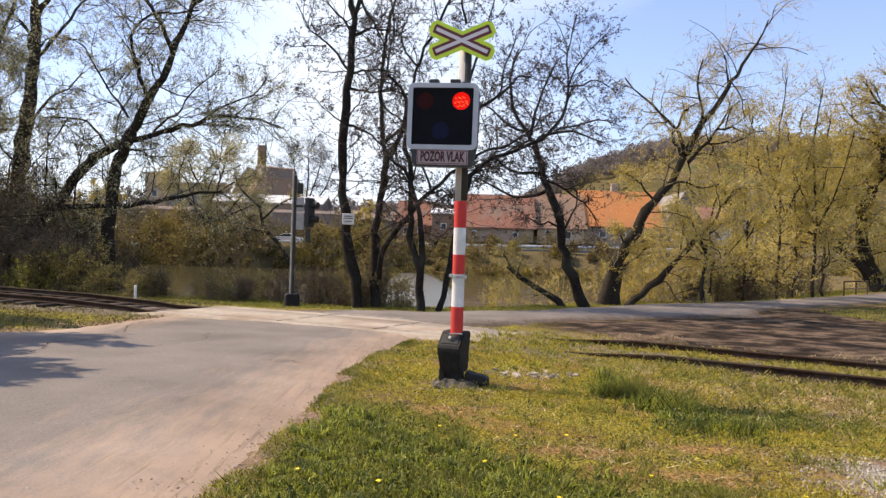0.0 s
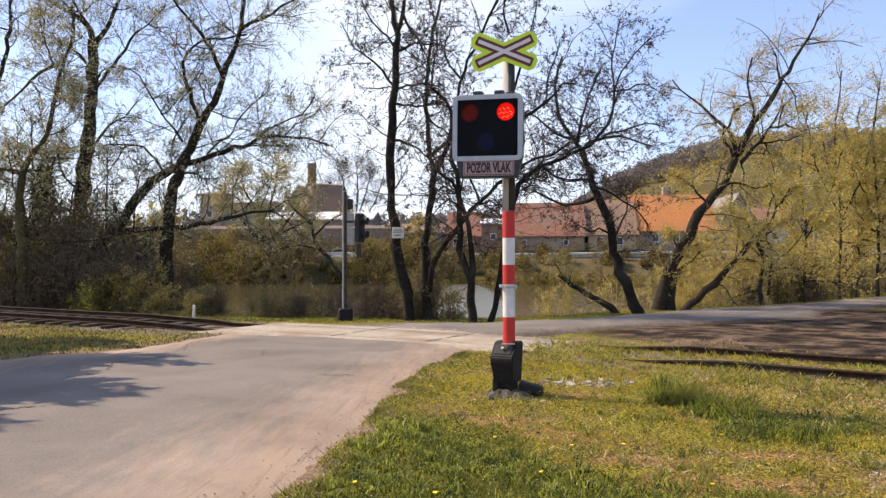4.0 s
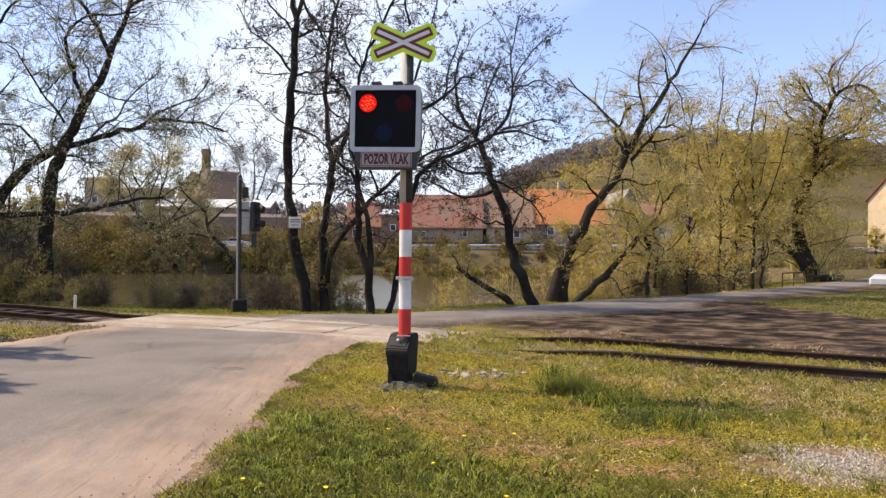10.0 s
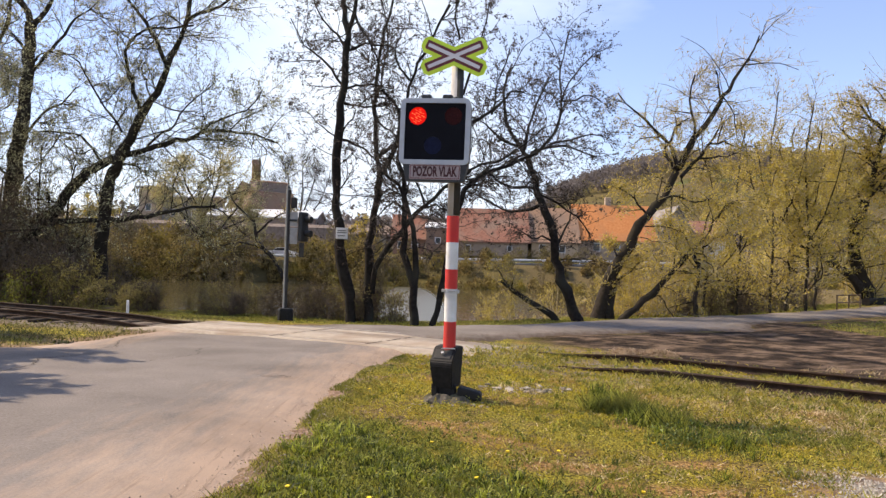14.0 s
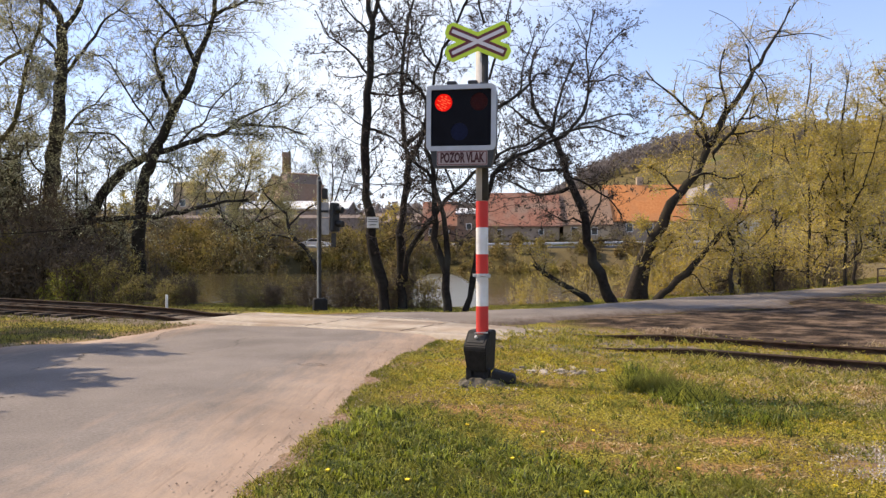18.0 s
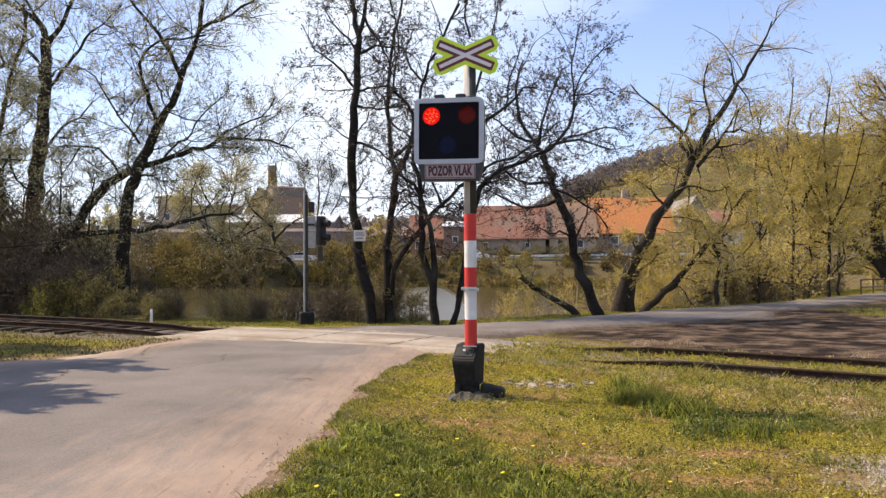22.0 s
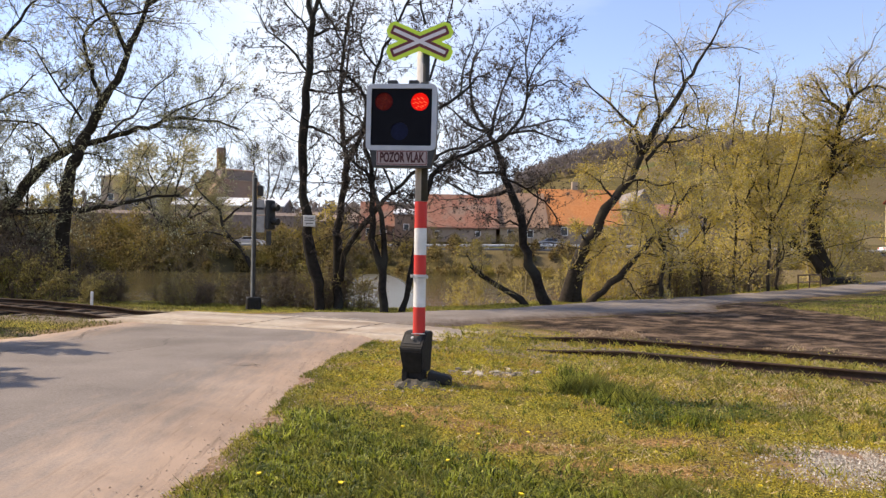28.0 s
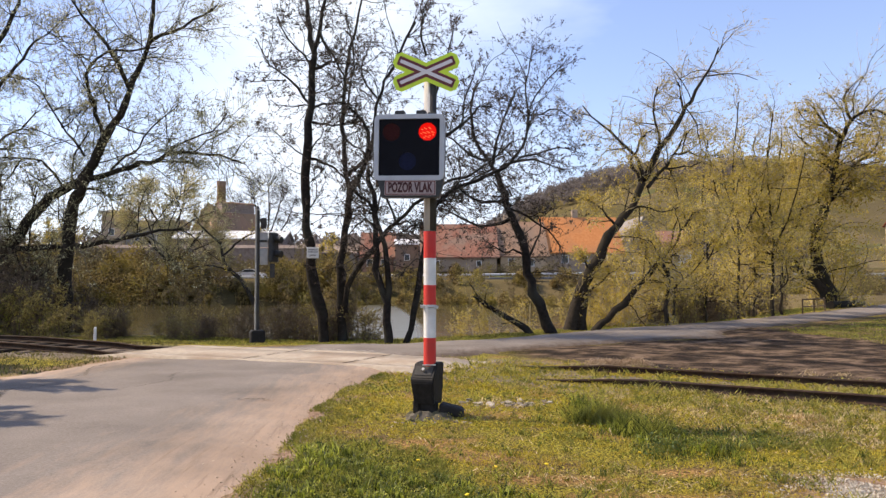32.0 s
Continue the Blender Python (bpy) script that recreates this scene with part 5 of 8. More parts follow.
limb(0.04, 0.018, (21, 20.6), (-0.98, 2.89), (-1.06, 3.25), (-0.99, 3.7), (-0.83, 4.22))
limb(0.04, 0.015, (21, 21.1), (-0.55, 3.17), (-0.7, 3.57), (-0.91, 3.97), (-0.96, 4.42))
limb(0.03, 0.012, (21, 20.7), (-1.1, 3.02), (-1.41, 3.18), (-1.72, 2.94), (-1.87, 2.63))
grown("alder", "bare alder forking low with dark stems", 23, n1=10, **ALDER)
limb(0.1, 0.06, (21.2, 21.2), (-0.21, -0.12), (-0.04, 0.64), (0.11, 1.75), (0.27, 2.53), (0.44, 3.32), (0.71, 3.82), (1.19, 4.2))
limb(0.06, 0.02, (21.2, 21.4), (1.19, 4.2), (1.74, 4.36), (2.13, 4.59), (2.53, 4.78), (2.81, 4.96), (3.09, 5.35), (3.22, 5.87), (3.25, 6.27))
limb(0.05, 0.02, (21.2, 21.7), (0.41, 3.24), (0.35, 3.73), (0.56, 4.09), (0.96, 4.35), (1.52, 4.51), (1.93, 4.79), (2.33, 5.07), (2.82, 5.58))
limb(0.035, 0.015, (21.2, 20.8), (1.19, 4.17), (1.56, 3.86), (1.94, 3.73), (2.38, 3.75))
limb(0.05, 0.02, (21.2, 21.1), (0.63, 5.5), (1.05, 5.7), (1.42, 6.04), (1.6, 6.18), (1.76, 6.45), (2.15, 6.43))
limb(0.035, 0.012, (21.2, 21.4), (1.26, 5.79), (1.38, 6.46), (1.55, 7.11), (1.73, 7.75))
limb(0.04, 0.015, (21.2, 21), (0.44, 6.32), (0.6, 6.94), (0.77, 7.55), (0.93, 8.16), (1.1, 8.91))
limb(0.04, 0.015, (21.2, 20.7), (0.3, 7.91), (0.16, 8.47), (0.24, 9.16))
grown("alder", "leaning alder with long bare branches", 24, n1=10, **ALDER)
limb(0.19, 0.1, (25, 25), (4.49, -0.12), (4.17, 0.53), (3.88, 1.27), (3.76, 1.91), (3.6, 2.69), (3.21, 3.62), (3, 4.32), (2.71, 5.14))
limb(0.09, 0.03, (25, 25.1), (2.71, 5.14), (2.37, 5.6), (2.05, 6.11), (1.92, 6.77), (1.91, 7.52), (2.09, 8.26))
limb(0.05, 0.018, (25, 25.2), (2.4, 5.55), (2.04, 5.63), (1.59, 5.93), (1.14, 6.35), (0.77, 6.46))
limb(0.06, 0.02, (25, 25), (2.58, 5.4), (2.65, 5.99), (2.82, 6.54), (3.07, 7.08), (3.35, 7.81))
limb(0.06, 0.018, (25, 25.8), (2.76, 5.16), (3.25, 5.53), (4.01, 5.61), (4.5, 5.48), (5.12, 5.34))
limb(0.04, 0.015, (25.2, 25.4), (3.43, 5.63), (3.9, 5.77), (4.46, 5.9), (5.01, 6.07), (5.57, 5.88))
limb(0.05, 0.02, (25.2, 26.4), (3.19, 5.55), (3.65, 6.13), (3.85, 6.72), (3.87, 7.24), (3.82, 8.05), (3.97, 8.87), (4.19, 9.88))
limb(0.035, 0.015, (25.8, 25.3), (3.89, 7.2), (4.08, 7.85), (4.52, 8.36), (4.96, 8.85))
limb(0.035, 0.015, (25.8, 25.5), (3.93, 7.24), (4.36, 7.27), (4.81, 7.44), (5.15, 7.22))
limb(0.06, 0.02, (25, 25.6), (3.21, 3.62), (2.75, 3.45), (2.21, 3.34), (1.67, 3.64), (1.02, 3.97), (0.65, 4.03))
limb(0.05, 0.02, (25, 24.9), (3.04, 4.13), (2.65, 4.14), (2.19, 4.15), (1.56, 4.44))
limb(0.04, 0.015, (25, 24.5), (3.07, 3.95), (3.54, 3.74), (4.06, 3.45), (4.47, 3.07), (4.76, 2.64))
limb(0.04, 0.015, (25, 25.5), (3.71, 2.19), (4.06, 2.83), (4.24, 3.4), (4.12, 3.79))
limb(0.04, 0.015, (25, 24.9), (3.66, 2.37), (3.26, 2.56), (2.9, 2.48), (2.44, 2.76))
limb(0.04, 0.015, (25, 25.3), (2.58, 5.25), (2.22, 5.09), (1.86, 4.89), (1.3, 4.4))
grown("alder", "spreading alder with crooked branches full of cones", 25, n1=13, **ALDER)

# a tree beside the road, known here by its shadow
shade_tree = build_tree("roadside_tree", "budding roadside tree beside the road", [
    ([(-17.3, 11.8, -0.2), (-17.1, 11.8, 2.5), (-16.5, 11.7, 4.6), (-15.9, 11.6, 7.5)], 0.22, 0.08),
    ([(-16.9, 11.7, 3.4), (-15.1, 11.2, 4.6), (-13.7, 10.8, 5.6), (-12.8, 10.5, 6.3)], 0.12, 0.04),
    ([(-16.7, 11.7, 4.2), (-15.3, 12.4, 5.4), (-14.3, 13.0, 6.3)], 0.12, 0.05),
    ([(-16.3, 11.7, 4.8), (-14.9, 11.0, 6.2), (-13.9, 10.6, 7.0)], 0.12, 0.05),
    ([(-16.1, 11.7, 6.0), (-15.3, 11.4, 7.4), (-14.7, 11.2, 8.2)], 0.1, 0.05),
    ([(-16.7, 11.7, 3.8), (-15.7, 10.6, 4.8), (-14.9, 10.0, 5.6)], 0.1, 0.04),
    ([(-16.3, 11.7, 5.2), (-15.5, 12.8, 6.8), (-15.1, 13.4, 7.8)], 0.1, 0.04),
    ([(-16.7, 11.7, 4.4), (-15.3, 12.8, 5.6), (-14.0, 13.3, 6.2), (-13.3, 13.5, 6.5)], 0.1, 0.04),
    ([(-16.9, 11.7, 3.2), (-15.5, 11.9, 4.2), (-14.1, 12.0, 4.8)], 0.1, 0.04),
    ([(-16.9, 11.7, 3.6), (-15.3, 10.4, 4.4), (-14.1, 9.9, 5.0)], 0.1, 0.04),
], 15, BARK, BARK, LEAF_PALE, n1=16, n2=6, n3=4, leaves=9, lift=0.03, twig_len=0.4, leaf_size=(0.22, 0.10), len1=0.6)
shade_tree.matrix_world = pose(0.7, -0.6, 0)
copy_thing(shade_tree, pose(-1.9, 0.6, 0))
copy_thing(shade_tree, pose(0.3, -2.4, 0))
copy_thing(shade_tree, pose(-1.2, -1.2, 0))
copy_thing(shade_tree, pose(-1.4, 2.0, 0))

# willows on the right bank
WILLOW = dict(bark=BARK, twig=TWIG_YELLOW, leaf=LEAF_WILLOW, n2=8, n3=5, leaves=4, leaf_size=(0.064, 0.019), twig_len=0.42, hang=0.5, len1=0.85, thin_top=(4.6, 8.5), thin=1.0, start=0.55, cap=0.03)
limb(0.27, 0.18, (27, 27), (5.57, -0.15), (5.78, 0.53), (5.94, 1.12), (6.22, 1.71), (6.52, 2.25), (6.77, 2.72))
limb(0.19, 0.12, (27, 27.5), (6.77, 2.72), (7.08, 3.23), (7.42, 3.63), (7.83, 4.1), (8.14, 4.56), (8.37, 5.15))
limb(0.2, 0.15, (27, 27.4), (6, -0.1), (6.05, 0.52), (6.17, 1.21))
limb(0.14, 0.025, (27.5, 28), (8.39, 5.26), (8.71, 5.75), (9.07, 6.46), (9.43, 6.86), (10, 7.76), (10.38, 8.26), (10.74, 8.97), (11.1, 9.47), (11.49, 10.38))
limb(0.08, 0.02, (27.5, 28.1), (8.41, 5.34), (8.3, 5.84), (8.16, 6.22), (7.66, 6.64), (7.34, 7.12), (6.78, 7.49), (6.31, 8.12))
limb(0.06, 0.03, (27.5, 27.3), (8.26, 5.17), (8.13, 5.51), (7.86, 5.89), (8.06, 6.15), (8.18, 6.58), (8.46, 6.9))
limb(0.06, 0.02, (27.6, 27.2), (9.02, 6.46), (9.02, 6.94), (8.84, 7.3), (8.76, 8), (8.88, 8.65))
limb(0.075, 0.02, (27.5, 28.2), (8.56, 4.98), (8.9, 5.39), (9.28, 5.72), (9.69, 6.24), (10.02, 6.76), (10.35, 7.24))
limb(0.04, 0.015, (27.8, 27.7), (9.31, 5.71), (9.78, 5.77), (10.25, 5.81), (10.69, 5.99))
limb(0.04, 0.015, (27.9, 28.6), (9.72, 6.29), (10.31, 6.36), (10.98, 6.28), (11.86, 6.39))
limb(0.05, 0.02, (27.8, 27.9), (10.08, 7.83), (9.95, 8.39), (9.88, 9.01))
limb(0.06, 0.025, (27.3, 27.5), (6.08, 0.88), (6.39, 1.21), (6.8, 1.5), (7.2, 2.14))
limb(0.05, 0.02, (27, 26.8), (6.46, 2.1), (6.2, 2), (6.03, 2.26))
limb(0.05, 0.02, (27.3, 27.9), (7.87, 4.16), (8.51, 4.27), (9.15, 4.07), (9.8, 4.28))
limb(0.05, 0.015, (27.2, 27.1), (7.3, 3.51), (6.97, 3.87), (6.58, 4.27), (6.19, 4.48))
grown("willow", "great leaning willow with fresh yellow-green leaves", 31, n1=13, lift=0.0, droop=0.1, **WILLOW)
limb(0.13, 0.09, (26.5, 26.5), (6.42, -0.1), (6.84, 0.25), (7.31, 0.72), (7.79, 1.2), (8.17, 1.67), (8.64, 2.24))
limb(0.07, 0.02, (26.5, 26.6), (8.64, 2.24), (9.03, 2.62), (9.36, 3.15), (9.67, 3.52), (10, 3.85))
limb(0.045, 0.02, (26.5, 26.4), (8.64, 2.24), (8.47, 2.7), (8.2, 3.05))
limb(0.07, 0.07, (26.5, 26.1), (8.73, 2.2), (8.89, 1.75), (8.83, 1.09), (8.72, 0.06))
limb(0.03, 0.012, (26.5, 26.8), (9.07, 2.38), (9.53, 2.71), (10.06, 2.96))
limb(0.04, 0.015, (26.6, 26.7), (9.62, 3.47), (9.92, 3.95), (10.4, 4.09), (11.05, 4.16))
grown("willow", "low leaning willow with forked top and yellow-green leaves", 32, n1=14, lift=0.0, droop=0.14, **WILLOW)
# a fallen, leaning stem
log = build_tree("leaning_log", "dead grey willow stem leaning over the water", [
    ([(3.9, 25.1, -0.4), (3.68, 25.1, -0.05), (2.73, 25.2, 0.5), (1.97, 25.3, 1.05)], 0.14, 0.06),
    ([(2.2, 25.3, 0.85), (1.8, 25.4, 1.5)], 0.03, 0.015),
], 33, BARK_ALDER, TWIG_YELLOW, LEAF_WILLOW, n1=6, n2=5, n3=4, leaves=4, category="log", thin=1.0)
limb(0.46, 0.26, (45, 45), (25.29, -0.37), (25, 0.76), (24.49, 2.16), (24.13, 3.39), (24.37, 4.63), (24.79, 5.88))
limb(0.22, 0.05, (45, 42.3), (24.79, 5.88), (25.04, 7.27), (25.06, 8.45), (25.18, 9.79), (25.59, 10.96), (25.94, 11.31), (26.75, 11.45), (27.35, 10.79))
limb(0.32, 0.08, (45, 45.4), (24.82, 0.75), (24.1, 1.62), (23.39, 2.02), (22.38, 2.64), (21.59, 3.5), (21.04, 4.9))
limb(0.14, 0.04, (43.8, 43.5), (25.27, 9.93), (24.65, 10.37), (24.04, 10.91), (23.36, 11.79))
limb(0.12, 0.04, (44.2, 44.2), (24.97, 8.62), (24.22, 9.18), (23.48, 9.6), (22.85, 10.17))
limb(0.1, 0.04, (44.3, 44.8), (25.03, 8.11), (24.23, 8.74), (23.44, 8.89))
limb(0.09, 0.03, (44.9, 44.6), (24.96, 6.24), (25.71, 6.96), (26.58, 7.16), (27.54, 6.97))
limb(0.11, 0.03, (44.6, 46.2), (25.07, 7.38), (26.31, 8.35), (27.43, 9.04), (28.77, 9.43), (30.33, 9.98), (31.71, 10.54))
limb(0.16, 0.05, (45, 45.3), (24.23, 4.1), (23.67, 5.14), (22.96, 6.01), (22.33, 6.71))
limb(0.1, 0.04, (43.4, 42.7), (25.63, 10.98), (25.05, 11.88), (24.98, 12.65))
limb(0.14, 0.05, (45.2, 46.5), (23.41, 2.03), (22.85, 3.54), (22.74, 5), (22.08, 6.45))
limb(0.12, 0.04, (45, 45.5), (24.79, 5.88), (23.85, 7.11), (23.36, 8.17), (23.04, 9.43))
grown("willow", "broad old willow with two thick trunks and yellow-green crown", 34, BARK, TWIG_YELLOW, LEAF_WILLOW, clean=0.25, n1=18, n2=9, n3=5, leaves=6, lift=0.02, droop=0.06, len1=1.15, twig_len=0.7, leaf_size=(0.11, 0.03), thin_top=(7.5, 13.0), thin=1.0)
for k, (x, y, h, r) in enumerate(((14.2, 33, 9.5, 0.1), (15.05, 33.3, 8.0, 0.09), (15.75, 33, 9.0, 0.12), (10.0, 29, 4.0, 0.08), (17.6, 36, 8.5, 0.12), (12.2, 31.5, 7.5, 0.08))):
    build_tree("young_willow", "young willow with pale lower stem and yellow leaves", [
        ([(x, y, -0.6), (x, y, 0.5), (x + 0.1, y, h * 0.35), (x - 0.1, y, h * 0.7), (x + 0.2, y, h)], r, 0.03),
        ([(x, y, h * 0.3), (x + 0.9, y - 0.3, h * 0.55), (x + 1.4, y - 0.4, h * 0.8)], r * 0.5, 0.02),
        ([(x, y, h * 0.35), (x - 1.0, y - 0.2, h * 0.6), (x - 1.5, y - 0.3, h * 0.85)], r * 0.5, 0.02),
    ], 40 + k, BARK, TWIG_YELLOW, LEAF_WILLOW, n1=9, n2=7, n3=5, leaves=4, lift=0.04, twig_len=0.5, leaf_size=(0.09, 0.025), group="young willows along the lane", thin_top=(5.0, 9.0))


# ---------------------------------------------------------------- shrubs
def build_shrub(name, label, seed, h, w, stems, twig, leaf, leaves, leaf_size, n1=4, n2=4, n3=3, droop=0.0, fat=1.3):
    rng = np.random.RandomState(seed)
    limbs = []
    for i in range(stems):
        a, b = rng.uniform(0, 6.28), rng.uniform(0.1, 1)
        x0, y0 = 0.25 * w * b * math.cos(a), 0.25 * w * b * math.sin(a)
        x1, y1 = 0.5 * w * b * math.cos(a), 0.5 * w * b * math.sin(a)
        top = h * rng.uniform(0.6, 1.0) * (1.1 - 0.45 * b)
        limbs.append(([(x0, y0, -0.3), (x0 * 1.2, y0 * 1.2, top * 0.45), (x1, y1, top)], 0.022, 0.009))
    return build_tree(name, label, limbs, seed, twig, twig, leaf, n1=n1, n2=n2, n3=n3, leaves=leaves, leaf_size=leaf_size, twig_len=0.35, limb_sides=4, category="shrub", group="shrubs on the bank", start=0.06, len1=0.5, droop=droop, joined=True, thin=1.0, fat=fat)


LEAF_OLIVE = surf("olive_shrub_leaf", (0.13, 0.105, 0.025, 1), (0.32, 0.26, 0.06, 1), 3, 0.7, 0.0, by="island", through_light=0.3)
kinds = [build_shrub("shrub", "tangled brown shrub with few olive leaves", 61, 2.2, 2.6, 13, TWIG_BROWN, LEAF_SHRUB, 3, (0.07, 0.02)),
         build_shrub("shrub", "bushy shrub in yellow-olive young leaf", 62, 2.0, 2.4, 12, TWIG_BROWN, LEAF_SHRUB, 6, (0.06, 0.022)),
         build_shrub("shrub", "low shrub in fresh green leaf", 63, 1.3, 1.8, 10, TWIG_BROWN, LEAF_GREEN, 7, (0.06, 0.022)),
         build_shrub("shrub", "bare reddish brown shrub", 64, 1.9, 2.4, 15, TWIG_BROWN, CATKIN, 2, (0.06, 0.016)),
         build_shrub("willow_shrub", "yellow-green willow shrub at the water", 65, 2.6, 3.0, 12, TWIG_YELLOW, LEAF_WILLOW, 4, (0.075, 0.018), droop=0.06),
         build_shrub("bush", "large dark bush by the far water", 66, 2.4, 3.2, 9, TWIG_BROWN, LEAF_DARK, 6, (0.09, 0.03), n2=3, n3=2, fat=2.5),
         build_shrub("bush", "olive bush on the far shore", 67, 2.2, 2.8, 8, TWIG_BROWN, LEAF_OLIVE, 6, (0.09, 0.03), n2=3, n3=2, fat=2.5)]
used = [0] * len(kinds)


def put_shrub(k, x, y, s):
    m = Matrix.Translation((x, y, float(terrain(x, y)) - 0.05)) @ pose(0, 0, 0, 0, 0, (x * 77 + y * 31) % 360) @ Matrix.Diagonal((s, s, s * (0.9 + (x * 13 % 1) * 0.3), 1))
    if not used[k]:
        kinds[k].matrix_world = m
    else:
        copy_thing(kinds[k], Matrix()).matrix_world = m
    used[k] += 1


rng = random.Random(8)
for i in range(58):                       # thicket on the left bank
    x = rng.uniform(-27, -6.4)
    y = float(np.interp(x, BANK_X, BANK_Y)) + rng.uniform(-2.2, 2.4)
    put_shrub(rng.choice((0, 3, 3, 0, 3, 1, 3)), x, y, rng.uniform(0.35, 0.6) if x > -10 else rng.uniform(0.6, 1.0) if x > -13 else rng.uniform(0.8, 1.5))
for x, y, k, s in ((-13.4, 24.4, 2, 0.85), (-12.7, 24.7, 2, 0.6), (-14.6, 25.4, 2, 0.6), (-11.4, 24.2, 2, 0.45), (-10.6, 23.2, 1, 0.5), (-9.6, 22.8, 1, 0.45), (-2.9, 22.9, 0, 0.75), (-2.2, 22.6, 3, 0.7), (-1.6, 22.6, 0, 0.65), (-5.3, 23.4, 3, 0.6), (-3.9, 23.3, 3, 0.65),
                   (-1.3, 22.9, 0, 0.55), (10.6, 31.4, 0, 1.0), (12.4, 33.4, 3, 1.0), (14.4, 35.2, 0, 1.1), (16.6, 38, 3, 1.1), (19, 41, 0, 1.1), (21, 43.5, 3, 1.0), (9.4, 30.2, 3, 0.8), (11.5, 32.4, 0, 1.2), (13.4, 34.2, 3, 1.2), (15.4, 36.4, 0, 1.2), (17.6, 39.4, 3, 1.3), (12.8, 32.2, 3, 0.6), (10.9, 30.6, 0, 0.6), (20.2, 42.6, 0, 1.2), (18.2, 40.4, 3, 1.0), (16.0, 37.4, 3, 0.9), (28.6, 50.5, 0, 1.2), (30.4, 53.4, 3, 1.2)):
    put_shrub(k, x, y, s)
rng = random.Random(31)
for i in range(30):                       # dense brown thicket behind the left willows
    x = rng.uniform(-34, -14)
    put_shrub(rng.choice((0, 3, 3, 3)), x, float(np.interp(x, BANK_X, BANK_Y)) + rng.uniform(-1.2, 1.6), rng.uniform(1.3, 2.0) if x > -19 else rng.uniform(1.7, 2.6))
rng = random.Random(12)
for x, y, s in ((1.6, 26.5, 0.7), (4.2, 28.0, 0.7), (7.6, 29.6, 0.9), (8.6, 30.2, 1.2), (9.4, 31.2, 1.3), (10.6, 32.2, 1.2), (7.0, 30.6, 0.8), (3.2, 28.4, 0.6), (11.8, 33.8, 1.2), (13, 35, 1.2), (12.4, 34.6, 1.4), (14.6, 37.2, 1.3), (16.6, 39.6, 1.3), (18.6, 42.6, 1.2), (21.4, 46.4, 1.2), (9.9, 30.9, 0.9), (6.2, 28.9, 0.6), (2.2, 25.6, 0.5)):
    put_shrub(rng.choice((3, 4)) if x > 8.5 else 4, x, y, s)
for x, y, w in ((26.3, 47.2, 1.75), (27.0, 48.6, 1.4)):      # hanging growth beside the old willow
    put_shrub(4, x, y, w)
rng = random.Random(27)
for i in range(14):                       # low bushes before the cream house
    a, d = rng.uniform(-1, 10), rng.uniform(1.6, 5.0)
    put_shrub(rng.choice((5, 6)), 69.5 + 0.42 * a - 0.91 * d, 111 - 0.91 * a - 0.42 * d, rng.uniform(0.4, 0.7))
rng = random.Random(9)
for i in range(96):                       # bushes along the far shore
    x = rng.uniform(-8, 66)
    put_shrub(rng.choice((5, 6, 6)), x, FAR_SHORE + rng.uniform(-3, 6.5), rng.uniform(0.5, 1.05))
for i in range(64):
    x = rng.uniform(-75, -7)
    put_shrub(rng.choice((5, 5, 5, 6)), x, FAR_SHORE + rng.uniform(-4, 8), rng.uniform(1.3, 2.5) * (0.35 if -23.5 < x < -16 else 1.0))
for i in range(12):                       # bushes beside the cream house
    y = rng.uniform(80, 92)
    put_shrub(rng.choice((5, 6, 6)), y * rng.uniform(0.56, 0.625), y, rng.uniform(0.8, 1.4))
for i in range(46):                       # overgrown slope below the works
    x = rng.uniform(-46, -9)
    y = rng.uniform(95, 115)
    if abs(x + 22) > 3.4 or y > 108:      # leave the parked car in view
        put_shrub(rng.choice((5, 5, 6, 6)), x, y, rng.uniform(1.0, 1.7))
for i in range(18):                       # thin brown growth along the near bank
    x = rng.uniform(-9.5, -1.4)
    put_shrub(rng.choice((0, 3)), x, float(np.interp(x, BANK_X, BANK_Y)) + rng.uniform(-0.5, 1.2), rng.uniform(0.3, 0.55))
for i in range(40):                       # garden hedges before the houses
    x = rng.uniform(-8, 66)
    put_shrub(rng.choice((5, 6)), x, 111 + rng.uniform(-1.5, 2.5), rng.uniform(0.7, 1.3))

# thickets along the far shore: fine twigs and buds, densest near the ground
THICKET = surf("thicket_twigs", (0.07, 0.052, 0.024, 1), (0.36, 0.265, 0.10, 1), 0.5, 0.9, 0.0, (0.30, 0.235, 0.05, 1), 0.4, by="island", through_light=0.3)


def thicket(name, label, places, heights, per, seed, material=THICKET, size=(0.3, 0.07)):
    rng = np.random.RandomState(seed)
    n = len(places)
    c = np.repeat(np.c_[places, terrain(places[:, 0], places[:, 1])], per, 0)
    h = np.repeat(heights, per)
    up = rng.uniform(0, 1, n * per) ** 1.15
    a, r = rng.uniform(0, 6.283, n * per), np.sqrt(rng.uniform(0, 1, n * per)) * (0.62 - 0.45 * up ** 2)
    p = c + np.c_[h * r * np.cos(a), h * r * np.sin(a), h * up * rng.uniform(0.75, 1.1, n * per)]
    V, F = leaf_quads(p, rng, *size, -0.8)
    return tagged(raw(name, V, F, material), label, "bushes", kind="stuff")


ts = np.random.RandomState(61)
px = np.concatenate([ts.uniform(-70, -24.5, 60), ts.uniform(-18.6, -7, 22), ts.uniform(-24.5, -18.6, 6)])
ph = np.where(px < -24.5, ts.uniform(3.0, 5.6, len(px)), np.where(px > -18.6, ts.uniform(2.6, 4.4, len(px)), 1.4))
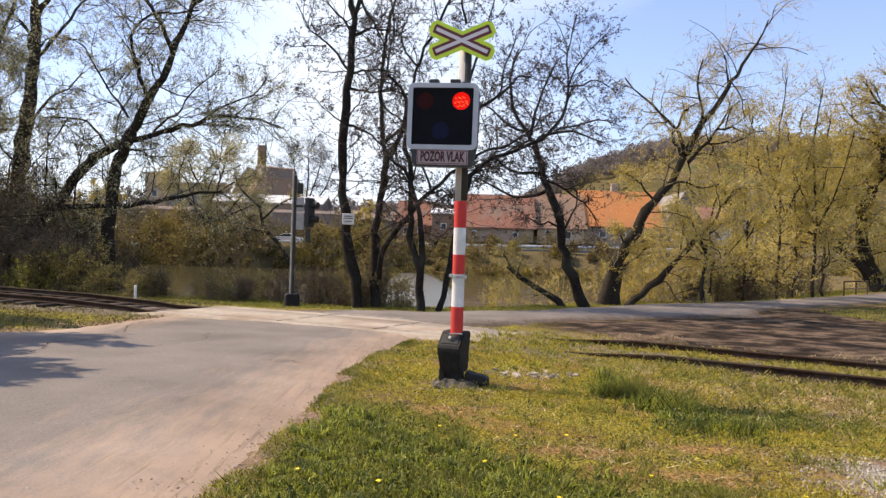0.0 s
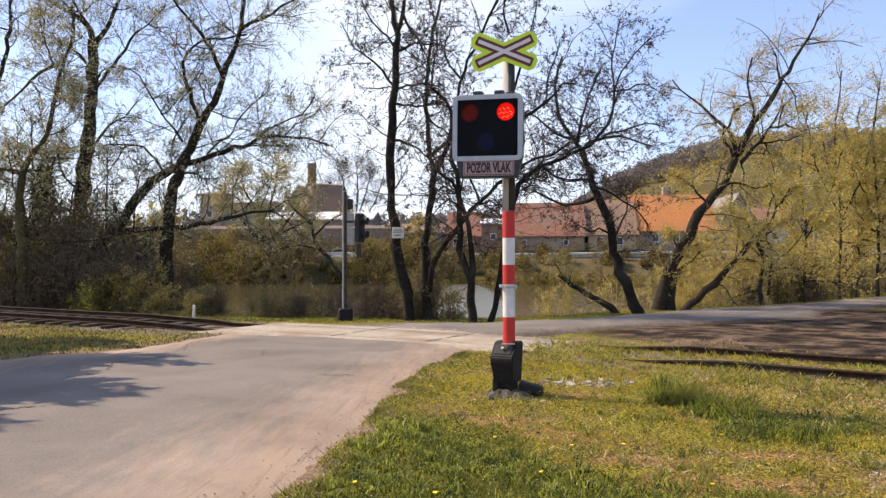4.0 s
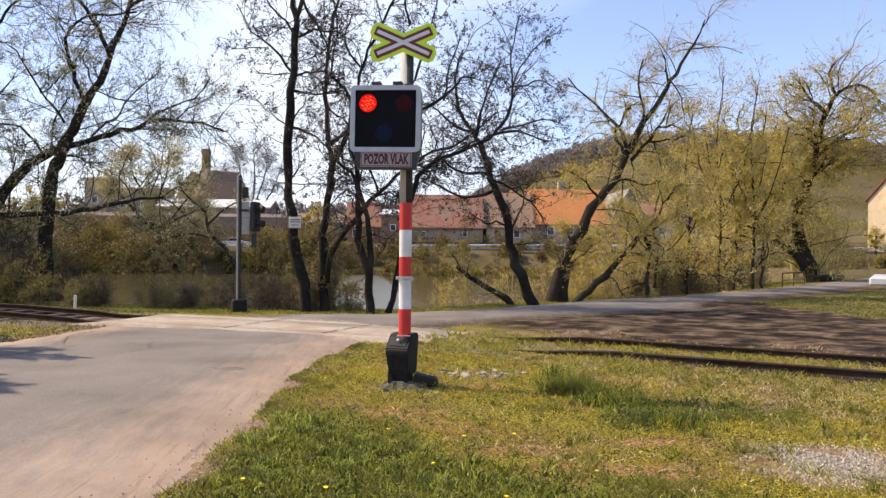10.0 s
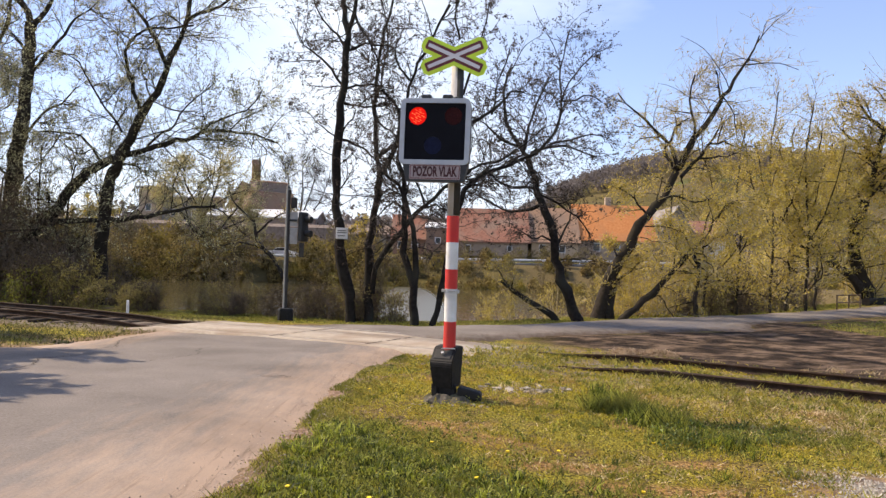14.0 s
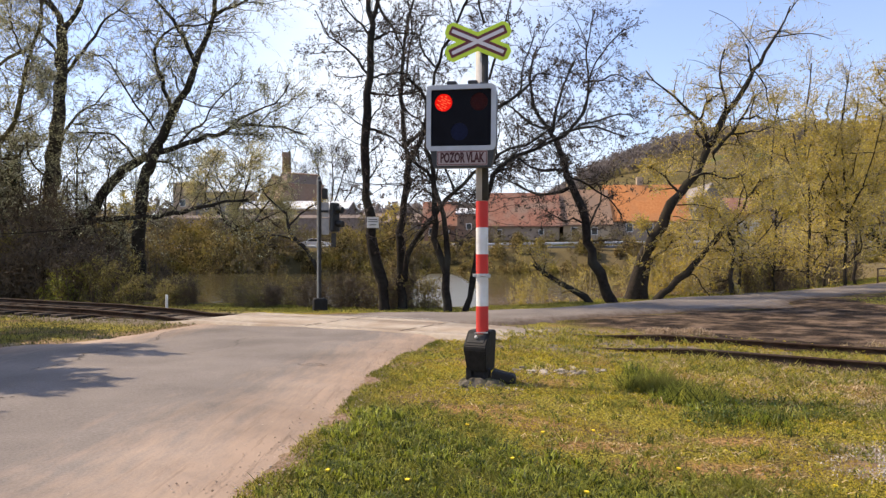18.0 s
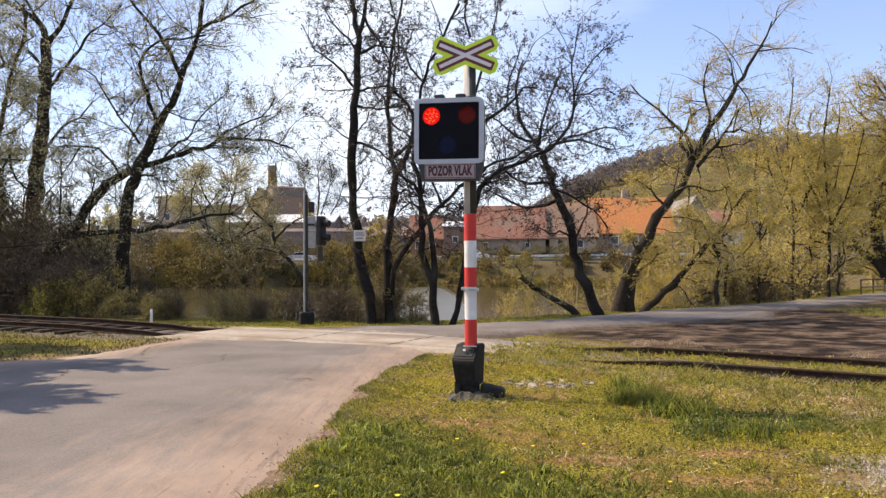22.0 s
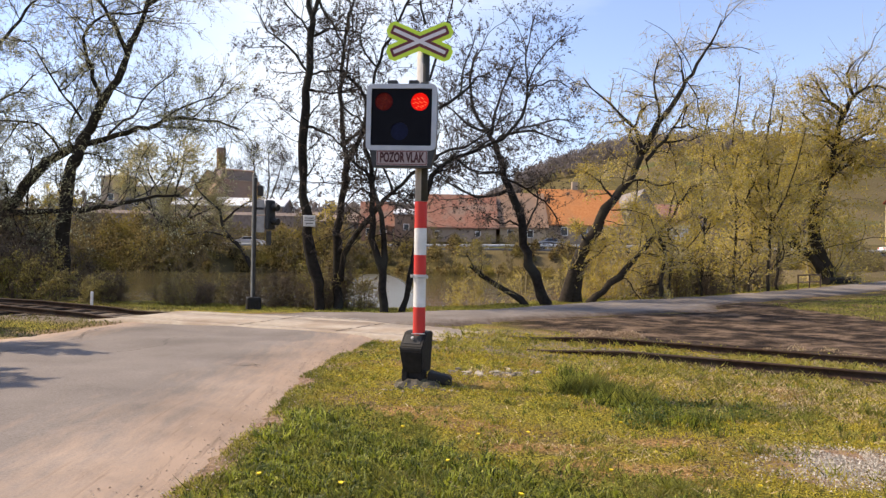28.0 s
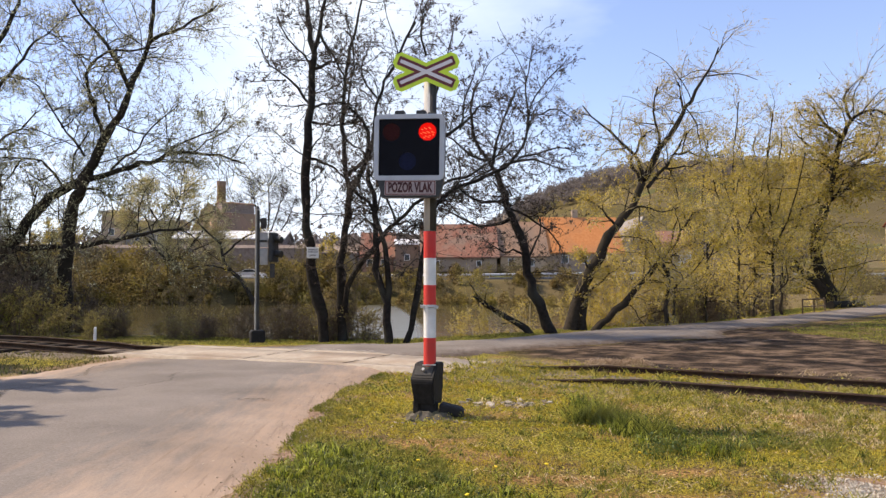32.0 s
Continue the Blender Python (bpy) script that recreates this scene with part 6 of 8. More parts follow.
thicket("shore_thicket", "dense brown and olive bushes along the far shore", np.c_[px, FAR_SHORE + ts.uniform(-1.5, 6.5, len(px))], ph, 1100, 62)
px = ts.uniform(-7, 66, 110)
thicket("shore_growth", "low brown growth at the far water's edge", np.c_[px, FAR_SHORE + ts.uniform(-2.2, 0.6, len(px))], ts.uniform(0.8, 1.7, len(px)), 260, 63)
px = ts.uniform(-6, 44, 46)
thicket("bank_bushes", "olive bushes on the bank below the far road", np.c_[px, ts.uniform(95, 100.5, len(px))], ts.uniform(0.9, 2.2, len(px)), 420, 64)
px = ts.uniform(-36, -14.5, 26)
thicket("bank_thicket", "dark tangled thicket behind the left willows", np.c_[px, np.interp(px, BANK_X, BANK_Y) + ts.uniform(0.2, 3.4, len(px))], ts.uniform(2.6, 5.0, len(px)), 3200, 65, TWIG_BROWN, (0.2, 0.014))

# trees on the far side
LEAF_FAR = surf("budding_leaf", (0.42, 0.36, 0.12, 1), (0.75, 0.66, 0.3, 1), 3, 0.6, 0.0, by="island", through_light=0.45)
FARTREE = dict(limb_sides=6, n1=8, n2=5, n3=4, lift=0.06, twig_len=1.0, fat=3.0)
build_tree("willow", "yellow budding willow on the far bank", [
    ([(-31, 97, 0.5), (-30.6, 97, 3), (-31.2, 97, 6), (-31.6, 97, 10)], 0.35, 0.1), ([(-30.7, 97, 3), (-27.4, 97, 7), (-25.6, 97, 10)], 0.25, 0.08), ([(-31, 97, 4), (-34.6, 97, 8), (-36, 97, 10.5)], 0.25, 0.08), ([(-31.2, 97, 6), (-29.4, 97, 10.5), (-29, 97, 13.6)], 0.2, 0.08), ([(-31.2, 97, 7), (-33.4, 97, 11), (-33.6, 97, 13)], 0.2, 0.08), ([(-30.7, 97, 4), (-26.6, 97, 6), (-24, 97, 7)], 0.2, 0.06),
], 71, BARK, TWIG_YELLOW, LEAF_FAR, leaves=12, leaf_size=(0.11, 0.035), limb_sides=6, n1=12, n2=8, n3=5, lift=0.05, twig_len=1.1, fat=2.5, len1=0.95)
build_tree("tree", "round bare tree behind the works", [
    ([(-27, 140, 3), (-27, 140, 8), (-26.6, 140, 14), (-26.8, 140, 20)], 0.4, 0.1), ([(-27, 140, 7), (-30.5, 140, 12), (-32, 140, 16)], 0.25, 0.1), ([(-27, 140, 7), (-23.6, 140, 12), (-22, 140, 16)], 0.25, 0.1), ([(-26.8, 140, 9), (-29, 140, 15), (-29.6, 140, 18.8)], 0.2, 0.1), ([(-26.8, 140, 9), (-24.8, 140, 15), (-24.2, 140, 18.8)], 0.2, 0.1),
], 72, BARK, BARK, LEAF_PALE, leaves=0, limb_sides=6, n1=12, n2=8, n3=4, lift=0.06, twig_len=1.2, fat=2.6, len1=0.8, cap=0.06)
build_tree("willow", "leaning dark willow over the far water", [
    ([(-19, 91.5, -1.2), (-20.4, 91, 1.5), (-22.4, 91, 3.6), (-23.0, 91, 6.2)], 0.45, 0.2), ([(-21.6, 91, 2.8), (-24.5, 91, 3.4), (-27, 91, 3.0)], 0.2, 0.06), ([(-22.6, 91, 4.6), (-20.4, 91, 6.6), (-18.4, 91, 7.4)], 0.2, 0.06), ([(-23, 91, 6), (-25.4, 91, 8.2), (-26, 91, 9.4)], 0.2, 0.06),
], 73, BARK, TWIG_GREY, LEAF_WILLOW, leaves=3, leaf_size=(0.1, 0.035), **FARTREE)
for k, (x, y, h) in enumerate(((-60, 104, 9), (-52, 110, 8), (-45, 99, 7), (56, 104, 5), (-12, 112, 6), (48, 112, 7), (64.3, 100, 3.2))):
    build_tree("tree", "budding tree by the far road", [([(x, y, 1.5), (x + 0.2, y, 1.5 + h * 0.5), (x, y, 1.5 + h)], 0.22, 0.06), ([(x, y, 1.5 + h * 0.35), (x + h * 0.25, y, 1.5 + h * 0.8)], 0.1, 0.05), ([(x, y, 1.5 + h * 0.35), (x - h * 0.25, y, 1.5 + h * 0.8)], 0.1, 0.05)],
               80 + k, BARK, TWIG_GREY, LEAF_WILLOW, leaves=4, leaf_size=(0.2, 0.06), group="trees by the far road", **FARTREE)

# dark conifer behind the left thicket
fir = thing("conifer", "dark green conifer behind the thicket", "tree", (-19.2, 30.6, -0.9))
V, F = tubes([(np.array([(0, 0, -0.6), (0.05, 0, 3.0), (0, 0, 6.6)]), np.array([0.16, 0.1, 0.02]))], 8)
raw("trunk", V, F, BARK, fir, True)
rs = np.random.RandomState(44)
lines = []
for z in np.arange(0.6, 6.5, 0.22):
    for k in range(7):
        a, L = rs.uniform(0, 6.283), (6.9 - z) * 0.3 * rs.uniform(0.7, 1.1)
        lines.append(shoot(np.array((0, 0, z)), np.array((math.cos(a), math.sin(a), -0.1)), L, 0.02, rs, 5, 0.08, 0.02))
V, F = tubes(lines, 3)
tagged(raw("branch_growth", V, F, BARK, fir), kind="stuff")
pos = np.concatenate([l[0][rs.randint(1, 5, 36)] + rs.normal(size=(36, 3)) * 0.12 for l in lines])
V, F = leaf_quads(pos, rs, 0.16, 0.03, 0.4)
tagged(raw("needles", V, F, CONIFER, fir), kind="stuff")

# ---------------------------------------------------------------- far road, cars
FAR_ROAD = surf("far_asphalt", (0.10, 0.10, 0.10, 1), (0.18, 0.175, 0.17, 1), 2, 0.9, 0.1)
GUARD = surf("galvanised_rail", (0.5, 0.5, 0.5, 1), (0.68, 0.68, 0.67, 1), 2, 0.5, 0.05, metal=0.3)


def far_level(x):
    return float(np.interp(x, (-300, -40, -16, 2, 22, 39, 67, 300), (1.3, 1.5, 1.75, 1.95, 2.2, 2.25, 2.1, 2.1)))


xs = np.linspace(-300, 300, 121)
verts = [(x, y, far_level(x) + z) for x in xs for y, z in ((101.5, -0.5), (101.5, 0.0), (108.5, 0.0), (108.5, -0.5))]
faces = [(4 * i + j, 4 * i + 4 + j, 4 * i + 5 + j, 4 * i + 1 + j) for i in range(120) for j in range(3)]
tagged(raw("far_road", verts, faces, FAR_ROAD), "asphalt road along the far river bank", "road", kind="structure")
guard = thing("guard_rail", "long pale steel guard rail beside the far road", "guard rail")
verts = [(x, 101.7 + y, far_level(x) + z) for x in np.linspace(-70, 80, 76) for y, z in ((0, 0.22), (-0.03, 0.3), (0, 0.38), (-0.03, 0.46), (0, 0.54), (0.05, 0.38))]
faces = [(6 * i + j, 6 * i + 6 + j, 6 * i + 6 + (j + 1) % 6, 6 * i + (j + 1) % 6) for i in range(75) for j in range(6)]
raw("beam", verts, faces, GUARD, guard)
post_me = None
for x in np.arange(-70, 80.1, 4.0):
    if post_me is None:
        ob = part("guard_post", box(bmesh.new(), (0, 0, 0), (0.1, 0.06, 0.9), 0.01), GUARD, guard)
        post_me = ob.data
    else:
        ob = new("guard_post", post_me)
        ob.parent = guard
    ob.location = (x, 101.8, far_level(x) + 0.1)

CAR_WHITE = surf("white_car_paint", (0.7, 0.7, 0.7, 1), (0.78, 0.78, 0.78, 1), 3, 0.25, 0.0)
CAR_GREY = surf("silver_car_paint", (0.32, 0.33, 0.35, 1), (0.4, 0.41, 0.43, 1), 3, 0.25, 0.0, metal=0.4)
CAR_GLASS = surf("dark_car_glass", (0.02, 0.025, 0.03, 1), (0.04, 0.045, 0.05, 1), 3, 0.08, 0.0)
TYRE = surf("tyre_rubber", (0.012, 0.012, 0.012, 1), (0.03, 0.03, 0.03, 1), 20, 0.9, 0.1)
LAMP = surf("lamp_glass", (0.6, 0.6, 0.6, 1), (0.7, 0.7, 0.7, 1), 3, 0.1, 0.0)


def build_car(name, paint, label, at, rz=0.0, kind_at=""):
    car = thing(name, label, "car", at, rz=rz)
    prof = [(-2.1, 0.35), (-2.12, 0.75), (-1.95, 0.95), (-1.45, 1.0), (-0.75, 1.42), (0.35, 1.45), (1.05, 1.0), (1.85, 0.86), (2.1, 0.68), (2.1, 0.35)]
    bm = slab(bmesh.new(), prof, -0.84, 0.84)
    for v in bm.verts:
        if v.co.z > 1.2:
            v.co.y *= 0.78
    bmesh.ops.bevel(bm, geom=list(bm.edges), offset=0.05, segments=2, affect="EDGES")
    body = part("body", bm, paint, car)
    for side in (-1, 1):
        win = [(-1.3, 1.03), (-0.7, 1.36), (0.3, 1.39), (0.9, 1.03)]
        bm = slab(bmesh.new(), win, -0.02, 0.02)
        for v in bm.verts:
            v.co.y = side * (0.852 - (v.co.z - 1.03) * 0.3) + v.co.y
        part("side_window", bm, CAR_GLASS, body)
        for x in (-1.3, 1.3):
            w = new("wheel")
            w.parent = car
            w.location = (x, side * 0.76, 0.31)
            part("tyre", rod(bmesh.new(), (0, -0.1, 0), (0, 0.1, 0), 0.31, seg=20), TYRE, w)
            part("rim", rod(bmesh.new(), (0, -0.105, 0), (0, 0.105, 0), 0.19, seg=14), STEEL, w)
        part("headlight", box(bmesh.new(), (2.06, side * 0.6, 0.68), (0.12, 0.32, 0.14), 0.03), LAMP, car)
        part("tail_light", box(bmesh.new(), (-2.08, side * 0.62, 0.78), (0.1, 0.26, 0.16), 0.03), RED, car)
        part("mirror", box(bmesh.new(), (0.75, side * 0.95, 1.02), (0.12, 0.16, 0.12), 0.03), paint, car)
    for a, b in (((1.06, 1.02), (0.4, 1.43)), ((-1.46, 1.02), (-0.8, 1.4))):
        s = 1 if a[0] > 0 else -1
        bm = slab(bmesh.new(), [(a[0], a[1]), (b[0], b[1]), (b[0] + s * 0.03, b[1] + 0.02), (a[0] + s * 0.03, a[1] + 0.02)], -0.66, 0.66)
        part("windscreen", bm, CAR_GLASS, body)
    return car


car_white = build_car("car", CAR_WHITE, "white saloon car driving along the far road", (-95, 103.2, far_level(-95)))
car_grey = build_car("car", CAR_GREY, "silver hatchback car driving along the far road", (-100, 103.2, far_level(-95)))
build_car("car", CAR_WHITE, "white car parked on the far bank behind bushes", (-22.6, 106.5, far_level(-22) + 0.1))

# ---------------------------------------------------------------- buildings
PLASTER_YEL = surf("cream_plaster", (0.47, 0.34, 0.19, 1), (0.68, 0.53, 0.33, 1), 0.9, 0.9, 0.2, (0.5, 0.4, 0.27, 1), 0.35)
PLASTER_TAN = surf("tan_plaster", (0.42, 0.31, 0.2, 1), (0.55, 0.42, 0.28, 1), 0.8, 0.9, 0.1, (0.36, 0.28, 0.2, 1), 0.2)
PLASTER_BROWN = surf("dirty_brown_plaster", (0.24, 0.18, 0.13, 1), (0.4, 0.31, 0.23, 1), 0.8, 0.9, 0.1, (0.3, 0.24, 0.18, 1), 0.2)
PLASTER_GREY = surf("grey_render", (0.2, 0.19, 0.18, 1), (0.34, 0.32, 0.3, 1), 0.7, 0.9, 0.1, (0.2, 0.17, 0.14, 1), 0.15)
BRICK_BROWN = surf("brown_brick", (0.19, 0.145, 0.115, 1), (0.31, 0.245, 0.20, 1), 2, 0.9, 0.1, (0.24, 0.19, 0.155, 1), 0.2)
BRICK_WORKS = surf("works_brick", (0.2, 0.12, 0.085, 1), (0.32, 0.2, 0.14, 1), 2, 0.9, 0.1, (0.24, 0.17, 0.12, 1), 0.2)
PLASTER_LIGHT = surf("pale_tan_plaster", (0.5, 0.33, 0.22, 1), (0.64, 0.44, 0.31, 1), 0.8, 0.9, 0.1)
TILE_ORANGE = surf("orange_roof_tiles", (0.46, 0.17, 0.055, 1), (0.58, 0.25, 0.09, 1), 3, 0.85, 0.2, (0.42, 0.19, 0.08, 1), 0.3)
TILE_RED = surf("old_red_roof_tiles", (0.2, 0.09, 0.06, 1), (0.34, 0.165, 0.11, 1), 3, 0.85, 0.2, (0.25, 0.165, 0.12, 1), 0.45)
TILE_TAN = surf("bleached_roof_tiles", (0.24, 0.145, 0.09, 1), (0.36, 0.23, 0.15, 1), 3, 0.85, 0.2, (0.25, 0.17, 0.12, 1), 0.3)
TILE_DARK = surf("dark_red_roof", (0.16, 0.045, 0.03, 1), (0.24, 0.08, 0.05, 1), 3, 0.85, 0.2)
SHEET = surf("white_sheet_roof", (0.6, 0.6, 0.6, 1), (0.75, 0.75, 0.74, 1), 0.6, 0.5, 0.05)
WALL_WHITE = surf("white_wall", (0.6, 0.58, 0.54, 1), (0.75, 0.73, 0.7, 1), 0.8, 0.9, 0.1)
PANE = surf("window_glass", (0.02, 0.025, 0.03, 1), (0.05, 0.055, 0.06, 1), 3, 0.1, 0.0)


def house(name, label, x0, x1, y0, y1, z0, eave, ridge, wall, roof, along="x", windows=(), chimneys=(), over=0.4, category="house", hip=0.0):
    """A house with gable or hipped roof; windows as (x, z, w, h) on the side towards the river."""
    h = thing(name, label, category)
    bm = bmesh.new()
    cx, cy = (x0 + x1) / 2, (y0 + y1) / 2
    ends = [(x0, y0), (x1, y0), (x1, y1), (x0, y1)]
    lo = [bm.verts.new((x, y, z0)) for x, y in ends]
    hi = [bm.verts.new((x, y, eave)) for x, y in ends]
    if along == "x":
        r = [bm.verts.new((x0 + hip, cy, ridge - 0.1)), bm.verts.new((x1 - hip, cy, ridge - 0.1))]
        gables = [(hi[0], r[0], hi[3]), (hi[1], hi[2], r[1])]
    else:
        r = [bm.verts.new((cx, y0 + hip, ridge - 0.1)), bm.verts.new((cx, y1 - hip, ridge - 0.1))]
        gables = [(hi[0], hi[1], r[0]), (hi[3], r[1], hi[2])]
    for i in range(4):
        bm.faces.new((lo[i], lo[(i + 1) % 4], hi[(i + 1) % 4], hi[i]))
    for g in gables:
        bm.faces.new(g)
    part("wall", bm, wall, h)
    bm = bmesh.new()
    if along == "x":
        a0, a1, k = x0 - over + hip, x1 + over - hip, over * (ridge - eave) / max(0.1, (y1 - y0) / 2)
        for e, y in ((1, y0 - over), (-1, y1 + over)):
            q = [(x0 - over, y, eave - k), (x1 + over, y, eave - k), (a1, cy, ridge), (a0, cy, ridge)]
            v = [bm.verts.new(p) for p in q] + [bm.verts.new((p[0], p[1], p[2] + 0.18)) for p in q]
            for f in ((0, 1, 2, 3), (7, 6, 5, 4), (0, 4, 5, 1), (1, 5, 6, 2), (2, 6, 7, 3), (3, 7, 4, 0)):
                bm.faces.new([v[i] for i in f])
    else:
        b0, b1, k = y0 - over, y1 + over, over * (ridge - eave) / max(0.1, (x1 - x0) / 2)
        for x in (x0 - over, x1 + over):
            q = [(x, b0, eave - k), (x, b1, eave - k), (cx, b1, ridge), (cx, b0, ridge)]
            v = [bm.verts.new(p) for p in q] + [bm.verts.new((p[0], p[1], p[2] + 0.18)) for p in q]
            for f in ((0, 1, 2, 3), (7, 6, 5, 4), (0, 4, 5, 1), (1, 5, 6, 2), (2, 6, 7, 3), (3, 7, 4, 0)):
                bm.faces.new([v[i] for i in f])
    bmesh.ops.recalc_face_normals(bm, faces=bm.faces)
    top = part("roof", bm, roof, h)
    for x, z, w, hh in windows:
        win = part("window", ring(bmesh.new(), [(x - w / 2, z - hh / 2), (x + w / 2, z - hh / 2), (x + w / 2, z + hh / 2), (x - w / 2, z + hh / 2)],
                                  [(x - w / 2 + 0.1, z - hh / 2 + 0.1), (x + w / 2 - 0.1, z - hh / 2 + 0.1), (x + w / 2 - 0.1, z + hh / 2 - 0.1), (x - w / 2 + 0.1, z + hh / 2 - 0.1)], y0 - 0.06, y0 + 0.02), WALL_WHITE, h)
        part("pane", box(bmesh.new(), (x, y0 - 0.01, z), (w - 0.18, 0.04, hh - 0.18)), PANE, win)
    for x, y, zz, s in chimneys:
        part("chimney", box(bmesh.new(), (x, y, zz), (s, s, 2.0), 0.04), PLASTER_TAN, top)
    return h


house("farmhouse", "long house with a bright orange tiled roof", 20.2, 31.8, 116, 126, 3, 6.2, 11.6, PLASTER_BROWN, TILE_ORANGE, windows=[(x, 4.9, 1.1, 1.3) for x in (23, 26, 29)], chimneys=[(25.6, 121.4, 12.0, 0.9)])
house("farmhouse", "long low house with an old red tiled roof", 1.2, 12.3, 114, 124, 3, 5.4, 10.3, PLASTER_BROWN, TILE_RED, windows=[(x, 4.2, 0.8, 0.9) for x in (3.4, 9.6)])
house("farmhouse", "low house with a bleached tile roof", 13.0, 20.0, 115, 125, 3, 5.6, 10.8, PLASTER_TAN, TILE_TAN, windows=[(x, 4.4, 1.0, 1.2) for x in (14.6, 17.6)], chimneys=[(14.4, 120.2, 11.0, 0.7)])
house("barn", "grey barn gable beside the orange roof", 32.6, 39, 118, 130, 3, 6.4, 11.6, PLASTER_GREY, PLASTER_GREY, along="y")
house("house", "small house with a red tiled roof", -8.2, -3.4, 119, 126, 3, 5.6, 9.2, BRICK_WORKS, TILE_RED, windows=[(-7, 4.4, 1.0, 1.2), (-4.8, 4.4, 1.0, 1.2)])
house("shed", "low shed with a pale metal roof between the houses", -3.0, 0.6, 117, 121, 3, 7.2, 7.9, BRICK_WORKS, SHEET, windows=[(-1.2, 5.2, 0.9, 1.0)], over=0.2)
house("house", "white house half hidden by trees", 38.6, 47, 128, 136, 3, 7.2, 10.2, WALL_WHITE, TILE_RED, windows=[(41, 5.5, 1.1, 1.3), (44.5, 5.5, 1.1, 1.3)])
cream = house("house", "cream house gable with a red tiled roof", 0, 11.9, 0, 17, 1.6, 10.0, 16.1, PLASTER_YEL, TILE_DARK, along="y", windows=[(4.25, 4.3, 2.0, 1.0)], over=0.3)
cream.matrix_world = pose(71.1, 112.5, 0, 0, 0, -65)
part("sign_panel", box(bmesh.new(), (7.0, -0.05, 4.2), (0.85, 0.05, 1.0), 0.02), WALL_WHITE, cream, "white panel")
part("wall_lamp", box(bmesh.new(), (5.75, -0.12, 4.5), (0.4, 0.2, 0.6), 0.06), BLACK, cream)
bm = rod(bmesh.new(), (6.9, -0.05, 5.0), (7.1, -0.05, 13.2), 0.05, seg=6)
rod(bm, (7.1, -0.05, 13.2), (7.9, -0.15, 13.3), 0.06, seg=6)
rod(bm, (7.9, -0.15, 13.3), (8.6, -0.1, 12.0), 0.06, seg=6)
part("cable_pipe", bm, BRICK_WORKS, cream, "rusty pipe up the gable")
house("warehouse", "long low shed with a white metal roof", -38.2, -21, 122, 132, 3, 8.3, 9.7, BRICK_BROWN, SHEET, windows=[(x, 5.2, 1.6, 1.0) for x in (-35, -31, -27, -23)], category="building")
house("factory_building", "tan works gable with a steep roof", -38.4, -33.4, 133, 141, 3, 10.6, 14.9, PLASTER_LIGHT, BRICK_WORKS, along="y", category="building", windows=[(-36.8, 9.8, 0.9, 1.2), (-35, 9.8, 0.9, 1.2)], over=0.2)
works = house("factory_building", "brown works building with one wall in the sun", 0, 7.6, 0, 4.6, 3, 12.9, 13.2, BRICK_WORKS, BRICK_WORKS, category="building", over=0.15)
# panel over the left wall; the sun on it is in its paler colour
part("side_wall", box(bmesh.new(), (-0.04, 2.3, 7.9), (0.08, 4.5, 9.7)), PLASTER_LIGHT, works, "side wall in a paler colour for the sun on it")
works.matrix_world = pose(-32.9, 128.5, 0, 0, 0, 37)
loft = house("factory_building", "upper storey of the brick works", 1.4, 7.2, 1.6, 4.4, 13, 14.8, 15.1, BRICK_BROWN, BRICK_WORKS, category="building", over=0.1)
loft.matrix_world = pose(-32.9, 128.5, 0, 0, 0, 37)
house("factory_building", "grey tower block of the works", -50.6, -47.2, 125, 132, 3, 12.7, 13.2, PLASTER_TAN, PLASTER_GREY, category="building", windows=[(-49, 9.5, 1.0, 1.2)])
house("factory_building", "pale flat-roofed works hall", -47.1, -39.6, 126, 136, 3, 11.4, 12.0, PLASTER_GREY, SHEET, category="building", windows=[(-45, 8.8, 1.4, 1.2), (-41.5, 8.8, 1.4, 1.2)])
house("wall", "long dark brick yard wall behind the bushes", -56, -16.6, 119.4, 120.4, 2.5, 6.6, 7.0, BRICK_BROWN, BRICK_BROWN, category="wall", over=0.1)
house("house", "dark low house roofs among the bushes", -19, -9.4, 120.6, 128, 3, 6.0, 7.4, PLASTER_GREY, BRICK_BROWN, windows=[(-16, 4.6, 1.0, 1.1), (-12, 4.6, 1.0, 1.1)])
stack = thing("chimney_stack", "round brick chimney stack of the works", "chimney")
part("shaft", rod(bmesh.new(), (-33.9, 135, 3), (-34.0, 135, 18.6), 1.0, 0.75, 16), surf("ivy_grown_brick", (0.10, 0.075, 0.025, 1), (0.22, 0.16, 0.055, 1), 1.5, 0.9, 0.2, (0.26, 0.17, 0.11, 1), 0.4), stack)
part("crown", rod(bmesh.new(), (-34.0, 135, 18.3), (-34.0, 135, 19.1), 0.85, 0.8, 16), BRICK_WORKS, stack)

# ---------------------------------------------------------------- woods on the hill
def far_woods(name, label, places, h, material, seed, per=32):
    rng = np.random.RandomState(seed)
    n = len(places)
    c = np.repeat(np.c_[places, terrain(places[:, 0], places[:, 1])], per, 0)
    hh = np.repeat(h * rng.uniform(0.65, 1.2, n), per)
    d = rng.normal(size=(n * per, 3))
    d /= np.linalg.norm(d, axis=1)[:, None]
    d *= rng.uniform(0.3, 1, (n * per, 1))
    p = c + np.c_[d[:, 0] * hh * 0.36, d[:, 1] * hh * 0.36, hh * (0.55 + 0.45 * d[:, 2])]
    V, F = leaf_quads(p, rng, h * 0.15, h * 0.05)
    return tagged(raw(name, V, F, material), label, "woods", kind="stuff")


BROWN_WOOD = surf("bare_woods", (0.16, 0.138, 0.125, 1), (0.21, 0.18, 0.165, 1), 0.1, 0.95, 0.0, by="island", through_light=0.5)
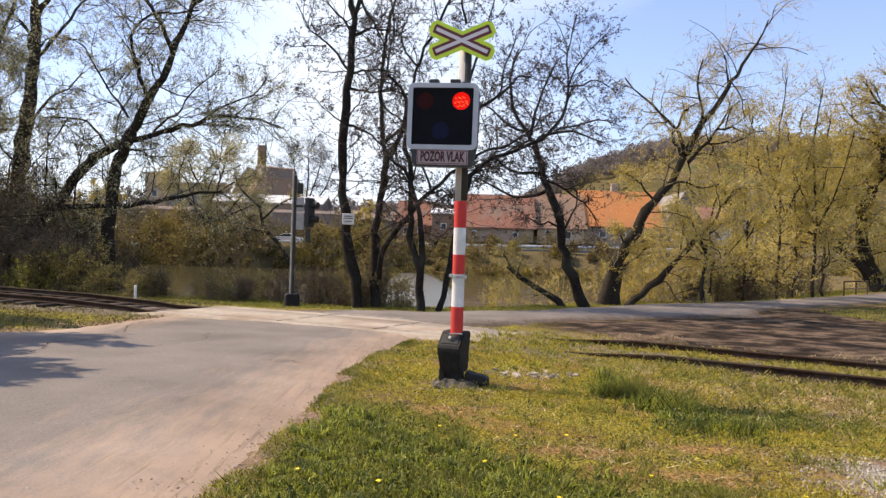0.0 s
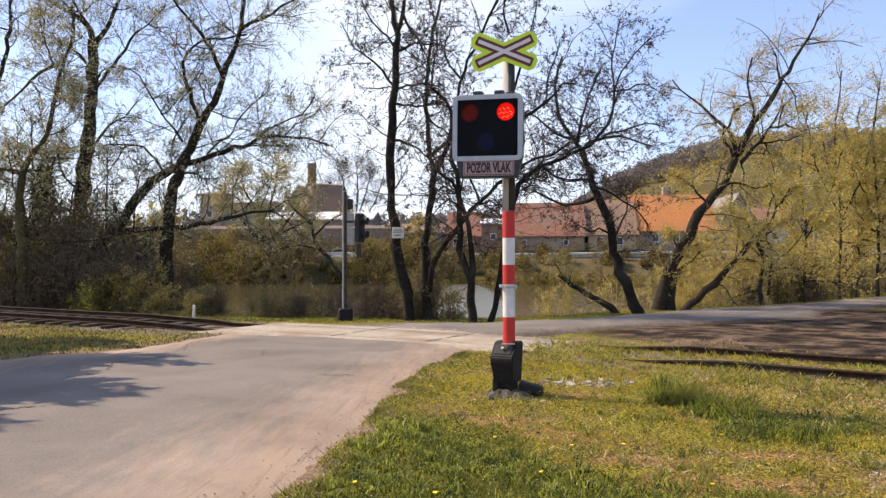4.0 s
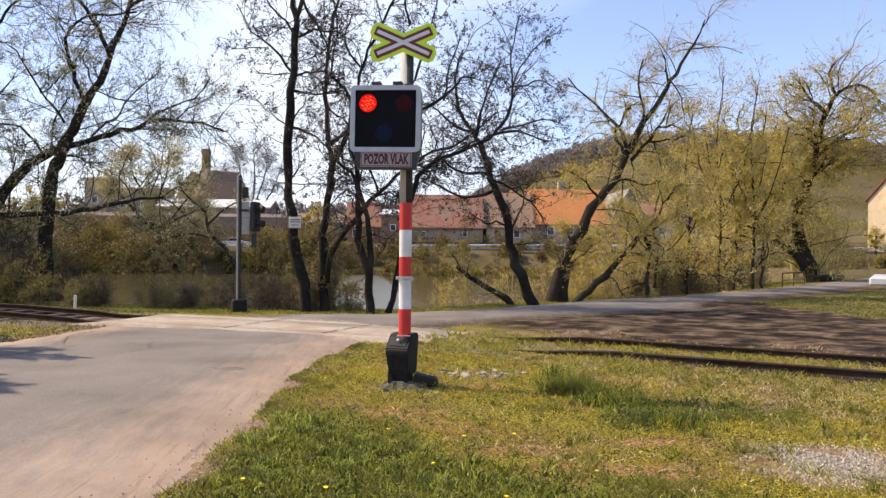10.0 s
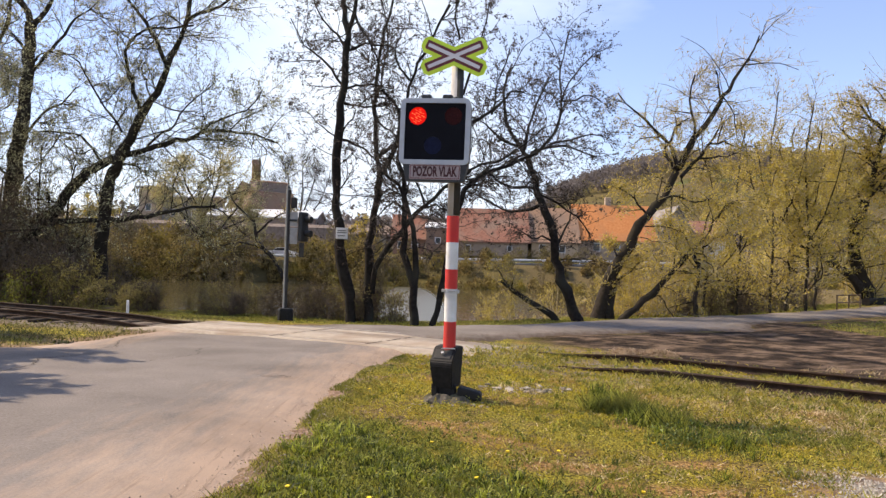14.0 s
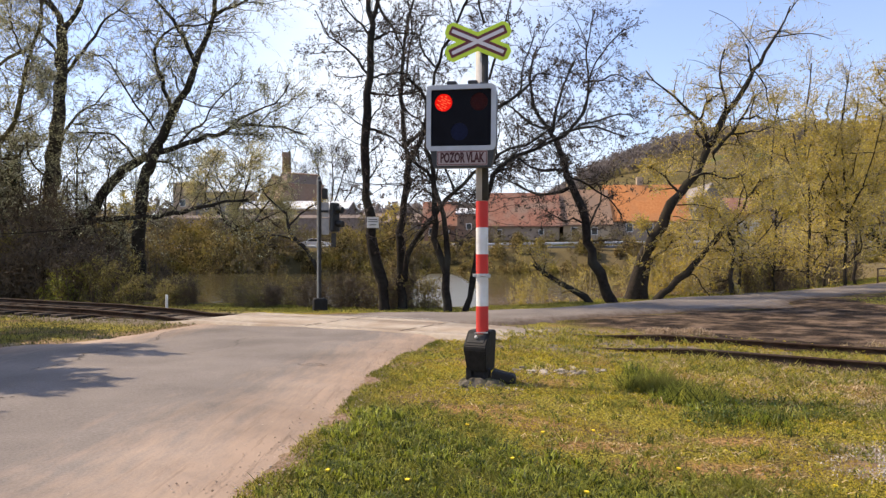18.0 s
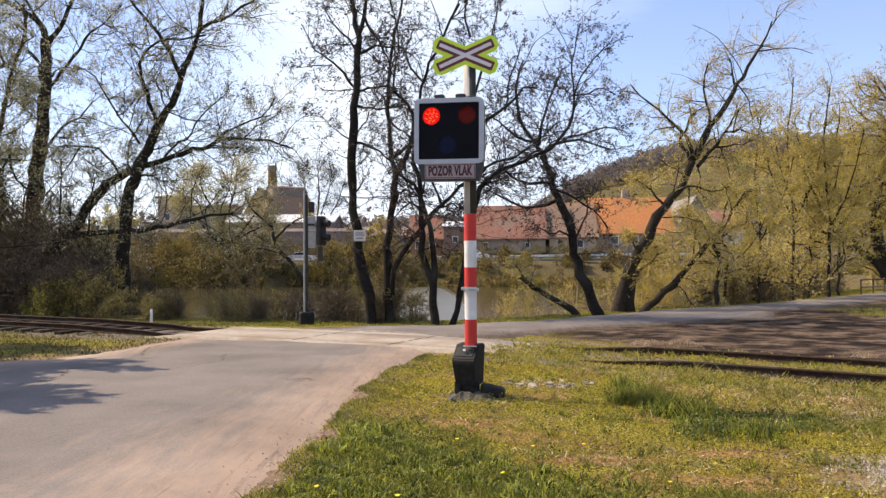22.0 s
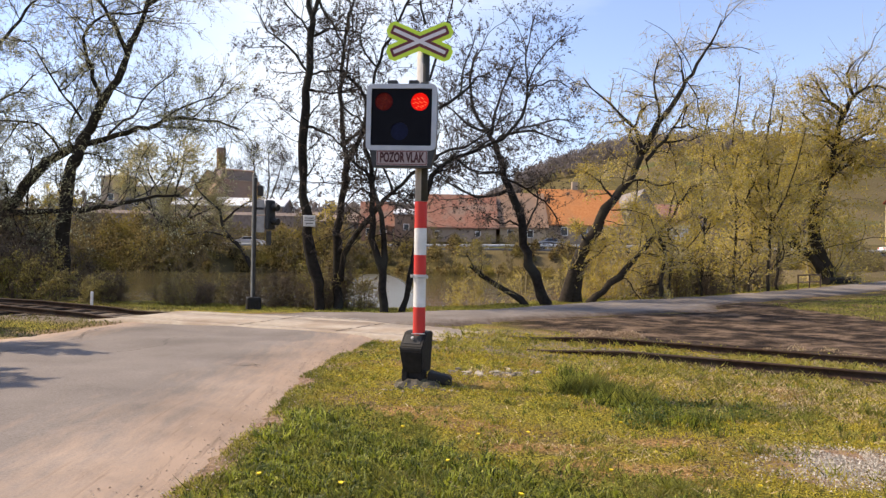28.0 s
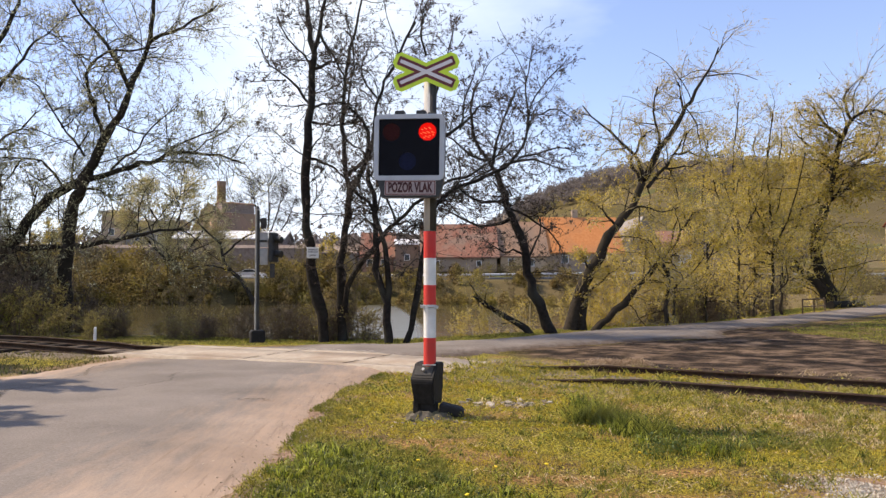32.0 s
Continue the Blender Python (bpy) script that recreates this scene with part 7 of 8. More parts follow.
OLIVE_WOOD = surf("budding_woods", (0.14, 0.118, 0.045, 1), (0.3, 0.245, 0.09, 1), 0.1, 0.95, 0.0, by="island")
rs = np.random.RandomState(4)
top = np.c_[rs.uniform(-40, 480, 2800), rs.uniform(400, 620, 2800)]
far_woods("hill_woods", "bare brown woods along the hill top", top, 9.5, BROWN_WOOD, 5, 64)
slope = np.c_[rs.uniform(-60, 340, 2300), rs.uniform(185, 430, 2300)]
way = slope[:, 0] / slope[:, 1]           # open fields lie between the hedges
slope = slope[(wave(slope[:, 0], slope[:, 1], 40, 3.0) > -0.3) & ~(((way > 0.15) & (way < 0.27) | (way > 0.46) & (way < 0.66)) & (slope[:, 1] > 200) & (slope[:, 1] < 360))]
far_woods("slope_bushes", "budding bushes and hedges on the slope", slope, 6.0, OLIVE_WOOD, 6)
low = np.c_[rs.uniform(-500, 60, 1200), rs.uniform(380, 700, 1200)]
far_woods("low_hill_woods", "dark woods on the low far hills", low, 8.0, BROWN_WOOD, 7, 18)
yard = np.c_[rs.uniform(-62, 70, 260), rs.uniform(128, 160, 260)]
far_woods("garden_trees", "bare garden trees behind the houses", yard, 6.5, BROWN_WOOD, 8, 60)

# ---------------------------------------------------------------- switch cabinet
CAB_GREY = surf("grey_cabinet_paint", (0.34, 0.35, 0.365, 1), (0.40, 0.41, 0.425, 1), 5, 0.5, 0.03, (0.35, 0.35, 0.345, 1), 2)
CAB_LIGHT = surf("pale_cabinet_paint", (0.46, 0.455, 0.455, 1), (0.53, 0.525, 0.525, 1), 5, 0.5, 0.03, (0.42, 0.40, 0.38, 1), 3)
FADED_INK = surf("faded_stencil_ink", (0.07, 0.07, 0.065, 1), (0.17, 0.165, 0.155, 1), 30, 0.8, 0.0)
INK = surf("dark_stencil_ink", (0.04, 0.04, 0.035, 1), (0.10, 0.095, 0.08, 1), 20, 0.8, 0.0)
cab = thing("switch_cabinet", "grey metal switch cabinet with a pale overhanging roof", "cabinet", (3.52, 4.84, 0), rz=-34)
WB, DB, HB = 1.15, 0.55, 1.22
part("plinth", box(bmesh.new(), (WB / 2, DB / 2 + 0.03, 0.0), (WB - 0.14, DB - 0.16, 0.16), 0.01), CONCRETE, cab)
part("foot", box(bmesh.new(), (0.045, 0.05, 0.02), (0.07, 0.05, 0.08), 0.006), CASE, cab)
part("body", box(bmesh.new(), (WB / 2, DB / 2, 0.06 + (HB - 0.03) / 2), (WB, DB, HB - 0.03), 0.012), CAB_GREY, cab)
part("side_panel", box(bmesh.new(), (-0.008, DB / 2, 0.655), (0.02, DB - 0.06, 1.13), 0.006), CAB_LIGHT, cab)
door = part("door", box(bmesh.new(), (WB / 2 + 0.02, -0.008, 0.66), (WB - 0.16, 0.02, 1.13), 0.006), CAB_GREY, cab)
for i in range(3):
    part("vent_slat", box(bmesh.new(), (0.30, -0.026, 0.27 - 0.024 * i), (0.1, 0.016, 0.011), 0.003), CAB_LIGHT, door)
lettering("letters", "NS", 0.086, FADED_INK, door, pose(0.243, -0.0195, 1.0), 0.0008)
lettering("letters", "Tr", 0.086, FADED_INK, door, pose(0.405, -0.0195, 1.0), 0.0008)
lettering("letters", "SKU-S", 0.086, FADED_INK, door, pose(0.305, -0.0215, 0.90), 0.0008)
part("stencil_patch", box(bmesh.new(), (0.30, -0.019, 0.90), (0.3, 0.003, 0.085)), surf("faded_yellow_paint", (0.34, 0.3, 0.2, 1), (0.42, 0.39, 0.32, 1), 9, 0.7, 0.0), door, "faded yellowish paint patch")
bm = box(bmesh.new(), (WB / 2, DB / 2, HB + 0.13), (WB + 0.29, DB + 0.38, 0.06), 0.012)
part("roof", bm, CAB_LIGHT, cab, "pale overhanging roof")
# black block in place of the shade between body and roof
bm = box(bmesh.new(), (WB / 2, DB / 2, HB + 0.065), (WB - 0.04, DB - 0.04, 0.09))
part("gap", bm, BLACK, cab)

# white marker post by the track
mk = thing("marker_post", "small white marker post beside the track", "post", (-8.06, 19.4, -0.1))
part("stake", box(bmesh.new(), (0, 0, 0.22), (0.065, 0.05, 0.48), 0.012), WHITE, mk)
# notice on the alder
nt = thing("notice", "small white notice plate fixed to a tree trunk", "sign", (-2.93, 21.72, 2.2), rz=8)
part("plate", box(bmesh.new(), (0, 0, 0.13), (0.34, 0.02, 0.32), 0.01), WHITE, nt)
for z, w in ((0.21, 0.24), (0.15, 0.28), (0.06, 0.2)):
    part("text_bar", box(bmesh.new(), (0, -0.012, z), (w, 0.004, 0.022)), INK, nt)

# ---------------------------------------------------------------- by the lane: railing, old trunk, notice shelters
TARRED = surf("tarred_wood", (0.012, 0.011, 0.01, 1), (0.035, 0.032, 0.03, 1), 6, 0.9, 0.2)
OLDWOOD = surf("weathered_brown_wood", (0.06, 0.042, 0.03, 1), (0.16, 0.115, 0.08, 1), 6, 0.9, 0.3, by="object")
rail = thing("bank_railing", "low brown wooden railing above the river bank", "railing", (18.4, 35.5, -0.05), rz=43)
for x in (0, 1.5, 3.0):
    part("upright", rod(bmesh.new(), (x, 0, -0.3), (x, 0, 0.72), 0.035, seg=8), OLDWOOD, rail)
for z in (0.36, 0.7):
    part("bar", rod(bmesh.new(), (-0.03, 0, z), (3.03, 0, z), 0.03, seg=8), OLDWOOD, rail)
copy_thing(rail, pose(26.6, 46.8, -0.05, 0, 0, 40))
old = thing("fallen_trunk", "old felled trunk lying beside the lane", "log", (24.2, 43.6, 0.0), rz=42)
bm = rod(bmesh.new(), (0, 0, 0.12), (5.6, 0, 0.16), 0.24, 0.18, seg=14)
for v in bm.verts:
    v.co += Vector((0, noise.noise(v.co * 2) * 0.05, noise.noise(v.co * 2.3 + Vector((5, 0, 0))) * 0.05))
part("trunk", bm, BARK, old)


def shelter(at, w, h, rz, label):
    s = thing("notice_shelter", label, "shelter", at, "notice shelters beside the lane", rz)
    for x in (-w / 2, w / 2):
        part("leg", box(bmesh.new(), (x, 0, h / 2), (0.16, 0.16, h), 0.015), OLDWOOD, s)
    part("board", box(bmesh.new(), (0, 0, h * 0.62), (w, 0.06, h * 0.5), 0.01), WALL_WHITE if w > 1 else OLDWOOD, s)
    roof = slab(bmesh.new(), [(-w / 2 - 0.5, h - 0.05), (0, h + 0.38), (w / 2 + 0.5, h - 0.05), (w / 2 + 0.46, h - 0.12), (0, h + 0.3), (-w / 2 - 0.46, h - 0.12)], -0.5, 0.5)
    part("roof", roof, TARRED, s)
    return s


shelter((53.0, 76.3, -0.05), 0.7, 2.3, 35, "small wooden notice post with a little roof")
shelter((57.2, 77.8, -0.05), 2.1, 3.0, 35, "wooden notice board shelter with a pitched roof")
bench = thing("picnic_bench", "plain wooden picnic bench on the meadow", "bench", (55.4, 76.4, -0.05), rz=30)
part("seat", box(bmesh.new(), (0, 0, 0.46), (2.4, 0.35, 0.06), 0.01), OLDWOOD, bench)
for x in (-0.9, 0.9):
    part("leg", box(bmesh.new(), (x, 0, 0.21), (0.1, 0.3, 0.46), 0.01), OLDWOOD, bench)


# ---------------------------------------------------------------- grass
GRASS_YELLOW = surf("mossy_grass", (0.28, 0.225, 0.02, 1), (0.60, 0.495, 0.055, 1), 3, 0.8, 0.0, (0.42, 0.30, 0.05, 1), 1.4, by="island", through_light=0.35)
GRASS_TUFT = surf("tufted_grass", (0.10, 0.094, 0.015, 1), (0.58, 0.51, 0.12, 1), 3, 0.8, 0.0, (0.13, 0.14, 0.025, 1), 1.1, by="island", through_light=0.35)
GRASS_RANK = surf("broad_weed_leaf", (0.04, 0.065, 0.01, 1), (0.16, 0.2, 0.03, 1), 3, 0.6, 0.0, by="island", through_light=0.3)
GRASS_GREEN = surf("green_grass", (0.032, 0.045, 0.006, 1), (0.42, 0.41, 0.06, 1), 3, 0.7, 0.0, (0.18, 0.175, 0.03, 1), 1.6, by="island", through_light=0.4)
GRASS_STRAW = surf("dry_grass", (0.26, 0.185, 0.08, 1), (0.68, 0.54, 0.32, 1), 3, 0.85, 0.0, by="island", through_light=0.2)


def on_road(x, y):
    """How far inside the meadow a place lies from the road's right and left rims."""
    right = np.interp(y, (-6, 0, 3.4, 5.3, 7.2, 9.1, 11.0, 13.0, 14.4), (-1.9, -1.75, -1.45, -1.22, -1.12, -1.12, -0.87, -0.4, 0.3))
    left = np.interp(y, [p[1] for p in ROAD_L], [p[0] for p in ROAD_L])
    return np.maximum(x - right, left - x)


def blades(name, label, x, y, h, w, material, seed, lean=0.5, z0=0.0):
    """A bent blade of grass at each place."""
    rng = np.random.RandomState(seed)
    n = len(x)
    z = terrain(x, y) + z0
    a, b = rng.uniform(0, 6.283, n), rng.uniform(0, 6.283, n)
    hh = h * rng.uniform(0.5, 1.25, n)
    tilt = hh * lean * rng.uniform(0.1, 1.2, n)
    ww = w * rng.uniform(0.6, 1.4, n)
    dx, dy, tx, ty = np.cos(a) * ww, np.sin(a) * ww, np.cos(b) * tilt, np.sin(b) * tilt
    P = np.stack([np.c_[x - dx, y - dy, z - 0.004], np.c_[x + dx * 1.2, y + dy * 1.2, z + 0.1 * hh], np.c_[x + tx, y + ty, z + hh]], 1)
    return tagged(raw(name, P.reshape(-1, 3), np.arange(3 * n).reshape(-1, 3), material), label, "grass", kind="stuff")


rs = np.random.RandomState(21)


def scatter(n, x0, x1, y0, y1, power=1.0):
    """Places spread over the plan, thicker towards the viewer for a power over 1."""
    return rs.uniform(x0, x1, n), y0 + (y1 - y0) * rs.uniform(0, 1, n) ** power


def meadow(x, y):
    """Where the open meadow lies: 0 to 1."""
    g = smooth(-0.05, 0.25, on_road(x, y) + 0.14 * wave(x, y, 0.3, 4.0))
    g = g * np.maximum(smooth(0.25, 0.7, np.hypot(x - 3.35, (y - 5.2) * 1.1) - 0.25 * wave(x, y, 0.3)), 0.4 * smooth(-0.35, -0.6, wave(x, y, 0.16, 5.0)))        # gravel by the cabinet
    return g * (1 - bare_earth(x, y))


def ridge_place(x, y):
    """The broken line of tall tufts across the meadow."""
    return smooth(1.0, 0.45, np.hypot((x - 2.2 - (8.2 - y) * 0.32) / 0.5, (y - 7.9) / 1.5)) + 0.8 * smooth(1.0, 0.4, np.hypot((x - 3.3) / 1.3, (y - 6.9) / 0.45))


def green_place(x, y):
    """Where rank green tufts stand."""
    near = smooth(1.2, 0.5, np.hypot((x + 0.55) / 0.95, (y - 5.6) / 1.7)) + smooth(1.2, 0.5, np.hypot((x - 0.7) / 1.9, (y - 4.4) / 0.9))
    return np.clip(near + ridge_place(x, y) + 0.06 + 0.4 * wave(x, y, 0.4, 6.0), 0, 1)


def straw_place(x, y):
    lot = smooth(1.0, 0.3, np.hypot((x - 2.9) / 0.9, (y - 8.7) / 0.7)) + smooth(1.0, 0.2, np.hypot((x - 4.6) / 2.2, (y - 7.8) / 1.2)) * 0.8 + smooth(1.0, 0.2, np.hypot((x - 1.6) / 1.2, (y - 5.7) / 0.7)) * 0.9
    return np.clip(lot + 0.45 * wave(x, y, 0.5, 9.0), 0, 1)


def tufts(n, per, x0, x1, y0, y1, power, chance, radius):
    """Tufts of blades: the places of the blades, and a size of its own for each tuft."""
    cx, cy = scatter(n, x0, x1, y0, y1, power)
    on = rs.uniform(0, 1, n) < chance(cx, cy)
    cx, cy = cx[on], cy[on]
    size = rs.gamma(2.6, 0.385, len(cx)).clip(0.3, 2.6)
    k = np.repeat(np.arange(len(cx)), np.maximum(3, (per * size).astype(int)))
    r = radius * size[k] * np.abs(rs.normal(size=len(k))) * 0.7
    a = rs.uniform(0, 6.283, len(k))
    return cx[k] + r * np.cos(a), cy[k] + r * np.sin(a), size[k]


def carpet(name, label, n, chance, material, seed, tall, size=1.0, per=9, spread=0.035, power=1.7, x1=8.5, leaf=0.42):
    """Low leafy growth: clumps of small leaves at several heights."""
    rng = np.random.RandomState(seed)
    cx, cy = rng.uniform(-1.7, x1, n), 2.8 + 11.2 * rng.uniform(0, 1, n) ** power
    mound = wave(cx, cy, 0.036, seed) + 0.6 * wave(cx, cy, 0.09, seed + 1.0)      # low cushions with gaps between
    on = rng.uniform(0, 1, n) < chance(cx, cy) * meadow(cx, cy) * np.clip(0.55 + 0.9 * mound, 0.04, 1)
    cx, cy, mound = cx[on], cy[on], mound[on]
    h = tall(cx, cy) * (0.65 + 0.7 * np.clip(mound, 0, 1)) * rng.gamma(3, 0.333, len(cx)).clip(0.3, 2.2)
    k = np.repeat(np.arange(len(cx)), per)
    a, r = rng.uniform(0, 6.283, len(k)), np.abs(rng.normal(size=len(k))) * spread * (0.7 + 0.06 * cy[k])
    px, py = cx[k] + r * np.cos(a), cy[k] + r * np.sin(a)
    u = rng.uniform(0.1, 1.0, len(k))
    pos = np.c_[px, py, terrain(px, py) + h[k] * u * np.exp(-(r / (spread * 2.2)) ** 2)]
    d = rng.normal(size=(len(k), 3))
    d[:, 2] = np.abs(d[:, 2]) * 0.8 + 0.25
    d /= np.linalg.norm(d, axis=1)[:, None]
    e = np.cross(d, rng.normal(size=(len(k), 3)))
    e /= np.linalg.norm(e, axis=1)[:, None] + 1e-9
    s = ((0.010 + 0.0014 * py) * size * rng.uniform(0.6, 1.4, len(k)))[:, None]
    V = np.stack([pos, pos + d * s * 0.7 + e * s * leaf, pos + d * s * 1.1 - e * s * leaf * 0.5], 1).reshape(-1, 3)
    return tagged(raw(name, V, np.arange(len(V)).reshape(-1, 3), material), label, "grass", kind="stuff")


def tall_clump(x, y):
    return np.clip(spot(x, y, 2.05, 8.15, 0.42, 0.3) + 0.7 * spot(x, y, 2.35, 7.5, 0.32, 0.3), 0, 1)


# weed clumps; those at x 2.95 and 3.35 stand in for shaded hollows
def dark_clump(x, y):
    return np.clip(spot(x, y, 2.25, 6.55, 0.42, 0.2) + spot(x, y, 2.95, 7.4, 0.3, 0.14) + spot(x, y, 3.35, 6.95, 0.36, 0.15) + 0.6 * spot(x, y, 2.7, 6.7, 0.7, 0.2), 0, 1)


def yellow_place(x, y):
    return np.clip(0.62 + 0.5 * wave(x, y, 0.45, 2.0) + spot(x, y, 2.5, 5.25, 0.7, 0.5), 0, 1) * (1 - 0.85 * rust_place(x, y)) * (1 - 0.85 * green_place(x, y)) * (1 - 0.6 * straw_place(x, y))


x, y = scatter(230000, -1.8, 8.5, 2.6, 14.4, 1.7)
keep = rs.uniform(0, 1, len(x)) < meadow(x, y) * yellow_place(x, y) * np.clip(0.62 + 0.7 * wave(x, y, 0.13, 1.0), 0.12, 1)
x, y = x[keep], y[keep]
blades("mossy_grass", "short yellow-green mossy grass", x, y, 0.012 + 0.0014 * y, 0.0016 + 0.0004 * y, GRASS_YELLOW, 1, 1.3)
carpet("moss_carpet", "yellow mossy ground cover", 70000, lambda u, v: yellow_place(u, v) * np.clip(0.65 + 0.6 * wave(u, v, 0.12, 1.0), 0, 1), GRASS_YELLOW, 31, lambda u, v: 0.04 + 0.0 * u, 0.8)
carpet("olive_carpet", "olive green low weeds in the meadow", 36000, lambda u, v: np.clip(0.2 + 0.55 * wave(u, v, 0.33, 5.5), 0, 1) * (1 - 0.8 * rust_place(u, v)), GRASS_TUFT, 32, lambda u, v: 0.042 + 0.0 * u)
carpet("green_carpet", "leafy green growth in the meadow", 56000, lambda u, v: np.clip(green_place(u, v) * 1.1 - 0.1 + 0.4 * wave(u, v, 0.18, 3.0), 0, 1) * (1 - 0.7 * rust_place(u, v)), GRASS_GREEN, 33, lambda u, v: 0.05 + 0.0 * u, 1.15, 10, 0.04, 1.9)
carpet("dark_clumps", "dark broad-leaved weeds, some in place of shaded hollows", 16000, lambda u, v: dark_clump(u, v), GRASS_RANK, 34, lambda u, v: 0.15 + 0.0 * u, 1.35, 14, 0.05, 1.3, 5.0)
carpet("pale_litter", "bleached dry leaves and stalks", 30000, lambda u, v: np.clip(spot(u, v, 2.7, 7.9, 0.5, 0.35) + 0.75 * spot(u, v, 4.2, 7.7, 1.6, 0.8) + 0.35 * straw_place(u, v) ** 2 + 0.2 * rust_place(u, v) + spot(u, v, 1.15, 9.4, 0.6, 0.2), 0, 1) * np.clip(0.6 + 0.6 * wave(u, v, 0.15, 8.0), 0, 1), GRASS_STRAW, 35, lambda u, v: 0.03 + 0.0 * u, 1.1, 7, 0.04, 1.2, 9.0, 0.3)
x, y, s = tufts(12000, 9, -1.7, 8.5, 2.8, 14.0, 1.6, lambda u, v: meadow(u, v) * (0.3 + 0.5 * wave(u, v, 0.3, 2.0)), 0.03)
blades("yellow_tufts", "small yellowish tufts in the meadow", x, y, 0.024 * s, 0.0014 + 0.0003 * y, GRASS_TUFT, 12, 1.2)
x, y, s = tufts(34000, 14, -1.7, 6.5, 2.8, 13.0, 1.6, lambda u, v: meadow(u, v) * green_place(u, v) ** 1.3 * (0.5 + 0.6 * wave(u, v, 0.2, 3.0)) * (1 - 0.7 * ridge_place(u, v).clip(0, 1)), 0.038)
blades("green_grass", "rank green grass tufts", x, y, 0.036 * s, 0.0015 + 0.0003 * y, GRASS_GREEN, 2, 0.9)
x, y, s = tufts(3000, 20, 1.3, 2.9, 7.0, 9.0, 1.0, lambda u, v: tall_clump(u, v) * smooth(-0.5, 0.4, wave(u, v, 0.14, 3.0)) * 0.6, 0.06)
blades("tall_grass", "tall fresh green grass clump", x, y, 0.15 * (0.25 + 0.75 * s.clip(0, 1.7)), 0.0022, GRASS_GREEN, 18, 0.75)
x, y = scatter(70000, -1.5, 9.5, 2.8, 13.5, 1.4)
keep = rs.uniform(0, 1, len(x)) < meadow(x, y) * (0.1 + 1.0 * straw_place(x, y) ** 1.4) * (0.7 + 0.6 * wave(x, y, 0.15, 8.0))
x, y = x[keep], y[keep]
blades("dry_grass", "bleached dry grass stalks", x, y, 0.034, 0.0014 + 0.0003 * y, GRASS_STRAW, 3, 2.0)
weedy = lambda u, v: meadow(u, v) * smooth(2.2, 3.4, u) * smooth(5.6, 7.0, v) * (0.35 + 0.6 * wave(u, v, 0.3, 5.0))
x, y, s = tufts(9000, 9, 2.2, 9.5, 5.6, 11.0, 1.0, weedy, 0.045)
blades("olive_weeds", "low olive weeds in the dry grass", x, y, 0.042 * s, 0.0034, GRASS_TUFT, 15, 1.1)
x, y, s = tufts(7000, 8, 2.4, 9.5, 5.6, 11.0, 1.0, weedy, 0.04)
blades("pale_weeds", "bleached weed stalks in the dry grass", x, y, 0.03 * s, 0.0024, GRASS_STRAW, 16, 1.3)
# weeds on the track, and grass over the buried rails
x, y, s = tufts(2600, 14, 0.6, 12, 6.5, 15.0, 1.0, lambda u, v: (near_line(u, v, TRACK) < 1.7) * (0.22 + 0.5 * smooth(0.0, 0.5, wave(u, v, 0.5, 2.0)) + 0.75 * smooth(3.6, 2.2, u)), 0.07)
blades("track_weeds", "straggling weeds on the track", x, y, 0.055 * s, 0.0036, GRASS_TUFT, 4, 0.9)
x, y, s = tufts(1500, 11, 1.6, 9, 5.5, 12.5, 1.0, lambda u, v: (np.abs(near_line(u, v, TRACK) - 1.7) < 0.9) * (0.5 + 0.5 * wave(u, v, 0.5, 3.0)), 0.06)
blades("track_straw", "pale dry stalks beside the track", x, y, 0.036 * s, 0.0026, GRASS_STRAW, 5, 1.2)
# ragged tufts along the road's dusty rim
v = rs.uniform(2.8, 14, 9000)
u = np.interp(v, (-6, 0, 3.4, 5.3, 7.2, 9.1, 11.0, 13.0, 14.4), (-1.9, -1.75, -1.45, -1.22, -1.12, -1.12, -0.87, -0.4, 0.3)) + np.abs(rs.normal(size=9000)) * 0.22 - 0.1
k = np.repeat(np.nonzero(rs.uniform(0, 1, 9000) < 0.25 + 0.5 * wave(u, v, 0.35, 3.0))[0], 9)
blades("rim_tufts", "ragged tufts along the road edge", u[k] + rs.normal(size=len(k)) * 0.03, v[k] + rs.normal(size=len(k)) * 0.03, 0.035, 0.0018 + 0.0003 * v[k], GRASS_TUFT, 14, 1.1)
# lush grass: clumps of bent blades, in the foreground and in a ridge across the meadow
GRASS_LUSH = surf("lush_grass", (0.022, 0.038, 0.004, 1), (0.42, 0.45, 0.042, 1), 2, 0.6, 0.0, (0.06, 0.085, 0.008, 1), 4.5, by="island", through_light=0.4)


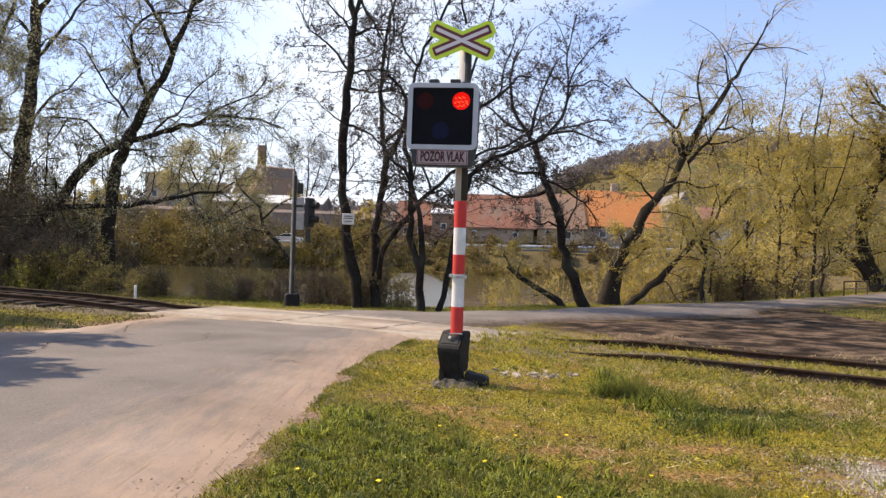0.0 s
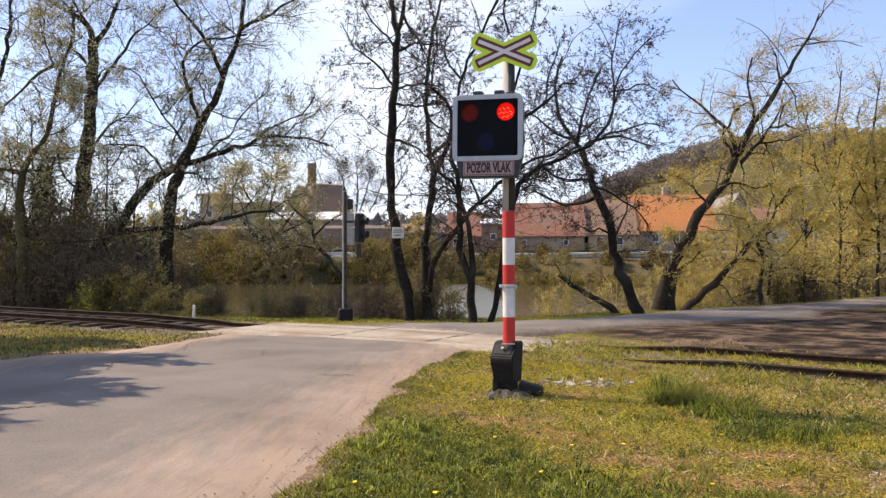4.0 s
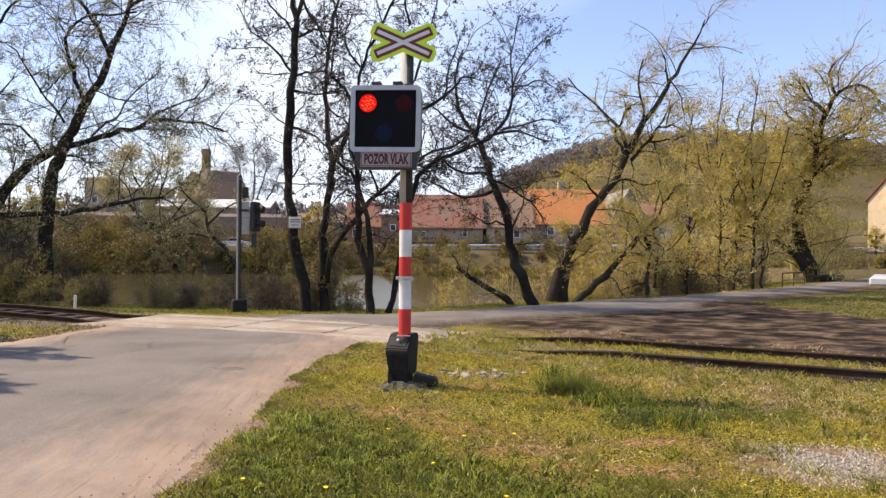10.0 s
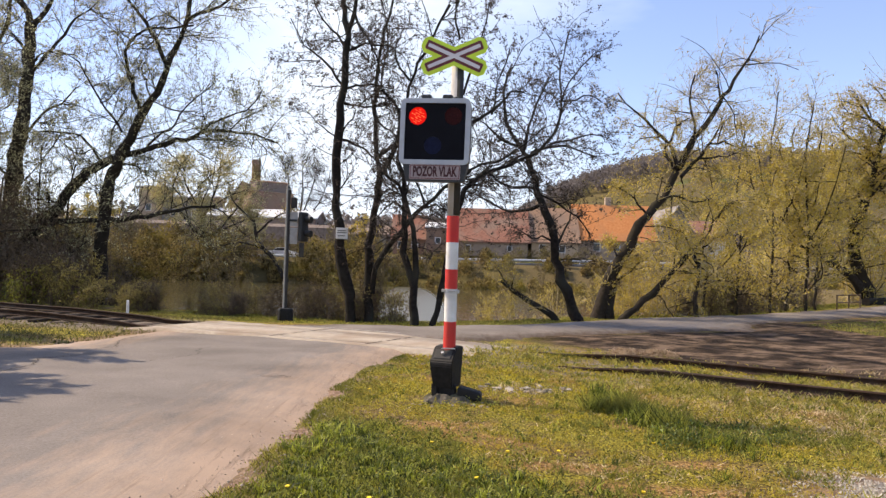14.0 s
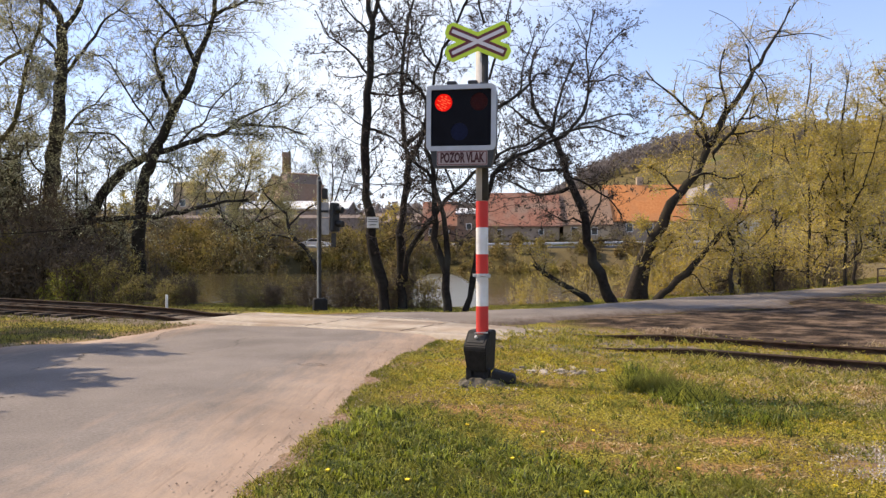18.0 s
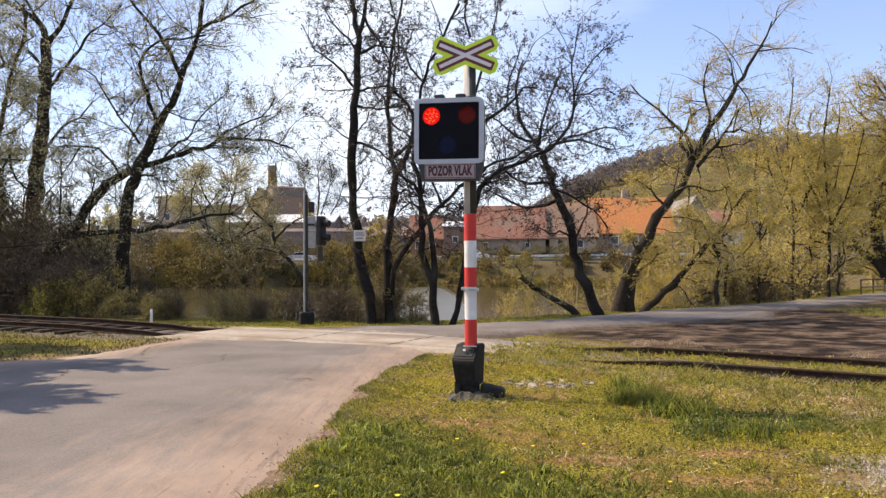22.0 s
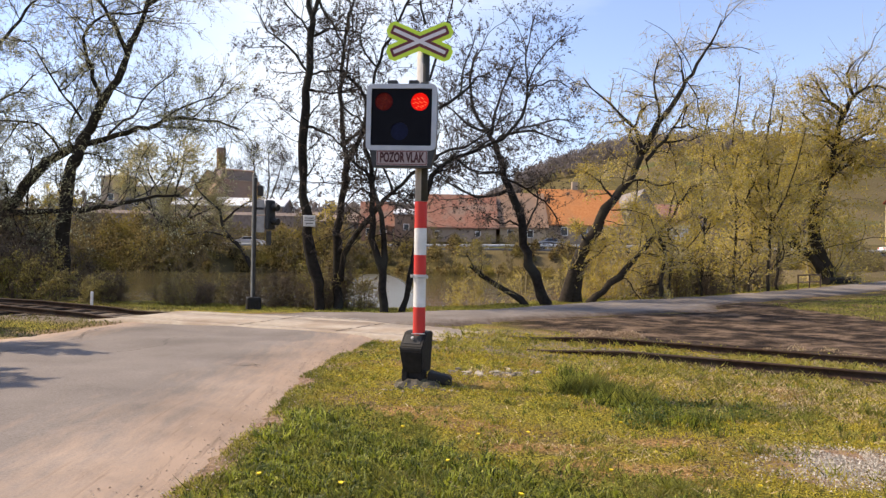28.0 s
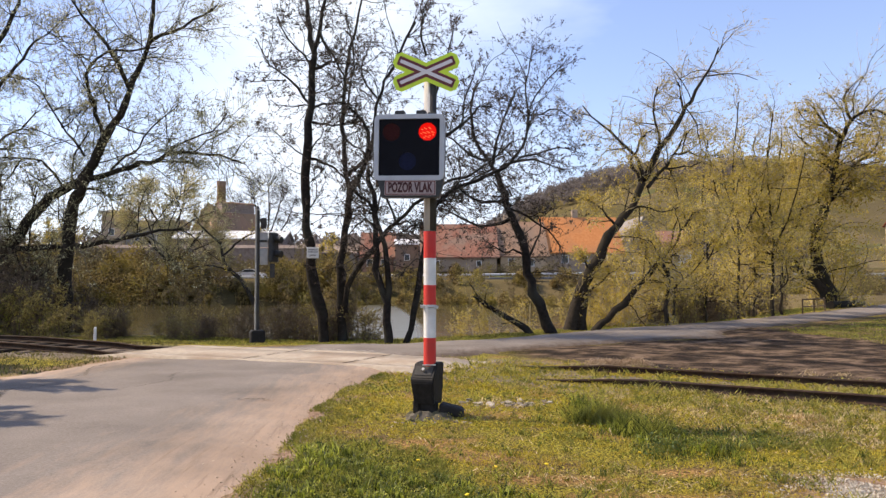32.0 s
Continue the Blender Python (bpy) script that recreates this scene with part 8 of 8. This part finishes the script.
def bent_blades(name, label, x, y, h, w, material, seed, lean=0.6):
    """Grass of long blades that bend over: each in two spans, narrowing to a tip."""
    rng = np.random.RandomState(seed)
    n = len(x)
    z = terrain(x, y)
    a, b = rng.uniform(0, 6.283, n), rng.uniform(0, 6.283, n)
    h = h * rng.uniform(0.55, 1.2, n)
    out = h * lean * rng.uniform(0.15, 1.3, n)
    w = w * rng.uniform(0.6, 1.4, n)
    sx, sy, ox, oy = np.cos(a) * w, np.sin(a) * w, np.cos(b) * out, np.sin(b) * out
    mx, my, mz = x + 0.35 * ox, y + 0.35 * oy, z + 0.62 * h
    P = np.stack([np.c_[x - sx, y - sy, z - 0.005], np.c_[x + sx, y + sy, z - 0.005], np.c_[mx - 0.8 * sx, my - 0.8 * sy, mz], np.c_[mx + 0.8 * sx, my + 0.8 * sy, mz], np.c_[x + ox, y + oy, z + h * (1 - 0.25 * lean)]], 1)
    i = 5 * np.arange(n)[:, None]
    F = np.concatenate([i + np.array([[0, 1, 3]]), i + np.array([[0, 3, 2]]), i + np.array([[2, 3, 4]])])
    return tagged(raw(name, P.reshape(-1, 3), F, material), label, "grass", kind="stuff")


x, y, s = tufts(13000, 10, -1.6, 2.8, 2.8, 7.8, 1.2, lambda u, v: meadow(u, v) * lush_place(u, v) * np.clip(0.4 + 0.9 * wave(u, v, 0.075, 2.0) + 0.35 * wave(u, v, 0.3, 7.0), 0.0, 1), 0.032)
bent_blades("lush_grass", "lush green grass clumps beside the road", x, y, 0.056 * s.clip(0.3, 1.8) * (1 + 0.7 * spot(x, y, -0.95, 6.6, 0.5, 0.9)), 0.0028 + 0.0003 * y, GRASS_LUSH, 41, 1.1)
x, y, s = tufts(3400, 11, 1.2, 3.6, 5.8, 9.8, 1.0, lambda u, v: green_ridge(u, v) * np.clip(0.5 + 0.7 * wave(u, v, 0.13, 6.0), 0.05, 1), 0.045)
bent_blades("tall_grass", "tall fresh green grass in a broken ridge", x, y, 0.10 * s.clip(0.4, 1.8) * np.interp(y, (6.2, 7.6, 8.3), (0.75, 0.9, 1.35)), 0.0032, GRASS_LUSH, 42, 0.7)
x, y, s = tufts(700, 12, -1.4, 7.5, 3.5, 12.5, 1.2, lambda u, v: meadow(u, v) * 0.55, 0.03)
bent_blades("scattered_grass", "single green grass tufts in the mossy meadow", x, y, 0.05 * s.clip(0.4, 1.8), 0.003, GRASS_LUSH, 43, 0.9)
x, y, s = tufts(1500, 6, 0.4, 7.5, 4.2, 11.5, 1.0, lambda u, v: meadow(u, v) * np.clip(spot(u, v, 1.1, 9.4, 0.55, 0.35) + spot(u, v, 2.65, 7.9, 0.35, 0.3) + 0.6 * spot(u, v, 4.4, 7.6, 1.7, 0.9) + 0.5 * spot(u, v, 2.1, 4.9, 0.7, 0.4) + 0.06, 0, 1), 0.06)
bent_blades("dead_stalks", "thick bleached dead stalks lying in the grass", x, y, 0.055 * s.clip(0.5, 1.6), 0.0034, GRASS_STRAW, 44, 2.6)


def pebbles(name, label, x, y, size, material, seed, lift=0.3):
    """Small angular stones, each of eight faces."""
    rng = np.random.RandomState(seed)
    n = len(x)
    d = np.array([(1, 0, 0), (-1, 0, 0), (0, 1, 0), (0, -1, 0), (0, 0, 1), (0, 0, -1)], float)
    P = d[None] * (size * rng.uniform(0.6, 1.3, n))[:, None, None] * rng.uniform(0.5, 1.2, (n, 6, 1)) * np.array((1, 1, 0.6))
    a = rng.uniform(0, 6.283, n)
    c, q = np.cos(a)[:, None], np.sin(a)[:, None]
    P = np.stack([P[..., 0] * c - P[..., 1] * q + x[:, None], P[..., 0] * q + P[..., 1] * c + y[:, None], P[..., 2] + (terrain(x, y) + lift * size)[:, None]], -1)
    f = np.array([(0, 2, 4), (2, 1, 4), (1, 3, 4), (3, 0, 4), (2, 0, 5), (1, 2, 5), (3, 1, 5), (0, 3, 5)])
    return tagged(raw(name, P.reshape(-1, 3), (6 * np.arange(n)[:, None, None] + f[None]).reshape(-1, 3), material), label, "gravel", kind="stuff")


RIM_Y = (-6, 0, 3.4, 5.3, 7.2, 9.1, 11.0, 13.0, 14.4)
RIM_X = (-1.9, -1.75, -1.45, -1.22, -1.12, -1.12, -0.87, -0.4, 0.3)
GRIT = surf("road_grit", (0.26, 0.195, 0.145, 1), (0.46, 0.38, 0.30, 1), 8, 0.9, 0.0, by="island")
LITTER = surf("dead_leaf_litter", (0.17, 0.11, 0.065, 1), (0.46, 0.32, 0.21, 1), 6, 0.9, 0.0, by="island")
v = 3.0 + 10.5 * rs.uniform(0, 1, 2600) ** 1.6
u = np.interp(v, RIM_Y, RIM_X) - np.abs(rs.normal(size=2600)) * 0.34 + 0.12
pebbles("road_grit", "loose grit on the dusty edge of the road", u, v, 0.004 + 0.008 * rs.uniform(0, 1, 2600) ** 3, GRIT, 51, 5.0)
v = 3.0 + 10.5 * rs.uniform(0, 1, 5000) ** 1.5
u = np.interp(v, RIM_Y, RIM_X) + np.abs(rs.normal(size=5000)) * 0.12 + 0.02 + 0.05 * wave(v, v, 0.3, 2.0)
keep = rs.uniform(0, 1, len(u)) < 0.55 + 0.5 * wave(u, v, 0.2, 3.0)
V, F = leaf_quads(np.c_[u[keep], v[keep], 0 * u[keep]], rs, 0.022, 0.008)
V[:, 2] = 0.25 * V[:, 2] + terrain(V[:, 0], V[:, 1]) + 0.012
tagged(raw("leaf_litter", V, F, LITTER), "dead brown leaves and stalks along the road edge", "litter", kind="stuff")
# strip beside the track on the left, verge along the lane, river bank
x, y = scatter(60000, -22, -5, 10.5, 24)
keep = (on_road(x, y) > -0.1 + 0.2 * wave(x, y, 0.4)) & (near_line(x, y, TRACK) > 0.85) & (rs.uniform(0, 1, len(x)) < 0.75 + 0.3 * wave(x, y, 0.6)) & (x < -5.6)
blades("verge_grass", "yellowish verge grass beside the track", x[keep], y[keep], 0.05, 0.010, surf("verge_grass", (0.035, 0.035, 0.008, 1), (0.27, 0.245, 0.05, 1), 3, 0.7, 0.0, (0.13, 0.11, 0.03, 1), 0.9, by="island", through_light=0.3), 6, 0.9)
u = rs.uniform(-8, 26, 52000)
v = np.interp(u, BANK_X, BANK_Y) + rs.uniform(-3.6, 1.0, len(u))
lane_l = np.interp(u, (-6, -3.4, -0.9, 2.1, 6.4, 12.4, 20.4, 31), (16.6, 17.9, 19.0, 21.5, 25.4, 29.6, 37.6, 49.5))
keep = (v > lane_l + 0.1 + 0.25 * wave(u, v, 0.5)) & (np.hypot(u + 4.4, v - 20.9) > 0.55)
blades("bank_grass", "fresh bank grass above the river", u[keep], v[keep], 0.05 + 0.0 * u[keep], 0.010, GRASS_GREEN, 7, 0.9)
keep2 = keep & (rs.uniform(0, 1, len(u)) < 0.6)
blades("bank_straw", "mixed dry grass on the river bank", u[keep2] + 0.03, v[keep2], 0.06, 0.008, GRASS_TUFT, 8, 1.0)
x, y = scatter(60000, 9, 26, 17, 33)
keep = (np.interp(x, (1, 3.2, 6.6, 8.8, 11.2, 15.5, 23.5), (14.5, 15.4, 18.3, 20.6, 23.6, 27.2, 34.6)) - y > 0.2) & (y > np.interp(x, (0, 9.4, 11.6, 14, 30), (99, 99, 18.2, 17.4, 18.8)) + 0.3 * wave(x, y, 0.5)) & (rs.uniform(0, 1, len(x)) < 0.8)
blades("lane_verge", "green grass strip beside the lane", x[keep], y[keep], 0.05, 0.010, GRASS_GREEN, 9, 0.8)

# ---------------------------------------------------------------- small things on the meadow
YELLOW = surf("dandelion_petals", (0.75, 0.52, 0.01, 1), (0.85, 0.65, 0.02, 1), 30, 0.7, 0.1)
STALK = surf("flower_stalk", (0.10, 0.14, 0.03, 1), (0.18, 0.2, 0.05, 1), 10, 0.7, 0.0)
STONE = surf("pale_stone", (0.17, 0.145, 0.115, 1), (0.42, 0.37, 0.30, 1), 9, 0.9, 0.3, by="object")
flower = thing("dandelion", "yellow dandelion flower in the grass", "flower", group="dandelions in the meadow")
part("stem", rod(bmesh.new(), (0, 0, -0.02), (0.004, 0, 0.06), 0.002, seg=5), STALK, flower)
bm = rod(bmesh.new(), (0.004, 0, 0.058), (0.004, 0, 0.07), 0.009, 0.017, seg=10)
for v in bm.verts:
    v.co.z += 0.004 * noise.noise(v.co * 300)
part("head", bm, YELLOW, flower)
spots = [(0.0, 6.1), (0.62, 5.85), (-0.35, 4.55), (0.75, 4.3), (1.05, 5.95), (0.2, 4.0), (1.45, 4.9), (-0.9, 4.75), (0.35, 5.05), (1.9, 6.3), (-0.75, 8.7), (0.55, 3.75), (2.35, 4.6), (1.0, 4.05)]
for i, (fx, fy) in enumerate(spots):
    m = pose(fx, fy, float(terrain(fx, fy)) + 0.01, 8 * math.sin(i * 3), 8 * math.cos(i * 5), i * 50)
    if i:
        copy_thing(flower, m)
    else:
        flower.matrix_world = m


def stone_mesh(seed):
    bm = bmesh.new()
    bmesh.ops.create_icosphere(bm, subdivisions=1, radius=1)
    for v in bm.verts:
        v.co *= 1 + 0.35 * noise.noise(v.co * 1.7 + Vector((seed, 0, 0)))
        v.co.z *= 0.55
    ob = part("stone", bm, STONE)
    me = ob.data
    bpy.data.objects.remove(ob)
    return me


stones = [stone_mesh(s) for s in range(5)]
rng = random.Random(17)


def lay_stone(x, y, s, label, group):
    ob = new("stone", stones[rng.randrange(5)])
    ob.matrix_world = Matrix.Translation((x, y, float(terrain(x, y)) + s * 0.2)) @ pose(0, 0, 0, rng.uniform(-15, 15), rng.uniform(-15, 15), rng.uniform(0, 360)) @ Matrix.Diagonal((s, s * rng.uniform(0.6, 1), s * rng.uniform(0.5, 1), 1))
    tagged(ob, label, "stone", group)


for i in range(44):                       # gravel patch beside the cabinet
    a, r = rng.uniform(0, 6.28), math.sqrt(rng.uniform(0, 1))
    lay_stone(3.3 + 0.55 * r * math.cos(a), 5.2 + 0.42 * r * math.sin(a), rng.choice((0.008, 0.01, 0.014, 0.024)), "pale grey gravel stone beside the cabinet", "gravel stones")
for i in range(56):                       # rubble behind the signal
    lay_stone(1.2 + rng.gauss(0, 0.3), 9.4 + rng.gauss(0, 0.16), rng.uniform(0.02, 0.07), "broken pale rubble in the grass", "rubble stones")
for i in range(20):
    lay_stone(0.15 + rng.uniform(-0.45, 0.45), 8.3 + rng.uniform(-0.35, 0.1), rng.uniform(0.015, 0.035), "small stone at the signal footing", "stones at the footing")
# fine pale grit under the gravel
n = 9000
a, r = rs.uniform(0, 6.283, n), np.sqrt(rs.uniform(0, 1, n)) * (0.95 + 0.3 * rs.normal(size=n))
gx, gy = 3.3 + 0.62 * r * np.cos(a), 5.2 + 0.5 * r * np.sin(a)
keep = wave(gx, gy, 0.16, 5.0) > -0.4
a, gx, gy = a[keep], gx[keep], gy[keep]
V, F = leaf_quads(np.c_[gx, gy, terrain(gx, gy) + 0.004], rs, 0.015, 0.006)
tagged(raw("grit", V, F, surf("pale_grit", (0.41, 0.375, 0.315, 1), (0.54, 0.50, 0.43, 1), 8, 0.9, 0.0, by="island")), "fine pale grit and gravel", "gravel", kind="stuff")
# heap of dry grass behind the rails
n = 16000
a, r = rs.uniform(0, 6.283, n), np.sqrt(rs.uniform(0, 1, n))
side = np.where(rs.uniform(size=n) < 0.5, -0.24, 0.25)
hx, hy = 3.6 + side + 0.26 * r * np.cos(a), 13.2 + 0.26 * r * np.sin(a)
hx, hy = hx + 0.07 * rs.normal(size=n), hy + 0.05 * rs.normal(size=n)
hz = 0.12 * np.sqrt(np.clip(1 - r**2, 0, 1)) * rs.uniform(0.6, 1.05, n)
V, F = leaf_quads(np.c_[hx, hy, hz], rs, 0.045, 0.004)
tagged(raw("hay_heap", V, F, surf("bleached_hay", (0.2, 0.135, 0.075, 1), (0.54, 0.41, 0.27, 1), 3, 0.9, 0.0, by="island")), "heap of bleached dry grass behind the rails", "hay", kind="stuff")


def motions():
    """The two cars on the far road, and the discs added to stand in for the lamps' flashing."""
    for car, t0, x0, v in ((car_white, 23.0, 12.3, 10.9), (car_grey, 27.5, 11.8, 14.0)):
        rows = []
        start = t0 - (x0 + 95) / v
        stop = min(32.0, t0 + (120 - x0) / v)
        for t in [0.0, start] + list(np.arange(math.ceil(start) + 0.5, stop, 1.0)) + [stop] + ([32.0] if stop < 32 else []):
            x = x0 + v * (min(max(t, start), stop) - t0)
            rows.append((t, pose(x, 103.2, far_level(x))))
        walk(car, rows)
    half, first = 0.5125, 0.41             # the right lamp shows first, then the left
    for sh, i, cx, depth, cz, last in lamp_discs:
        shown = i == 1
        low = pose(cx, depth, cz - 0.23), pose(cx, depth, cz)
        rows = [(0.0, low[0 if shown else 1])]
        t = first
        while t < 31.8:                    # discs draw a lamp's glow and fade: the dimmer clears last and falls first
            at = t + (0.17 if shown else -0.09) if last else t - 0.015
            rows.append((at - 0.034, low[0 if shown else 1]))
            shown = not shown
            rows.append((at, low[0 if shown else 1]))
            t += half
        rows.append((32.0, low[0 if shown else 1]))
        walk(sh, rows)


motions()
